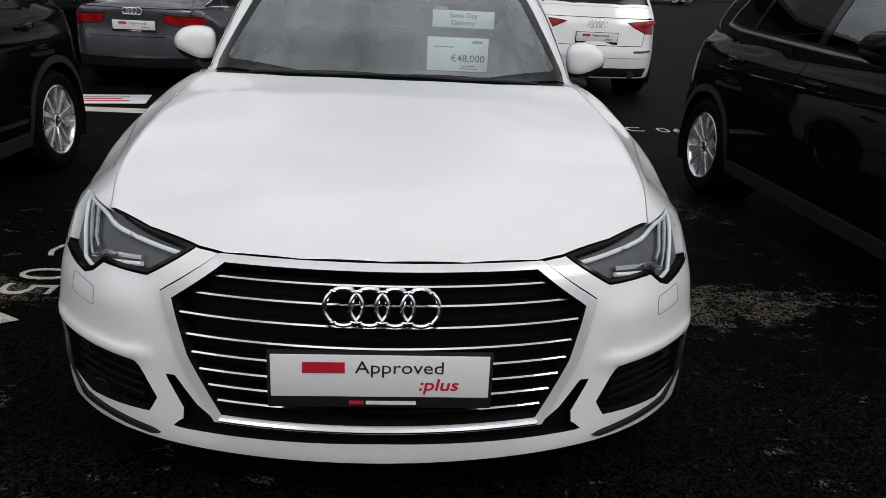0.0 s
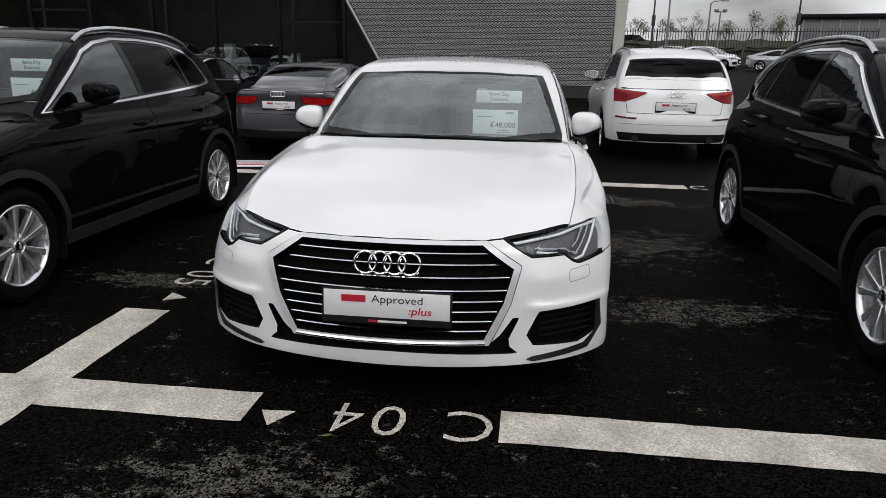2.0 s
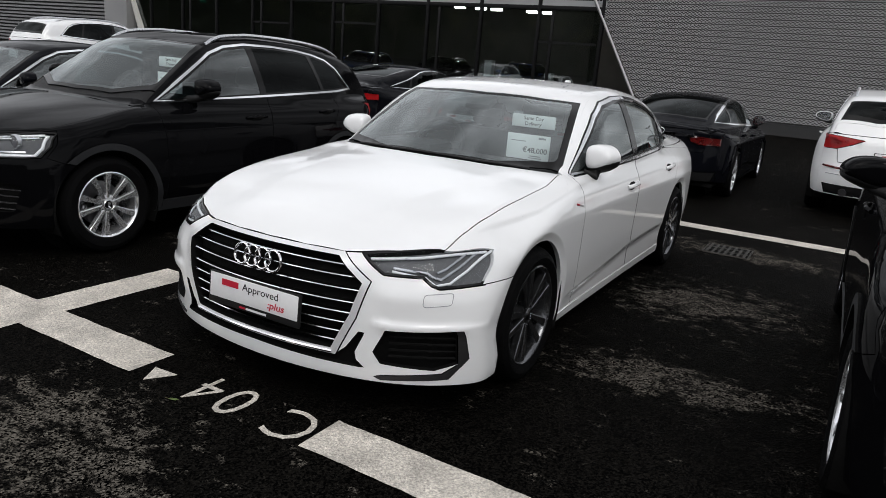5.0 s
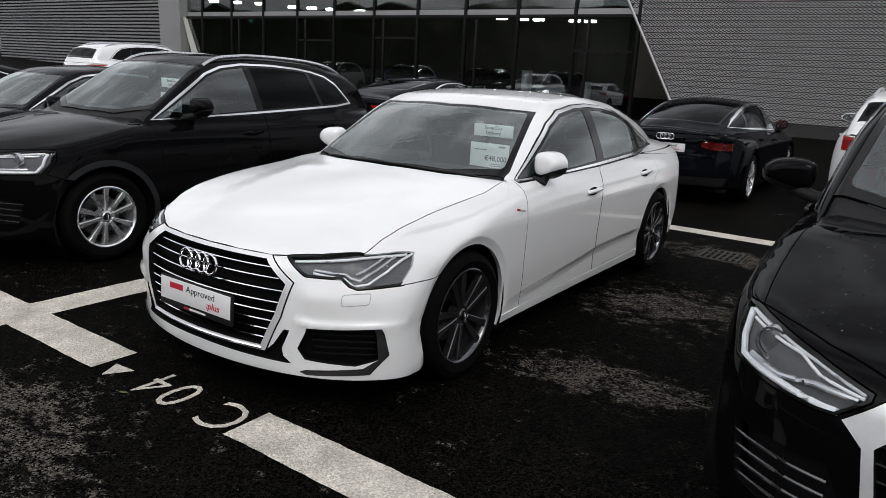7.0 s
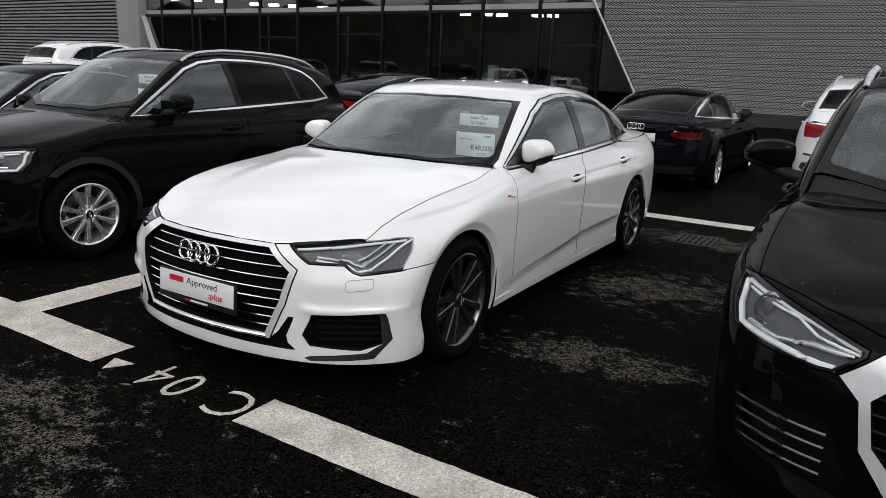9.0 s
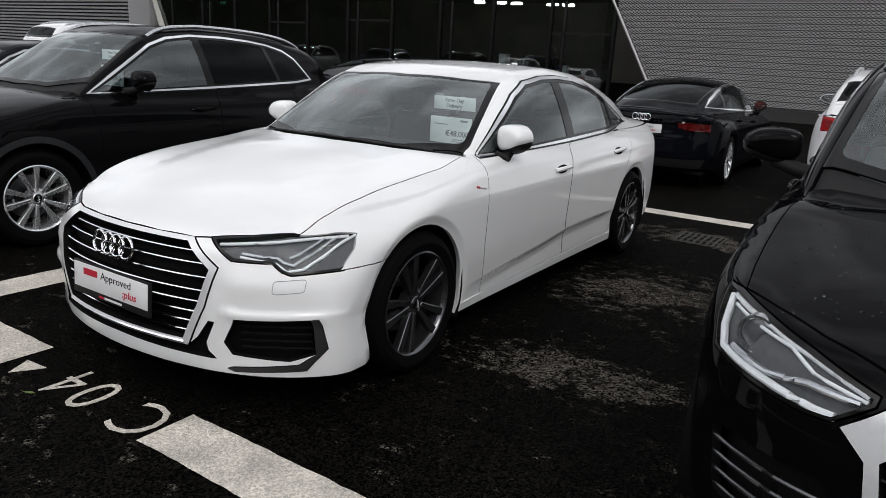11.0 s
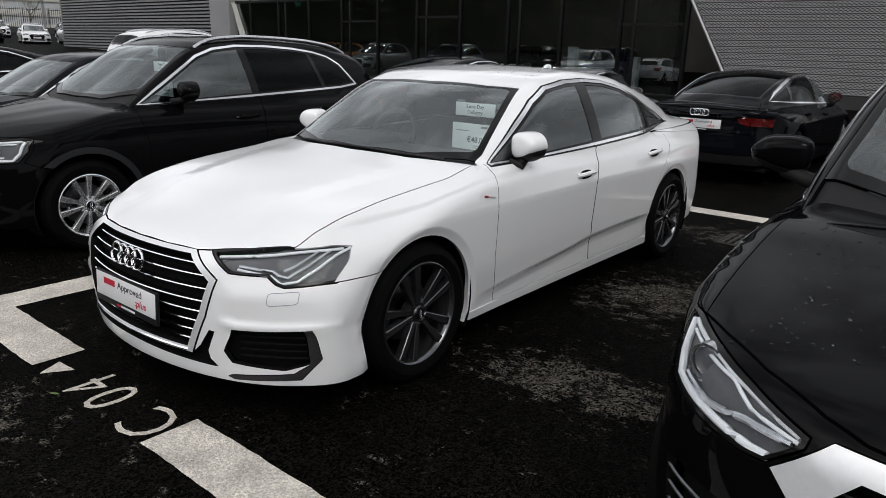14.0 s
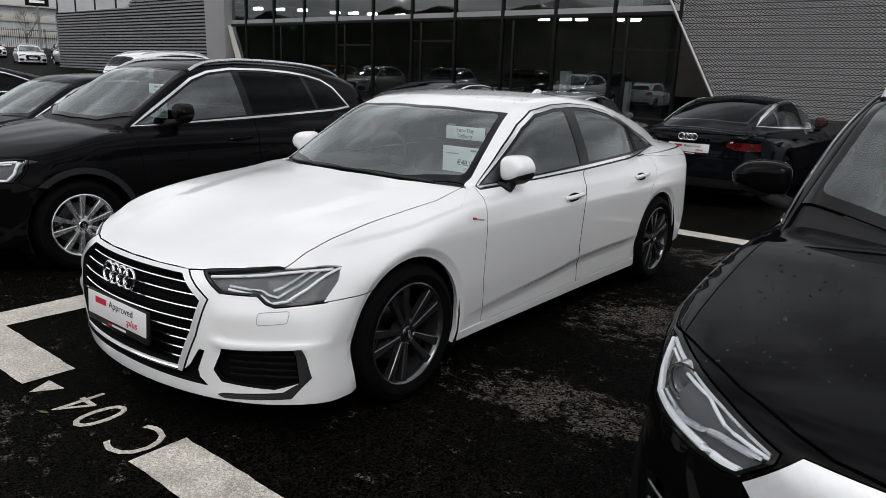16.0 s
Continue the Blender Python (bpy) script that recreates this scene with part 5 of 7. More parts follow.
def headlamp(form, s, nose, root, sign):
    """A headlamp: a dark tub, a light guide and clear cover."""
    bowl = half_skin(nose, "lamp", "headlamp", GLOSS_BLACK, root, sign, off=0.0, gap=0.002, rim=0.05)
    tagged(bowl, "clear headlamp with pale light guides")
    half_skin(nose, "lamp_in", "lamp_tub", s.get("tub", DARK_ALLOY), bowl, sign, off=-0.024, gap=-0.004, rim=0)
    half_skin(nose, "lamp_in", "lamp_cover", LAMP_GLASS, bowl, sign, off=0.001, gap=0, rim=0)
    for pts, r, mat in s.get("guides", ()):
        p = form.onto("front", dense(pts, 0.03, False))
        p = p - form.normal(p) * 0.013
        part("light_guide", tube([tuple(q * (sign, 1, 1)) for q in p], r, 8), mat, bowl)


    if "projector" in s:
        x, z, r = s["projector"]
        p = form.onto("front", [(x, z)])[0]
        n = form.normal(p[None])[0]
        q = Vector((n[0] * 0.4, -1, 0)).to_track_quat("X", "Z").to_matrix().to_4x4()
        eye = lathe([(0, 0.008), (r * 0.5, 0.006), (r * 0.8, 0.0), (r * 0.86, -0.02)], 24)
        at = Matrix.Translation(Vector(p * (sign, 1, 1)) + Vector((0, 0.04, 0))) @ Matrix.Diagonal((sign, 1, 1, 1)) @ q
        bmesh.ops.transform(eye, matrix=at, verts=eye.verts[:])
        part("projector_lens", eye, LENS, bowl)
        ring = lathe([(r * 0.86, 0.0), (r * 0.88, 0.012), (r * 1.02, 0.012), (r * 1.06, -0.02)], 24)
        bmesh.ops.transform(ring, matrix=at, verts=ring.verts[:])
        part("projector_ring", ring, REFLECTOR, bowl)


def mirrors(form, s, paint, root):
    """Door mirrors: a shield-shaped painted cap, a black underside and foot, and the glass."""
    cx, cy, cz, wide, high = s.get("mirror", (0.905, 1.81, 1.04, 0.2, 0.16))
    shield = rounded([(-0.93, -0.5), (-0.98, 0.1), (-0.93, 0.72), (-0.6, 0.97), (0.05, 1.0), (0.55, 0.86), (0.9, 0.46), (1.0, 0.02), (0.85, -0.34), (0.3, -0.74), (-0.25, -0.97), (-0.75, -0.9)], 2)
    foot_x = float(form.onto("side", [(cy - 0.06, cz - high * 0.62)])[0][0])

    def shell(sign, profile, lift=0.0, size=1.0, floor=-2.0):
        bm = bmesh.new()
        rings = [[bm.verts.new((sign * wide / 2 * size * (u * k - 0.25 * (1 - k)), yy, lift + high / 2 * size * (max(v, floor) * k + 0.1 * (1 - k)))) for u, v in shield] for yy, k in profile]
        n = len(shield)
        for a, b in zip(rings, rings[1:]):
            for i in range(n):
                j = (i + 1) % n
                bm.faces.new((a[i], a[j], b[j], b[i]))
        bm.faces.new(rings[0])
        bm.faces.new(rings[-1])
        bmesh.ops.recalc_face_normals(bm, faces=bm.faces[:])
        return bm
    for sign in (1, -1):
        at = Matrix.Translation((sign * cx, cy, cz)) @ Matrix.Rotation(-0.22 * sign, 4, "Z")
        cap = shell(sign, [(-0.066, 0.25), (-0.064, 0.55), (-0.056, 0.78), (-0.042, 0.91), (-0.02, 0.975), (0.01, 1.0), (0.055, 0.99), (0.058, 0.95)])
        bmesh.ops.transform(cap, matrix=at, verts=cap.verts[:])
        c = part("mirror", cap, s.get("mirror_mat", paint), root, "door mirror with a painted cap")
        under = shell(sign, [(-0.056, 0.5), (-0.044, 0.78), (-0.018, 0.93), (0.02, 0.99), (0.05, 0.99)], lift=-0.018, size=0.985)
        bmesh.ops.transform(under, matrix=at, verts=under.verts[:])
        part("mirror_underside", under, PLASTIC, c)
        base = tube([(sign * (foot_x - 0.03), cy - 0.05, cz - high * 0.66), (sign * (foot_x + 0.03), cy - 0.035, cz - high * 0.62), (sign * (cx - 0.02), cy, cz - high * 0.42)], [0.034, 0.03, 0.03], 10)
        part("mirror_base", base, PLASTIC, c)
        face = shell(sign, [(0.0585, 0.9), (0.0595, 0.9)])
        bmesh.ops.transform(face, matrix=at, verts=face.verts[:])
        part("mirror_glass", face, CHROME, c)


def cabin(form, s, root):
    """Seats, dashboard and steering wheel, dark behind the glass."""
    b, y0, y1 = s["belt"], s["screen_low"][0][1], s["back_low"][0][1]
    dash = block((-0.66, y0 + 0.12, b - 0.32), (0.66, y0 + 0.62, b - 0.03), 0.05)
    box(dash, (-0.62, y0 + 0.3, b - 0.05), (-0.18, y0 + 0.6, b + 0.02), bevel=0.03)
    part("dashboard", dash, TRIM, root)
    hub = Matrix.Translation((-0.37, y0 + 0.72, b - 0.02)) @ Matrix.Rotation(radians(68), 4, "X")
    rim = tube([(0.185 * math.cos(t), 0.185 * math.sin(t), 0) for t in np.arange(30) * math.pi / 15], 0.016, 8, True)
    box(rim, (-0.17, -0.03, -0.015), (0.17, 0.03, 0.01), bevel=0.008)
    bmesh.ops.transform(rim, matrix=hub, verts=rim.verts[:])
    part("steering_wheel", rim, TRIM, root)
    for x in (-0.37, 0.37):
        for y, h in ((y0 + 1.25, 0), (y0 + 2.15, -0.02)):
            seat = block((x - 0.25, y - 0.5, b - 0.55), (x + 0.25, y + 0.05, b - 0.40), 0.05)
            box(seat, (x - 0.25, -0.07, 0), (x + 0.25, 0.07, 0.6), Matrix.Translation((0, y, b - 0.5)) @ Matrix.Rotation(-0.3, 4, "X"), 0.06)
            box(seat, (x - 0.13, -0.05, 0.62), (x + 0.13, 0.05, 0.80), Matrix.Translation((0, y, b - 0.5 + h)) @ Matrix.Rotation(-0.3, 4, "X"), 0.045)
            part("seat", seat, LEATHER, root)
    eye = form.onto("top", [(0, s["screen_top"][0][1] - 0.09)])[0]
    sensor = block((-0.09, -0.06, -0.06), (0.09, 0.09, -0.008), 0.02, Matrix.Translation(eye) @ Matrix.Rotation(0.45, 4, "X"))
    box(sensor, (-0.12, 0.1, -0.13), (0.12, 0.13, -0.06), Matrix.Translation(eye), 0.02)
    part("inside_mirror", sensor, TRIM, root)
    part("cabin_floor", block((-0.7, y0 - 0.1, 0.26), (0.7, y1 - 0.1, 0.3)), TRIM, root)

# ---- the ground and its paint ----
def lie(x, y):
    """The ground's height: level round the bays, then a gentle rise outwards."""
    return 0.028 * max(0.0, math.hypot(x - 1, y + 2) - 13)


DRIED = [(1.45, 2.95, 0.75, 0.62, 20), (1.55, 1.38, 0.95, 0.27, 5), (-0.25, -0.75, 0.75, 0.42, -10), (1.4, 4.85, 1.0, 0.4, -10), (-1.9, 1.42, 0.55, 0.2, 0), (-1.1, -1.5, 0.6, 0.3, 20)]


def asphalt(name):
    """Damp asphalt: black stones in binder, with pale dried patches broken into shreds."""
    m = bpy.data.materials.new(name)
    m.use_nodes = True
    n, l = m.node_tree.nodes, m.node_tree.links
    b = n["Principled BSDF"]
    co = n.new("ShaderNodeTexCoord")

    def tex(scale, detail, rough=0.5, stretch=None):
        t = n.new("ShaderNodeTexNoise")
        t.inputs["Scale"].default_value, t.inputs["Detail"].default_value, t.inputs["Roughness"].default_value = scale, detail, rough
        if stretch:
            mp = n.new("ShaderNodeMapping")
            mp.inputs["Scale"].default_value = stretch
            l.new(co.outputs["Object"], mp.inputs["Vector"])
            l.new(mp.outputs["Vector"], t.inputs["Vector"])
        else:
            l.new(co.outputs["Object"], t.inputs["Vector"])
        return t.outputs["Fac"]

    def span(v, a, c, lo=0.0, hi=1.0):
        r = n.new("ShaderNodeMapRange")
        for k, q in (("From Min", a), ("From Max", c), ("To Min", lo), ("To Max", hi)):
            r.inputs[k].default_value = q
        l.new(v, r.inputs["Value"])
        return r.outputs["Result"]

    def op(kind, a, c):
        t = n.new("ShaderNodeMath")
        t.operation = kind
        for i, q in enumerate((a, c)):
            if isinstance(q, float):
                t.inputs[i].default_value = q
            else:
                l.new(q, t.inputs[i])
        return t.outputs[0]
    stone = n.new("ShaderNodeTexVoronoi")
    stone.inputs["Scale"].default_value = 130
    l.new(co.outputs["Object"], stone.inputs["Vector"])
    chip = span(stone.outputs["Color"], 0.3, 0.95, 0.0, 3.0)
    dried = None
    for x, y, rx, ry, turn in DRIED:
        mp = n.new("ShaderNodeMapping")
        mp.vector_type = "TEXTURE"
        mp.inputs["Location"].default_value, mp.inputs["Rotation"].default_value, mp.inputs["Scale"].default_value = (x, y, 0), (0, 0, radians(turn)), (rx, ry, 1)
        far = n.new("ShaderNodeVectorMath")
        far.operation = "LENGTH"
        l.new(co.outputs["Object"], mp.inputs["Vector"])
        l.new(mp.outputs["Vector"], far.inputs[0])
        near = span(far.outputs["Value"], 0.35, 1.25, 1.0, 0.0)
        dried = near if dried is None else op("MAXIMUM", dried, near)
    ragged = op("ADD", op("ADD", tex(9.0, 9, 0.84, (0.75, 1.2, 1)), op("MULTIPLY", dried, 0.15)), op("MULTIPLY", tex(2.6, 4, 0.6), 0.30))
    patch = span(ragged, 0.742, 0.79)
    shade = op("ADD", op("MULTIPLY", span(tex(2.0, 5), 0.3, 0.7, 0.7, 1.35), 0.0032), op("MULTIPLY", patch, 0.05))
    shade = op("MULTIPLY", shade, chip)
    col = n.new("ShaderNodeCombineColor")
    l.new(shade, col.inputs[0])
    l.new(op("MULTIPLY", shade, 0.91), col.inputs[1])
    l.new(op("MULTIPLY", shade, 0.78), col.inputs[2])
    l.new(col.outputs["Color"], b.inputs["Base Color"])
    l.new(span(patch, 0, 1, 0.62, 0.9), b.inputs["Roughness"])
    b.inputs["Specular IOR Level"].default_value = 0.015
    u = n.new("ShaderNodeBump")
    u.inputs["Strength"].default_value, u.inputs["Distance"].default_value = 0.7, 0.006
    l.new(stone.outputs["Distance"], u.inputs["Height"])
    l.new(u.outputs["Normal"], b.inputs["Normal"])
    return m


ASPHALT = asphalt("damp_asphalt")
LINE_PAINT = material("worn_white_road_paint", (0.505, 0.47, 0.42), 0.8, grain=0.4, grain_scale=110, stain=0.24, stain_scale=5, bump=0.6, bump_scale=140)
rings, verts, faces = (12.9, 13.3, 40, 150, 1500), [(1, -2, 0)], []
for r in rings:
    verts += [(1 + r * math.cos(t), -2 + r * math.sin(t), 0.028 * max(0, r - 13)) for t in np.arange(96) * math.pi / 48]
for k in range(96):
    faces.append((0, 1 + k, 1 + (k + 1) % 96))
    for q in range(len(rings) - 1):
        o, p = 1 + q * 96, 1 + (q + 1) * 96
        faces.append((o + k, p + k, p + (k + 1) % 96, o + (k + 1) % 96))
me = bpy.data.meshes.new("ground")
me.from_pydata(verts, [], faces)
tagged(meshed("ground", me, ASPHALT), "dark damp asphalt of a car park with grey dried patches", "ground", kind="structure")


def stripe(x0, y0, x1, y1, z=0.004):
    """A painted line with slightly ragged edges."""
    bm = bmesh.new()
    rng = random.Random(int((x0 + 50) * 1000 + y0 * 100))
    along_x = (x1 - x0) > (y1 - y0)
    n = int(max(x1 - x0, y1 - y0) / 0.06)
    rows = []
    for i in range(n + 1):
        t = i / n
        j0, j1 = rng.uniform(-0.004, 0.004), rng.uniform(-0.004, 0.004)
        a, c = ((x0 + (x1 - x0) * t, y0 + j0), (x0 + (x1 - x0) * t, y1 + j1)) if along_x else ((x0 + j0, y0 + (y1 - y0) * t), (x1 + j1, y0 + (y1 - y0) * t))
        rows.append((bm.verts.new((*a, z)), bm.verts.new((*c, z))))
    for (a, c), (d, e) in zip(rows, rows[1:]):
        bm.faces.new((a, d, e, c))
    bmesh.ops.recalc_face_normals(bm, faces=bm.faces[:])
    if bm.faces[0].normal.z < 0:
        bmesh.ops.reverse_faces(bm, faces=bm.faces[:])
    tagged(part("road_marking", bm, LINE_PAINT, smooth=False), "worn white painted bay line on the asphalt", "road marking", "bay lines", "structure")


stripe(-12.0, -0.25, -1.72, 0.0)
stripe(-1.45, -0.25, -0.55, 0.0)
stripe(0.48, -0.25, 9.0, 0.0)
stripe(-1.72, -4.5, -1.45, 0.89)
stripe(-1.72, 2.2, -1.45, 5.7)
stripe(0.28, 5.72, 2.42, 5.98)
stripe(3.45, 5.72, 9.0, 5.98)
stripe(-12.0, 5.72, -0.75, 5.98)
stripe(-14.0, 12.35, 1.75, 12.53)


def bay_mark(m, text):
    """Painted bay letters with a small arrow head, read from the head of the bay."""
    for word, x in zip(text, (-0.36, -0.035, 0.14)):
        ob = lettering("painted_letter", word, 0.345, m @ Matrix.Translation((x, 0, 0.003)), LINE_PAINT, wide=0.92 if word != "4" else 0.8, depth=0.001, bold=-0.003)
        tagged(ob, "white painted bay letter on the asphalt", "road marking", "bay letters", "structure")
    tri = prism([(0.36, 0.0), (0.50, 0.01), (0.435, 0.125)], 0.003, m @ Matrix.Translation((0, 0, 0.001)))
    tagged(part("painted_arrow", tri, LINE_PAINT, smooth=False), "small white painted triangle on the asphalt", "road marking", "bay letters", "structure")


bay_mark(pose(0, -0.135, 0, 0, 0, 180), "C04")
bay_mark(pose(-1.59, 1.55, 0, 0, 0, -90), "C05")
bay_mark(pose(2.92, 5.85, 0, 0, 0, 0), "C06")

# ---- drain ----
GRATE = material("cast_iron", (0.05, 0.047, 0.042), 0.6, metal=0.7, grain=0.3, grain_scale=90, stain=0.3, stain_scale=12)
drain = thing("drain_cover", "rusty cast-iron drain grating sunk in the asphalt", "drain", pose(1.28, 4.83, 0))
part("frame", tube([(-0.2, -0.21, 0.004), (0.2, -0.21, 0.004), (0.2, 0.21, 0.004), (-0.2, 0.21, 0.004)], 0.012, 4, True), GRATE, drain)
# no hole is cut: a thin black sheet gives the darkness below the bars
part("pit", block((-0.19, -0.2, 0.0006), (0.19, 0.2, 0.002)), DEEP, drain)
for i in range(7):
    part("bar", block((-0.165 + i * 0.055 - 0.012, -0.2, 0.003), (-0.165 + i * 0.055 + 0.012, 0.2, 0.012)), GRATE, drain)
for y in (-0.07, 0.07):
    part("bar", block((-0.19, y - 0.012, 0.003), (0.19, y + 0.012, 0.011)), GRATE, drain)

# ---- the showroom ----
FACADE_Y = 28.0
CLAD = material("pale_grey_metal", (0.30, 0.30, 0.305), 0.45, metal=0.4, grain=0.06, stain=0.08, stain_scale=0.6)
CORRUGATED = material("grey_corrugated_metal", (0.13, 0.132, 0.135), 0.5, metal=0.3, stain=0.10, stain_scale=0.5)
LATTICE = material("grey_expanded_metal", (0.24, 0.24, 0.245), 0.45, metal=0.4, grain=0.06, stain=0.08, stain_scale=0.6)
BACKING = material("dark_backing", (0.02, 0.02, 0.021), 0.8, grain=0.1)
FRAME = material("black_window_frame", (0.006, 0.006, 0.0065), 0.5, spec=0.15, grain=0.1)
RENDERED = material("off_white_cladding", (0.50, 0.49, 0.46), 0.6, grain=0.05, stain=0.08, stain_scale=0.5)
SHOW_GLASS = glass("showroom_glass", (0.62, 0.65, 0.65), ior=1.8)
HALL = material("dark_hall_interior", (0.085, 0.082, 0.077), 0.6, stain=0.5, stain_scale=0.35)
HALL_FLOOR = material("hall_floor_tiles", (0.16, 0.16, 0.16), 0.25, stain=0.1, stain_scale=1)
STRIP = glow("ceiling_strip_light", (1.0, 0.98, 0.94), 28.0)


def slant_x(z):
    return -5.72 - 0.575 * z


SITE = Matrix.Translation((2, -2.2, 1.46)) @ Matrix.Scale(0.785, 4) @ Matrix.Translation((-2, 2.2, -1.46))
building = thing("showroom_building", "modern car showroom with black-framed glass and perforated metal cladding", "building", SITE @ pose(0, FACADE_Y, 0))
top = 9.0
# perforated wall: a dark backing and rows of folded tabs
part("wall", prism([(slant_x(0), 0.35), (3.35, 0.35), (3.35, top), (slant_x(top), top)], 0.3, Matrix.Translation((0, 0.35, 0)) @ Matrix.Rotation(math.pi / 2, 4, "X")), BACKING, building, "dark wall behind perforated metal")
part("plinth", block((slant_x(0), -0.1, -1), (3.35, 0.3, 0.42)), BACKING, building)
verts, faces = [], []
row = 0
z = 0.48
while z < 7.2:
    x = slant_x(z) + 0.06
    while x < 3.3:
        for k, lift in enumerate((0.0, 0.052, 0.104, 0.156)):
            a, c = (0.032, 0.0) if (k + row) % 2 else (0.0, 0.032)
            for x0, z0, x1, z1 in ((x, z + lift + a, x + 0.075, z + lift + c), (x + 0.075, z + lift + c, x + 0.15, z + lift + a)):
                o = len(verts)
                verts += [(x0, -0.02, z0), (x1, -0.02, z1), (x1, -0.012, z1 + 0.021), (x0, -0.012, z0 + 0.021)]
                faces.append((o, o + 1, o + 2, o + 3))
            if k < 3:
                xx = x + (0.0 if (k + row) % 2 else 0.075)
                o = len(verts)
                verts += [(xx - 0.02, -0.018, z + lift + 0.036), (xx + 0.02, -0.018, z + lift + 0.036), (xx + 0.02, -0.014, z + lift + 0.07), (xx - 0.02, -0.014, z + lift + 0.07)]
                faces.append((o, o + 1, o + 2, o + 3))
        x += 0.15
    row += 1
    z += 0.235
me = bpy.data.meshes.new("mesh_cladding")
me.from_pydata(verts, [], faces)
tagged(meshed("mesh_cladding", me, LATTICE, building, "perforated grey metal cladding", smooth=False), kind="stuff")
edge = tube([(slant_x(0), -0.05, 0.0), (slant_x(top), -0.05, top)], 0.06, 4)
part("cladding_edge", edge, CLAD, building)
# glass front
left = -39.0
posts = [-8.05 - 2.93 * i for i in range(11)]
for i, x in enumerate(posts):
    part("mullion", block((x - 0.07, -0.06, 0), (x + 0.07, 0.14, top), 0.01), FRAME, building)
    if i % 2:
        part("mullion", block((x + 0.6, -0.02, 0), (x + 0.72, 0.1, 4.3), 0.01), FRAME, building)
for z0, z1 in ((4.33, 4.5), (7.6, 7.8), (0, 0.12)):
    part("transom", block((left, -0.05, z0), (slant_x((z0 + z1) / 2) + 0.1, 0.12, z1), 0.01), FRAME, building)
edges = posts[::-1] + [slant_x(4.6)]
edges = [left] + edges
for a, c in zip(edges, edges[1:]):
    part("sill_panel", block((a + 0.1, 0.0, 4.5), (min(c - 0.1, slant_x(4.75)), 0.06, 4.74)), CLAD, building)
    part("pane", block((a + 0.07, 0.03, 0.12), (min(c - 0.07, slant_x(2) - 0.3 if c == edges[-1] else 99), 0.04, 4.33)), SHOW_GLASS, building, smooth=False)
    part("pane", block((a + 0.07, 0.03, 4.74), (min(c - 0.07, slant_x(7) if c == edges[-1] else 99), 0.04, 7.6)), SHOW_GLASS, building, smooth=False)
for x, z in ((-11, 2.9), (-22.7, 3.3), (-28.6, 3.1)):
    part("door_rail", block((x + 0.1, -0.02, z), (x + 2.8, 0.06, z + 0.1)), FRAME, building)
part("column", prism([(left - 2.4, 0), (left - 0.2, 0), (left - 0.2, top), (left - 2.6, top)], 0.9, Matrix.Translation((0, 0.5, 0)) @ Matrix.Rotation(math.pi / 2, 4, "X")), CLAD, building, "pale grey metal column")
part("fin", prism([(left - 0.2, 4.4), (left + 0.0, 4.4), (left + 2.1, 0), (left + 1.5, 0)], 0.2, Matrix.Translation((0, 0.0, 0)) @ Matrix.Rotation(math.pi / 2, 4, "X")), RENDERED, building)
part("column", prism([(3.4, 0), (3.75, 0), (4.1, top), (3.42, top)], 0.8, Matrix.Translation((0, 0.9, 0)) @ Matrix.Rotation(math.pi / 2, 4, "X")), RENDERED, building, "leaning off-white column")
for z0, z1, mt in ((0.3, 2.2, FRAME), (2.2, 2.9, RENDERED), (2.9, 4.1, FRAME), (4.1, 4.7, RENDERED), (4.7, 6.0, FRAME)):
    part("corner_band", block((3.36, 0.3, z0), (3.62, 0.7, z1)), mt, building)
# ribbed wall on the far side
ribs = bmesh.new()
prof = []
z = 0.0
while z < 8.2:
    prof += [(0.0, z), (0.03, z + 0.13), (0.16, z + 0.14), (0.16, z + 0.22)]
    z += 0.235
rows = []
for y, zz in prof:
    end = -66.0 if zz < 5.95 else -53.0 + 1.8 * (zz - 5.95) / 1.5
    rows.append((ribs.verts.new((end, y, zz)), ribs.verts.new((left - 2.4, y, zz))))
for (a, c), (d, e) in zip(rows, rows[1:]):
    ribs.faces.new((a, c, e, d))
part("ribbed_wall", ribs, CORRUGATED, building, "grey horizontally ribbed metal wall", smooth=False)
part("wall", block((-66, 0.12, 0), (left - 2.4, 0.4, 5.9)), BACKING, building)
# opaque panes, with the mirrored sky's brightness put into their base colour
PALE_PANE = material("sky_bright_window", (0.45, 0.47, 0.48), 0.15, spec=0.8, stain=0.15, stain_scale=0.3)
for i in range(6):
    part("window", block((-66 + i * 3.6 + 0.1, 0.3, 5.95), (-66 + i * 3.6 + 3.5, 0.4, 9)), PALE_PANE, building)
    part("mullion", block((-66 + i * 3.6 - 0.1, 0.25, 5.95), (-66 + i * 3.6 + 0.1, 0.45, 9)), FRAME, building)
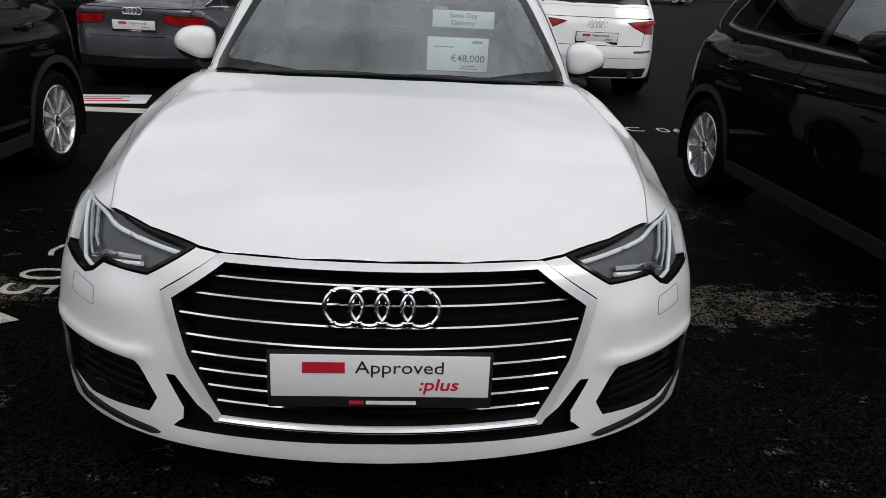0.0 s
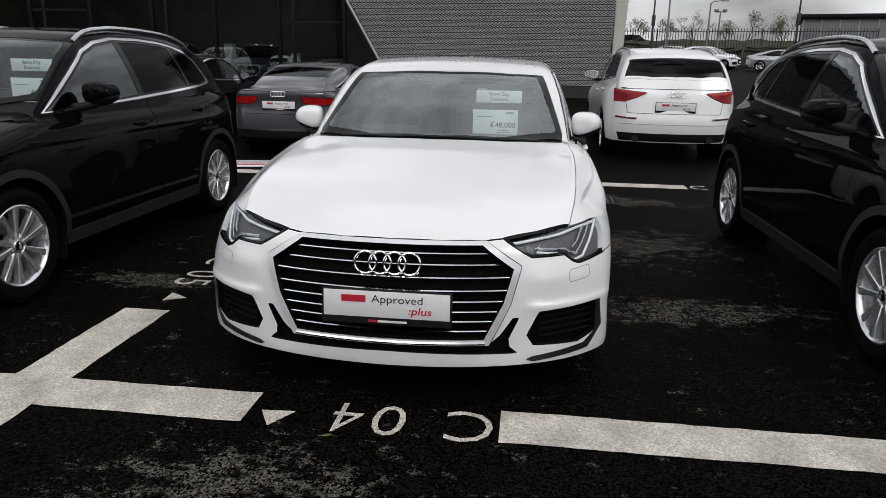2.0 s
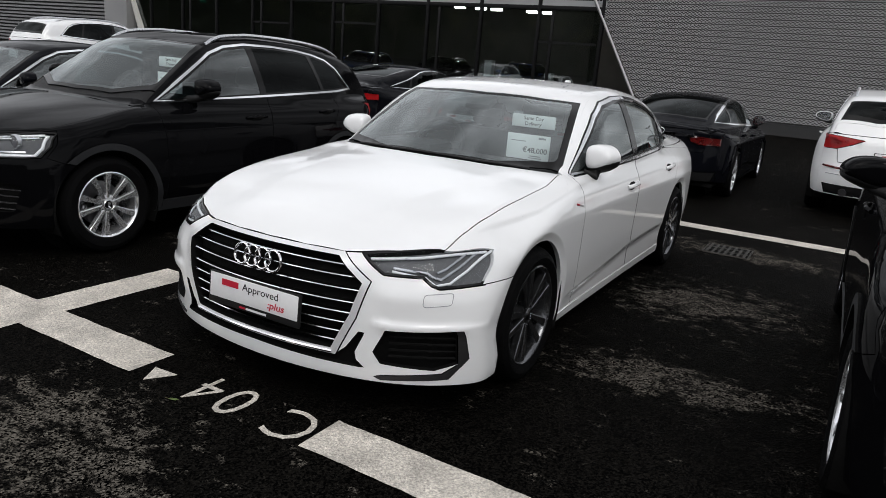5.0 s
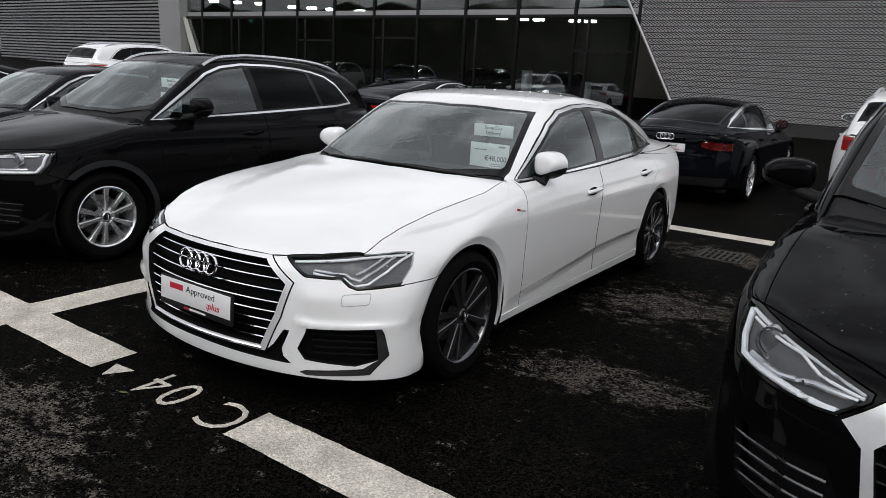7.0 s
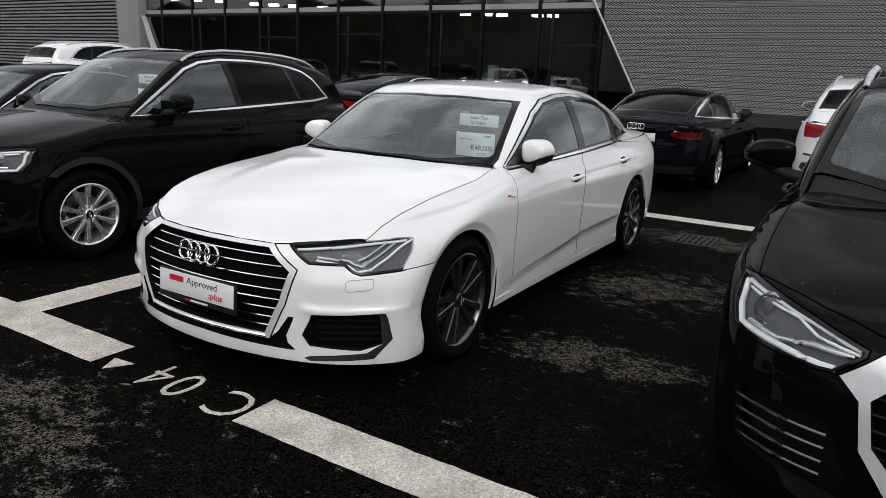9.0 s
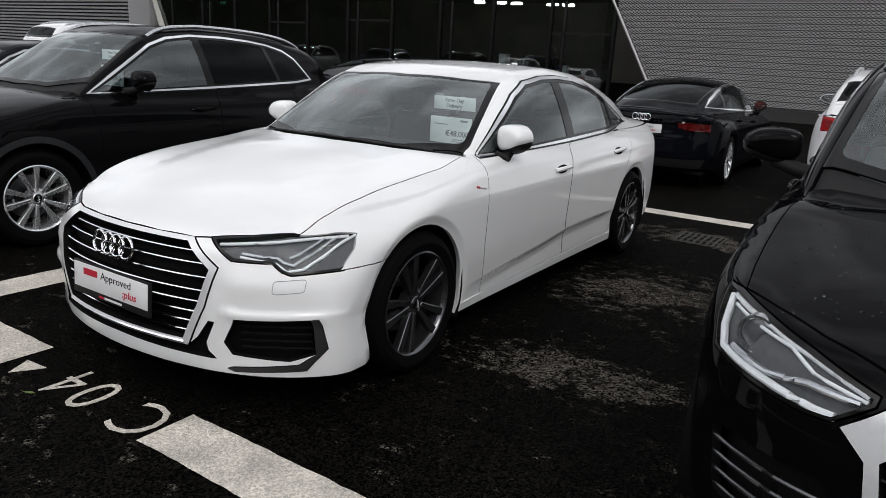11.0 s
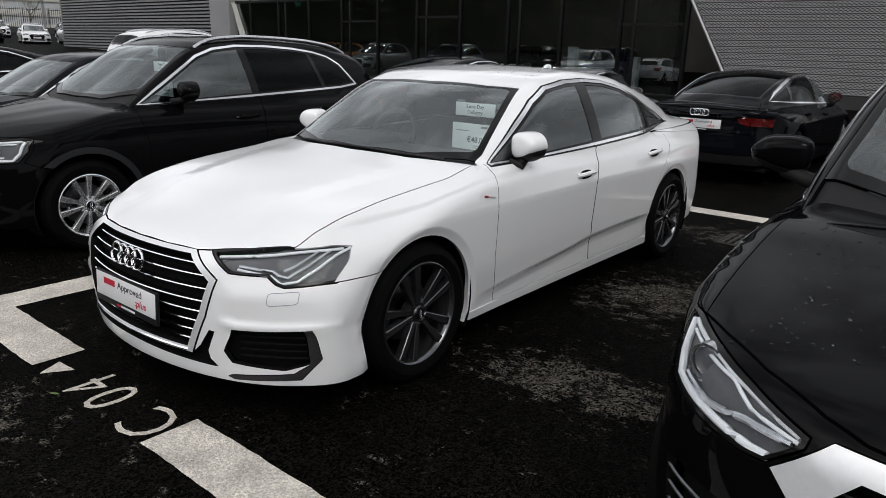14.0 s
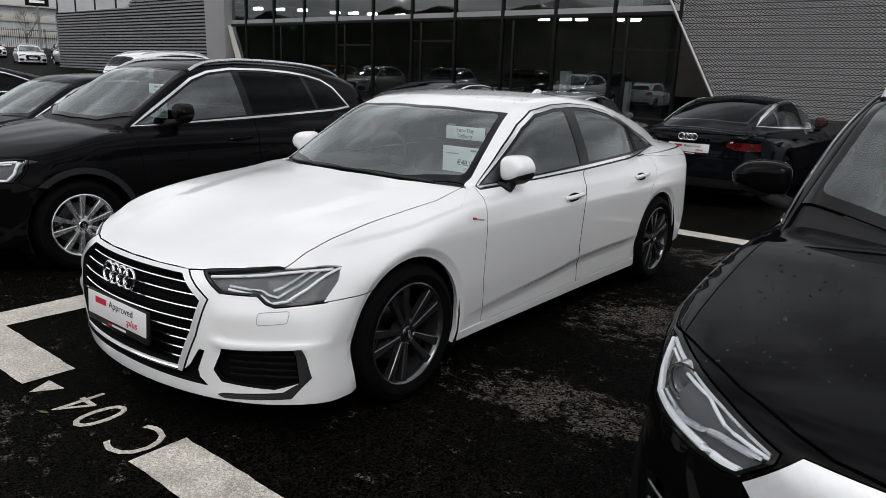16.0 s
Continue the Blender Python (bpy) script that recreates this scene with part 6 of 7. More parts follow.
# hall behind the glass
part("hall_floor", block((-66, 0.5, 0.0), (3.3, 24, 0.03)), HALL_FLOOR, building)
part("hall_back", block((-66, 23.8, 0), (3.3, 24, top)), HALL, building)
part("hall_ceiling", block((-66, 0.5, 6.5), (3.3, 24, 6.7)), HALL, building)
part("hall_side", block((3.0, 0.7, 0), (3.3, 24, top)), HALL, building)
part("hall_side", block((-66, 0.7, 0), (-65.7, 24, top)), HALL, building)
part("roof", block((-66, -0.05, top), (4.2, 24, top + 0.4)), CLAD, building)
for x, y in ((-30.85, 23.73), (-29.84, 24.44), (-28.77, 25.17), (-27.97, 26.86), (-27.16, 27.51), (-26.31, 28.16), (-25.16, 29.29), (-22.35, 30.97), (-18.4, 33.76), (-17.24, 34.12), (-16.4, 34.39), (-14.5, 34.99), (-13.68, 35.25)):
    strip = thing("ceiling_light", "lit white ceiling strip in the showroom", "ceiling light", pose(x, y, 4.9), "showroom ceiling lights")
    part("diffuser", block((-0.3, -0.1, -0.12), (0.3, 0.1, 0.0)), STRIP, strip)
    part("frame", block((-0.33, -0.12, 0.0), (0.33, 0.12, 0.05)), FRAME, strip)
    part("wire", block((-0.01, -0.01, 0.05), (0.01, 0.01, 0.5)), FRAME, strip)

# ---- small things in the hall and on the ground ----
def plinth(x, y, wide, high):
    root = thing("display_plinth", "white display plinth on the showroom floor", "plinth", pose(x, y, 0.36), "plinths in the showroom")
    part("body", block((-wide / 2, -wide / 2, 0.05), (wide / 2, wide / 2, high), 0.01), PLATE, root)
    part("kick_base", block((-wide / 2 + 0.02, -wide / 2 + 0.02, 0), (wide / 2 - 0.02, wide / 2 - 0.02, 0.05)), FRAME, root)
    part("top_plate", block((-wide / 2 - 0.01, -wide / 2 - 0.01, high), (wide / 2 + 0.01, wide / 2 + 0.01, high + 0.03), 0.005), CARD, root)


plinth(-10.4, 22.4, 0.3, 1.5)
plinth(-7.93, 22.4, 0.28, 1.2)
exit_sign = thing("exit_sign", "small green exit sign hanging inside the showroom", "sign", pose(-26.44, 22.6, 3.69))
part("panel", block((-0.2, -0.02, -0.1), (0.2, 0.02, 0.1), 0.005), material("green_sign", (0.03, 0.22, 0.14), 0.4, grain=0.05), exit_sign)
part("bracket", block((-0.015, -0.015, 0.1), (0.015, 0.015, 0.9)), FRAME, exit_sign)
leaf = thing("fallen_leaf", "small green leaf lying on the asphalt", "leaf", pose(-0.18, -0.30, 0.004, 0, 8, 40))
part("blade", prism([(0.022, 0), (0.008, 0.009), (-0.012, 0.008), (-0.022, 0), (-0.012, -0.008), (0.008, -0.009)], 0.001), material("green_leaf", (0.08, 0.12, 0.03), 0.6, grain=0.2), leaf)
part("stalk", tube([(-0.02, 0, 0.001), (-0.035, 0.004, 0.001)], 0.0012, 5), material("leaf_stalk", (0.12, 0.1, 0.04), 0.7, grain=0.2), leaf)

# ---- a board lying between the cars ----
board = thing("fallen_sign", "white plastic sign board with red print lying on the asphalt", "sign", pose(-3.25, 6.45, 0.006, 0, 0, 12))
part("sheet", block((-0.5, -0.3, 0), (0.5, 0.3, 0.008), 0.002), PLATE, board)
for y, w in ((0.12, 0.36), (0.0, 0.28), (-0.14, 0.4)):
    part("print_bar", block((-w, y - 0.03, 0.008), (w * 0.8, y + 0.03, 0.0095)), RED_INK if y < 0.1 else GREY_INK, board)

# ---- the cars ----
white_saloon = car("saloon_car", SALOON, WHITE, "white four-door saloon with a wide chrome-barred grille", pose(0, 0, 0), 0.035, privacy=False, alloy=DARK_ALLOY)
suv = car("suv", SUV, BLACK, "glossy black compact SUV with satin roof rails", pose(-3.2, 0, 0), 0.045, cladding=CLADDING)
dark_suv = copy_thing(suv, pose(3.16, -0.07, 0, 0, 0, 0.7))
white_suv = car("suv", SUV_WIDE, WHITE, "white SUV with red tail lamps parked nose to the showroom", pose(2.64, 12.6, 0, 0, 0, 180) @ Matrix.Diagonal((1.075, 1.045, 1.045, 1)), 0.05)
grey_saloon = car("saloon_car", SALOON, GREY, "dark grey saloon with red tail lamps and a boot spoiler", pose(-3.1, 11.9, 0, 0, 0, 180) @ Matrix.Scale(0.94, 4), 0.055, alloy=ALLOY)
fastback = car("fastback_car", FASTBACK, NIGHT, "near-black fastback with dark red tail lamps", pose(-0.2, 12.45, 0, 0, 0, 180), 0.05, alloy=ALLOY)


# ---- cards behind the windscreens ----
def price_card(at, price, size, badge):
    root = thing("price_card", "white price card and notice hanging behind a windscreen", "sign", Matrix.Translation(at), "price cards")
    part("hanger", block((-0.155, 0.004, -0.01), (0.155, 0.006, 0.29)), LAMP_GLASS, root)
    card = part("card", block((-0.15, 0, 0), (0.15, 0.003, 0.16), 0.001), CARD, root)
    face = Matrix.Rotation(math.pi / 2, 4, "X")
    lettering("lettering", price, size, Matrix.Translation((0.05, -0.0006, 0.06)) @ face, INK, card, wide=1.05, bold=0.0005)
    for x0, z0, x1, z1, mt in ((0.02, 0.022, 0.09, 0.028, GREY_INK), (0.01, 0.010, 0.1, 0.015, GREY_INK), (-0.12, 0.112, -0.02, 0.117, GREY_INK), (0.07, 0.135, 0.12, 0.147, GREY_INK)):
        part("print_bar", block((x0, -0.001, z0), (x1, 0.0, z1)), mt, card)
    note = part("notice", block((-0.13, 0, 0.205), (0.17, 0.003, 0.285), 0.001), CARD, root)
    lettering("lettering", "Same Day", 0.032, Matrix.Translation((0.02, -0.0006, 0.262)) @ face, INK, note, wide=1.05)
    lettering("lettering", "Delivery", 0.032, Matrix.Translation((0.02, -0.0006, 0.228)) @ face, INK, note, wide=1.05)
    if badge:
        part("badge_bar", block((-0.12, 0.002, 0.285), (-0.06, 0.004, 0.30)), GREY_INK, root)


price_card((0.31, 2.06, 0.94), "€48,000", 0.048, True)
price_card((-2.81, 1.80, 1.09), "€25,0", 0.048, False)


# ---- rear details of the white SUV ----
wide_form = Form(SUV_WIDE)
for sign in (1, -1):
    p = wide_form.onto("rear", dense([(0.5, 0.61), (0.62, 0.612), (0.76, 0.62)], 0.03, False))
    p = p + wide_form.normal(p) * 0.004
    part("reflector", tube([tuple(q * (sign, 1, 1)) for q in p], 0.014, 6), DARK_RED, white_suv, "dark red reflector strip")
    at = wide_form.onto("rear", [(0.5, 0.33)])[0]
    pipe = tube([(sign * 0.5, at[1] - 0.12, 0.32), (sign * 0.5, at[1] + 0.025, 0.32)], 0.045, 14)
    part("exhaust", pipe, BLADE, white_suv)
p = wide_form.onto("rear", dense([(-0.72, 0.53), (0.72, 0.53)], 0.05, False))
part("bumper_seam", tube([tuple(q) for q in p + wide_form.normal(p) * 0.0005], 0.004, 4), GREY_INK, white_suv)
p = wide_form.onto("top", [(x, 4.06) for x in np.linspace(-0.12, 0.3, 9)])
part("rear_wiper", tube([tuple(q) for q in p + wide_form.normal(p) * 0.02], 0.009, 6), PLASTIC, white_suv, "black rear wiper")

# ---- small parts of the white saloon ----
hero = Form(SALOON)
for sign, reach in ((1, 0.60), (-1, 0.05)):
    p = hero.onto("top", dense([(reach, 1.372 + 0.13 * abs(reach)), (reach - 0.32, 1.378 + 0.03 * abs(reach - 0.32)), (reach - 0.62, 1.376 + 0.13 * abs(reach - 0.62))], 0.05, False))
    p = p + hero.normal(p) * 0.001
    part("wiper", tube([tuple(q) for q in p], 0.008, 6), PLASTIC, white_saloon, "black wiper blade")
p = hero.onto("front", dense([(-0.40, 0.287), (0.40, 0.287)], 0.05, False))
part("grille_lip", tube([tuple(q + np.array((0, -0.006, 0))) for q in p], 0.008, 6), CHROME, white_saloon, "chrome strip below the grille")
fin_at = hero.onto("top", [(0, 3.32)])[0]
part("roof_aerial", prism([(-0.07, 0), (0.08, 0), (0.075, 0.05), (0.05, 0.055)], 0.03, Matrix.Translation((0.015, fin_at[1], fin_at[2] - 0.006)) @ Matrix.Rotation(math.pi / 2, 4, "Z") @ Matrix.Rotation(math.pi / 2, 4, "X")), WHITE, white_saloon, "white shark-fin aerial")
for sign in (1, -1):
    for y0, y1, mt in ((1.376, 1.402, RED_INK), (1.405, 1.465, BRIGHT_TRIM)):
        p = hero.onto("side", dense([(y0, 0.83 - 0.18 * (y0 - 1.376)), (y1, 0.83 - 0.18 * (y1 - 1.376))], 0.02, False))
        part("fender_badge", tube([tuple((q + np.array((0.001, 0, 0))) * (sign, 1, 1)) for q in p], 0.0055, 6), mt, white_saloon)


# ---- raindrops left on the bonnets ----
WATER = glass("rain_water", (0.5, 0.5, 0.52), ior=1.33)


def drops(form, root, count, seed, x1, y0, y1, label):
    rng = random.Random(seed)
    spots = [(rng.uniform(-x1, x1), rng.uniform(y0, y1)) for _ in range(count)]
    p = form.onto("top", spots)
    n = form.normal(p)
    verts, faces = [], []
    for q, w in zip(p, n):
        if w[2] < 0.75:
            continue
        r = rng.uniform(0.0022, 0.006)
        o = len(verts)
        t = np.cross(w, (1, 0, 0))
        t = t / np.linalg.norm(t)
        b = np.cross(w, t)
        for k, h in ((1.0, 0.0), (0.62, 0.4)):
            for a in np.arange(6) * math.pi / 3:
                verts.append(tuple(q + r * k * (t * math.cos(a) + b * math.sin(a)) + w * r * h))
        verts.append(tuple(q + w * r * 0.52))
        for i in range(6):
            j = (i + 1) % 6
            faces += [(o + i, o + j, o + 6 + j, o + 6 + i), (o + 6 + i, o + 6 + j, o + 12)]
    me = bpy.data.meshes.new("rain")
    me.from_pydata(verts, [], faces)
    tagged(meshed("rain", me, WATER, root, label), kind="stuff")


drops(Form(SUV), dark_suv, 420, 5, 0.7, 0.3, 1.15, "clear raindrops on black paint")
drops(hero, white_saloon, 500, 7, 0.58, 2.2, 3.4, "clear raindrops on white paint")

# ---- cars further off ----
def repaint(root, old, fresh):
    """Gives a copied car its own paint."""
    for o in root.children_recursive:
        if o.type == "MESH":
            for slot in o.material_slots:
                if slot.material == old:
                    slot.link = "OBJECT"
                    slot.material = fresh
    return root


def parked(model, paint, label, x, y, turn, scale=1.0):
    m = pose(x, y, lie(x, y), 0, 0, turn) @ Matrix.Scale(scale, 4)
    ob = copy_thing(model, m)
    ob.matrix_world = m
    return tagged(repaint(ob, SILVER, paint), label)


plain_saloon = car("saloon_car", SALOON, SILVER, "silver saloon parked across the far bays", pose(19.5, 47, lie(19.5, 47), 0, 0, 60), 0.09, rear=False)
plain_suv = car("suv", dict(SUV, mirror_mat=SILVER), SILVER, "silver SUV parked in a far row", pose(-72, 20, lie(-72, 20), 0, 0, 80), 0.09, rear=False)
BLACK_LABEL = "black saloon parked nose out beside a black SUV"
parked(plain_saloon, NIGHT, BLACK_LABEL, -5.95, 0.15, 0, 0.98)
parked(plain_saloon, NIGHT, "near-black saloon parked nose to the showroom", -5.75, 12.2, 180, 0.96)
parked(plain_suv, WHITE, "white SUV with roof rails parked nose to the showroom", -15.6, 12.2, 180, 1.05)
parked(plain_saloon, BLACK, "black saloon parked in a row of dark cars", -11.6, 0.3, 0)
parked(plain_suv, WHITE, "white estate parked in a row of dark cars", -14.6, 0.3, 0, 0.95)
parked(plain_saloon, GREY, "grey saloon parked in a row of dark cars", -18.5, 0.5, 0)
far_paints = [(BLUE, "blue"), (GREY, "grey"), (BLACK, "black"), (WHITE, "white"), (SILVER, "silver"), (NIGHT, "dark blue"), (WHITE, "white"), (GREY, "grey"), (SILVER, "silver")]
for i, (p, word) in enumerate(far_paints):
    model, kind = ((plain_suv, "SUV"), (plain_saloon, "saloon"))[i % 2]
    parked(model, p, f"{word} {kind} parked in the far row of the car park", -58 + i * 1.1, 13 + i * 2.7, 75 + 4 * (i % 3))
for i, (p, word) in enumerate(far_paints[3:8]):
    model, kind = ((plain_suv, "SUV"), (plain_saloon, "saloon"))[i % 2]
    parked(model, p, f"{word} {kind} parked in the farther row of the car park", -70 + i * 0.6, 24 + i * 3.0, 80)
parked(plain_suv, WHITE, "white SUV parked across the far bays", 15.2, 51, 60)
for i, p in enumerate((WHITE, BLACK, GREY, WHITE)):
    parked(plain_saloon if i % 2 else plain_suv, p, f"{('white', 'black', 'grey', 'white')[i]} car parked in the far row by the fence", 14.2 + i * 1.6, 60 + i * 2.2, 40)
for x, p, word in ((-10.5, BLUE, "dark blue"), (-14.5, NIGHT, "near-black"), (-19.0, BLUE, "blue"), (-24.0, SILVER, "silver"), (-27.5, ORANGE, "amber")):
    ob = parked(plain_suv, p, f"{word} SUV on show behind the showroom glass", x, 24.2, 8)
    ob.matrix_world = pose(x, 24.2, 0.36, 0, 0, 8)

for i, (p, word) in enumerate([(WHITE, "white"), (SILVER, "silver"), (WHITE, "white"), (BLUE, "blue"), (SILVER, "silver")]):
    model, kind = ((plain_suv, "SUV"), (plain_saloon, "saloon"))[i % 2]
    parked(model, p, f"{word} {kind} in the row mirrored in the showroom glass", -14.0 + i * 3.2, -9.0, 180)

# ---- the far edge: fence, lamp posts, trees, buildings ----
STEEL = material("galvanised_steel", (0.22, 0.22, 0.23), 0.5, metal=0.6, stain=0.15, stain_scale=2)
BARK = material("grey_bark", (0.09, 0.075, 0.06), 0.9, grain=0.3, grain_scale=25, stain=0.2, stain_scale=3)
BUDS = material("spring_leaves", (0.11, 0.12, 0.045), 0.7, grain=0.4, grain_scale=2, stain=0.3, stain_scale=0.4)
FENCE = material("dark_fence_paint", (0.02, 0.021, 0.022), 0.6, stain=0.2, stain_scale=1)


def fence(x0, y0, x1, y1, high):
    """A dark paling fence: posts, two rails, fine palings."""
    a, b = Vector((x0, y0, 0)), Vector((x1, y1, 0))
    n = int((b - a).length / 2.6)
    root = thing("fence", "dark steel paling fence along the edge of the car park", "fence", Matrix.Translation((x0, y0, lie((x0 + x1) / 2, (y0 + y1) / 2))))
    d = (b - a) / n
    turn = Matrix.Rotation(math.atan2(d.y, d.x), 4, "Z")
    post = block((-0.04, -0.04, -0.6), (0.04, 0.04, high))
    pm = bpy.data.meshes.new("post")
    post.to_mesh(pm)
    post.free()
    pm.materials.append(FENCE)
    for i in range(n + 1):
        o = new("post", pm)
        o.parent = root
        o.matrix_local = Matrix.Translation(d * i) @ turn
    length = (b - a).length
    for z in (0.3, high - 0.25):
        part("rail", block((0, -0.02, z), (length, 0.02, z + 0.06), 0, turn), FENCE, root)
    part("base_wall", block((0, -0.1, -0.8), (length, 0.1, 0.75), 0, turn), FENCE, root)
    k = int(length / 0.22)
    verts, faces = [], []
    for i in range(k):
        p = (b - a) * (i + 0.5) / k
        w = d.normalized() * 0.025
        o = len(verts)
        verts += [p - w, p + w, p + w + Vector((0, 0, high)), p - w + Vector((0, 0, high))]
        faces.append((o, o + 1, o + 2, o + 3))
    me = bpy.data.meshes.new("paling")
    me.from_pydata([tuple(v) for v in verts], [], faces)
    tagged(meshed("paling", me, FENCE, root, smooth=False), kind="stuff")


def lamp_post(x, y, top, head):
    root = thing("lamp_post", {"flood": "tall galvanised mast with floodlights", "arm": "street lamp with a curved arm", "camera": "dark mast with a camera on top"}[head], "lamp post", Matrix.Translation((x, y, lie(x, y))), "masts at the edge of the car park")
    h = top - lie(x, y)
    part("pole", tube([(0, 0, -0.3), (0, 0, h * 0.5), (0, 0, h)], [0.11, 0.085, 0.06], 8), STEEL if head != "camera" else FENCE, root)
    if head == "flood":
        part("crossbar", block((-0.45, -0.05, h - 0.05), (0.45, 0.05, h + 0.05)), STEEL, root)
        for s in (-0.35, 0.35):
            part("lamp", block((s - 0.18, -0.2, h + 0.02), (s + 0.18, 0.12, h + 0.22), 0.03), STEEL, root)
    elif head == "arm":
        part("arm", tube([(0, 0, h), (0.3, 0, h + 0.15), (0.9, 0, h + 0.2)], 0.045, 6), STEEL, root)
        part("lamp", block((0.8, -0.1, h + 0.14), (1.4, 0.1, h + 0.26), 0.03), STEEL, root)
    else:
        part("camera_head", block((-0.15, -0.15, h), (0.15, 0.15, h + 0.25), 0.05), FENCE, root)
        part("box", block((-0.14, -0.16, h * 0.55), (0.14, 0.1, h * 0.7), 0.02), FENCE, root)


def tree(seed, high, leafy):
    """A tree with a tapered trunk, forked limbs and a ragged crown of small leaves."""
    rng = random.Random(seed)
    wood, tips = bmesh.new(), []

    def limb(p, d, length, r, depth):
        pts, rr = [p], [r]
        for i in range(3):
            d = (d + Vector((rng.uniform(-0.2, 0.2), rng.uniform(-0.2, 0.2), rng.uniform(-0.05, 0.15)))).normalized()
            p = p + d * length / 3
            pts.append(p)
            rr.append(r * (1 - 0.2 * (i + 1)))
        merge(wood, tube(pts, rr, (8, 5, 4, 3, 3)[depth]))
        if depth >= 4:
            tips.append(p)
            return
        for _ in range(rng.choice((3, 4)) if depth < 2 else 3):
            side = Vector((rng.uniform(-1, 1), rng.uniform(-1, 1), rng.uniform(0.1, 0.9))).normalized()
            start = pts[rng.choice((2, 3, 3))]
            limb(start, (d * 0.55 + side).normalized(), length * rng.uniform(0.55, 0.75), r * 0.42, depth + 1)
    limb(Vector((0, 0, -0.3)), Vector((0, 0, 1)), high * 0.36, high * 0.022, 0)
    root = thing("tree", "tree with thin bare branches and sparse spring leaves", "tree", group="trees along the edge")
    part("trunk", wood, BARK, root)
    verts, faces = [], []
    for t in tips:
        for _ in range(leafy):
            c = t + Vector((rng.gauss(0, 0.03), rng.gauss(0, 0.03), rng.gauss(0, 0.025))) * high
            a, b = Vector((rng.gauss(0, 1), rng.gauss(0, 1), rng.gauss(0, 1))).normalized(), Vector((rng.gauss(0, 1), rng.gauss(0, 1), rng.gauss(0, 1))).normalized()
            s = high * rng.uniform(0.005, 0.011)
            o = len(verts)
            verts += [tuple(c + a * s), tuple(c + b * s), tuple(c - a * s), tuple(c - b * s)]
            faces.append((o, o + 1, o + 2, o + 3))
    me = bpy.data.meshes.new("crown")
    me.from_pydata(verts, [], faces)
    tagged(meshed("crown", me, BUDS, root, smooth=False), kind="stuff")
    return root


fence(5.6, 62.5, 27, 57.5, 3.0)
fence(-100, 20, -78, 58, 3.0)
for x, y, top_z, head in ((6.95, 61.0, 7.3, "camera"), (11.6, 60.4, 7.9, "flood"), (10.45, 60.8, 7.2, "camera"), (14.8, 60.0, 6.4, "arm"), (21.2, 58.2, 7.3, "camera"), (16.6, 64, 6.0, "flood"), (-79, 34, 9.2, "camera"), (-82, 27, 8.0, "camera")):
    lamp_post(x, y, top_z, head)
oak, ash, thorn = tree(3, 7.0, 9), tree(8, 7.5, 5), tree(15, 6.0, 14)
rng = random.Random(4)
spots = [(11.5, 88, 0, 0.9), (16.5, 92, 2, 0.95), (20, 90, 1, 0.85), (23.5, 88, 2, 0.9), (26.5, 92, 0, 1.0), (29, 86, 2, 0.9), (32, 95, 1, 0.9), (14, 99, 2, 1.0), (36, 92, 0, 0.9)]
spots += [(-92 - rng.uniform(0, 10), 18 + i * 5, i % 3, rng.uniform(0.8, 1.2)) for i in range(7)]
kinds = (oak, ash, thorn)
for i, (x, y, k, s) in enumerate(spots):
    ob = copy_thing(kinds[k], pose(x, y, lie(x, y), 0, 0, 57 * i) @ Matrix.Scale(s, 4))
    ob.scale = (s, s, s)
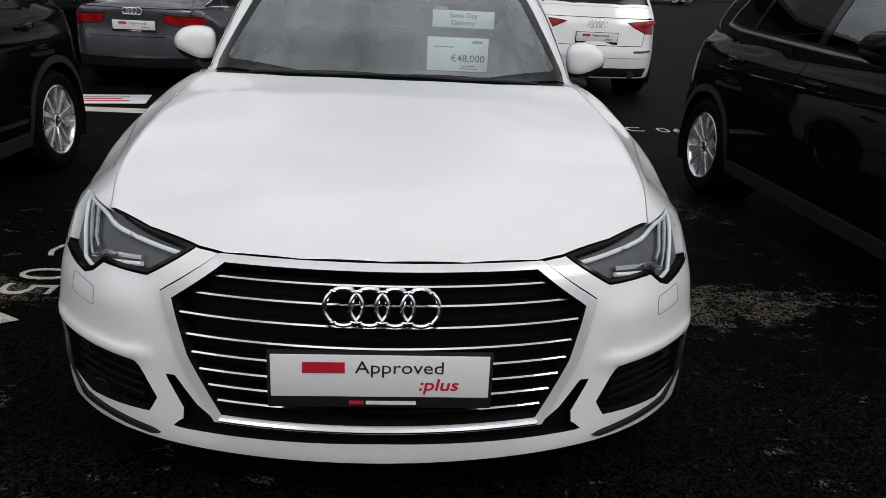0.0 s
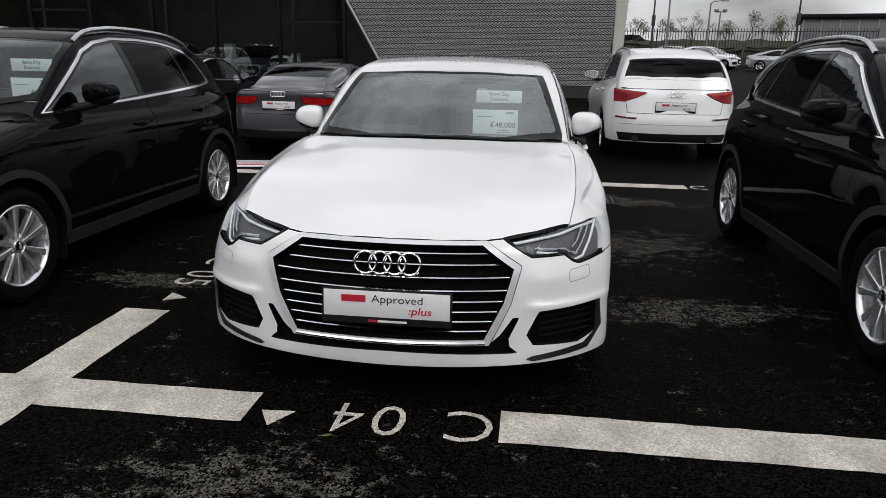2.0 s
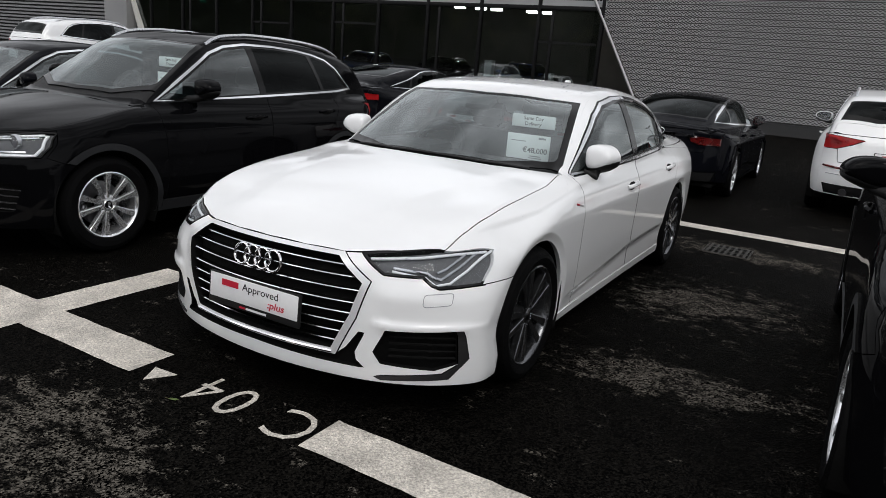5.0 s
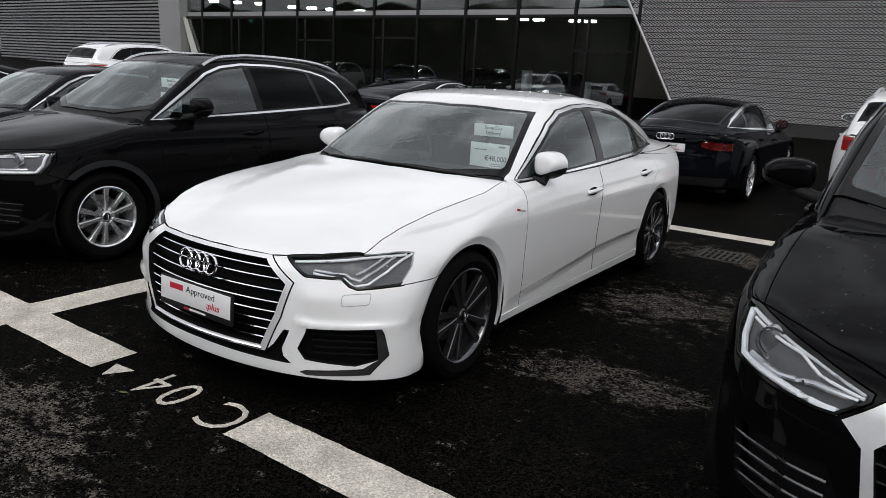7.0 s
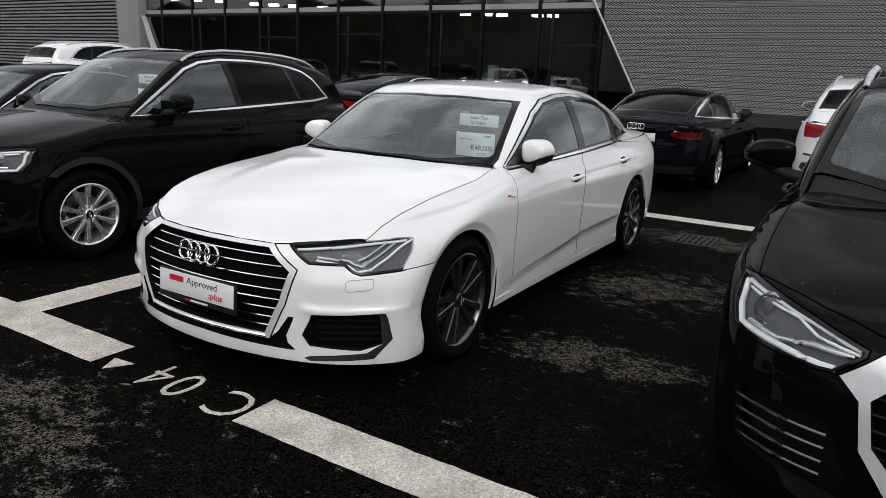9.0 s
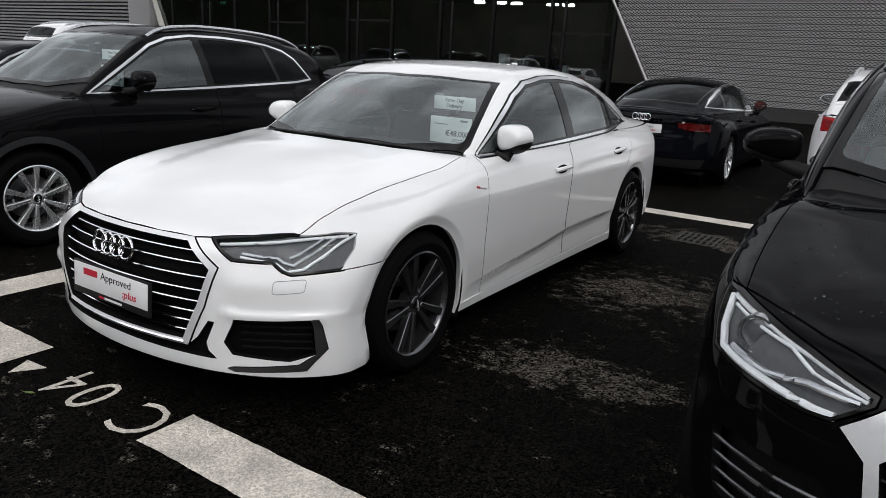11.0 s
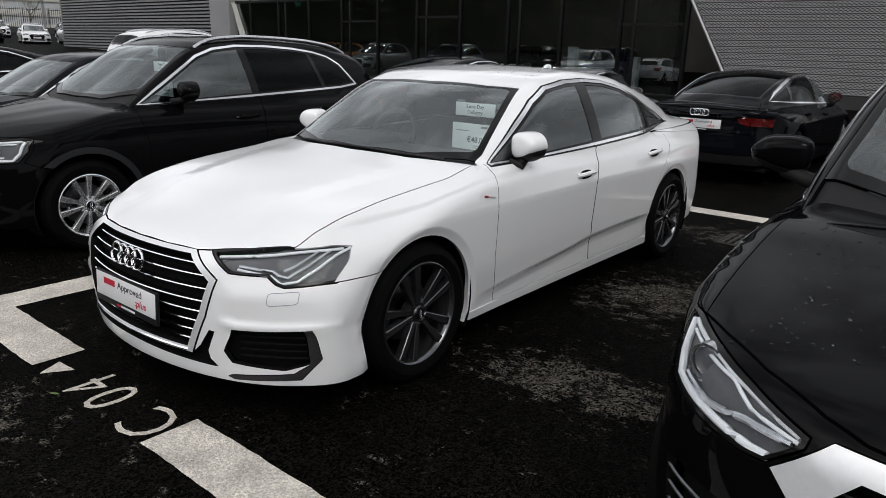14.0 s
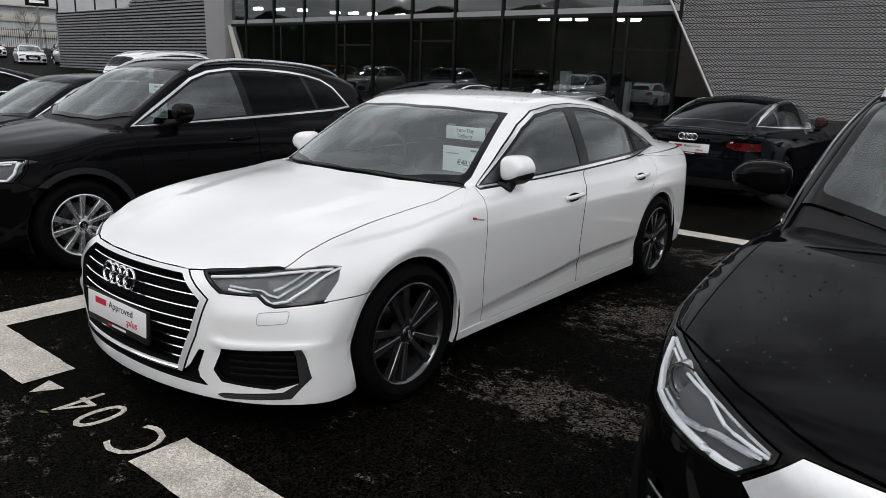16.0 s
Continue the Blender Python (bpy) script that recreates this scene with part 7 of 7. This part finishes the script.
# the belt of trees behind the viewer that the glass mirrors
for i in range(30):
    x, y, s = -95 + i * 5.2, -58 - rng.uniform(0, 10), rng.uniform(1.5, 2.0)
    ob = copy_thing(kinds[i % 3], pose(x, y, lie(x, y) - 1.2, 0, 0, 91 * i))
    ob.scale = (s, s, s)
for k, (x, y) in zip(kinds, ((9, 96), (-97, 55), (38, 99))):
    k.matrix_world = pose(x, y, lie(x, y))
HEDGE = material("dark_hedge", (0.035, 0.04, 0.022), 0.9, grain=0.4, grain_scale=3, stain=0.4, stain_scale=0.3, bump=0.8, bump_scale=4)
for lx0, ly0, lx1, ly1, hh in ((-230, -75, 110, -72, 13.0), (5, 112, 70, 99, 2.6), (-122, 0, -114, 75, 3.0)):
    bm = bmesh.new()
    bmesh.ops.create_grid(bm, x_segments=90, y_segments=10, size=0.5)
    mid, length = Vector(((lx0 + lx1) / 2, (ly0 + ly1) / 2, 0)), math.hypot(lx1 - lx0, ly1 - ly0)
    for v in bm.verts:
        u, w = v.co.x, v.co.y
        n1 = noise.noise(Vector((u * length * 0.12, w * 3, lx0))) + 0.6 * noise.noise(Vector((u * length * 0.5, w * 8, ly0)))
        v.co = (u * length, n1 * 1.2 + (1 - abs(w) * 2) * -1.0, (w + 0.5) * hh * (1 + 0.22 * n1))
    bmesh.ops.transform(bm, matrix=Matrix.Translation((mid.x, mid.y, lie(mid.x, mid.y) - 0.5)) @ Matrix.Rotation(math.atan2(ly1 - ly0, lx1 - lx0), 4, "Z"), verts=bm.verts[:])
    bmesh.ops.solidify(bm, geom=bm.faces[:], thickness=1.5)
    tagged(part("far_hedge", bm, HEDGE), "dark distant hedge of mixed bushes", "hedge", kind="stuff")

SHED = material("grey_sheet_metal", (0.16, 0.165, 0.17), 0.5, metal=0.3, stain=0.15, stain_scale=0.4)
shed = thing("industrial_building", "low grey sheet-metal industrial building", "building", pose(40, 84, lie(40, 84), 0, 0, -18))
part("wall", block((-9, 0, -1), (14, 14, 4.6), 0.05), SHED, shed)
part("roof", block((-9.6, -0.6, 4.6), (14.6, 14.6, 5.1), 0.1), FRAME, shed)
for i in range(12):
    part("rib", block((-9 + i * 1.9, -0.12, 0), (-8.86 + i * 1.9, 0, 4.6)), CLAD, shed)
office = thing("office_building", "white modern office building with dark window bands", "building", pose(-104, 44, lie(-104, 44), 0, 0, 68) @ Matrix.Scale(0.62, 4))
for i in range(3):
    part("storey", block((-12, 0, i * 3.2), (12, 9, i * 3.2 + 1.5), 0.05), RENDERED, office)
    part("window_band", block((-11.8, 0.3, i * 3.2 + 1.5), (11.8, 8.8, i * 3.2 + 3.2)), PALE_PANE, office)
    for k in range(9):
        part("mullion", block((-11.5 + k * 2.8, 0.2, i * 3.2 + 1.5), (-11.3 + k * 2.8, 0.32, i * 3.2 + 3.2)), RENDERED, office)
part("roof", block((-12.8, -0.8, 9.6), (12.8, 9.6, 10.1), 0.05), RENDERED, office)
sign = thing("pole_sign", "dark square sign with a pale emblem on a post", "sign", pose(-79.3, 31.6, lie(-79, 31), 0, 0, 68))
part("post", block((-0.12, -0.12, -0.3), (0.12, 0.12, 5.2)), STEEL, sign)
part("panel", block((-1.1, -0.15, 5.2), (1.1, 0.15, 7.2), 0.05), FRAME, sign)
part("emblem", tube([(0.45 * math.cos(t), -0.17, 6.45 + 0.33 * math.sin(t)) for t in np.arange(20) * math.pi / 10], 0.04, 6, True), CHROME, sign)
part("name_bar", block((-0.7, -0.17, 5.5), (0.7, -0.15, 5.75)), CHROME, sign)
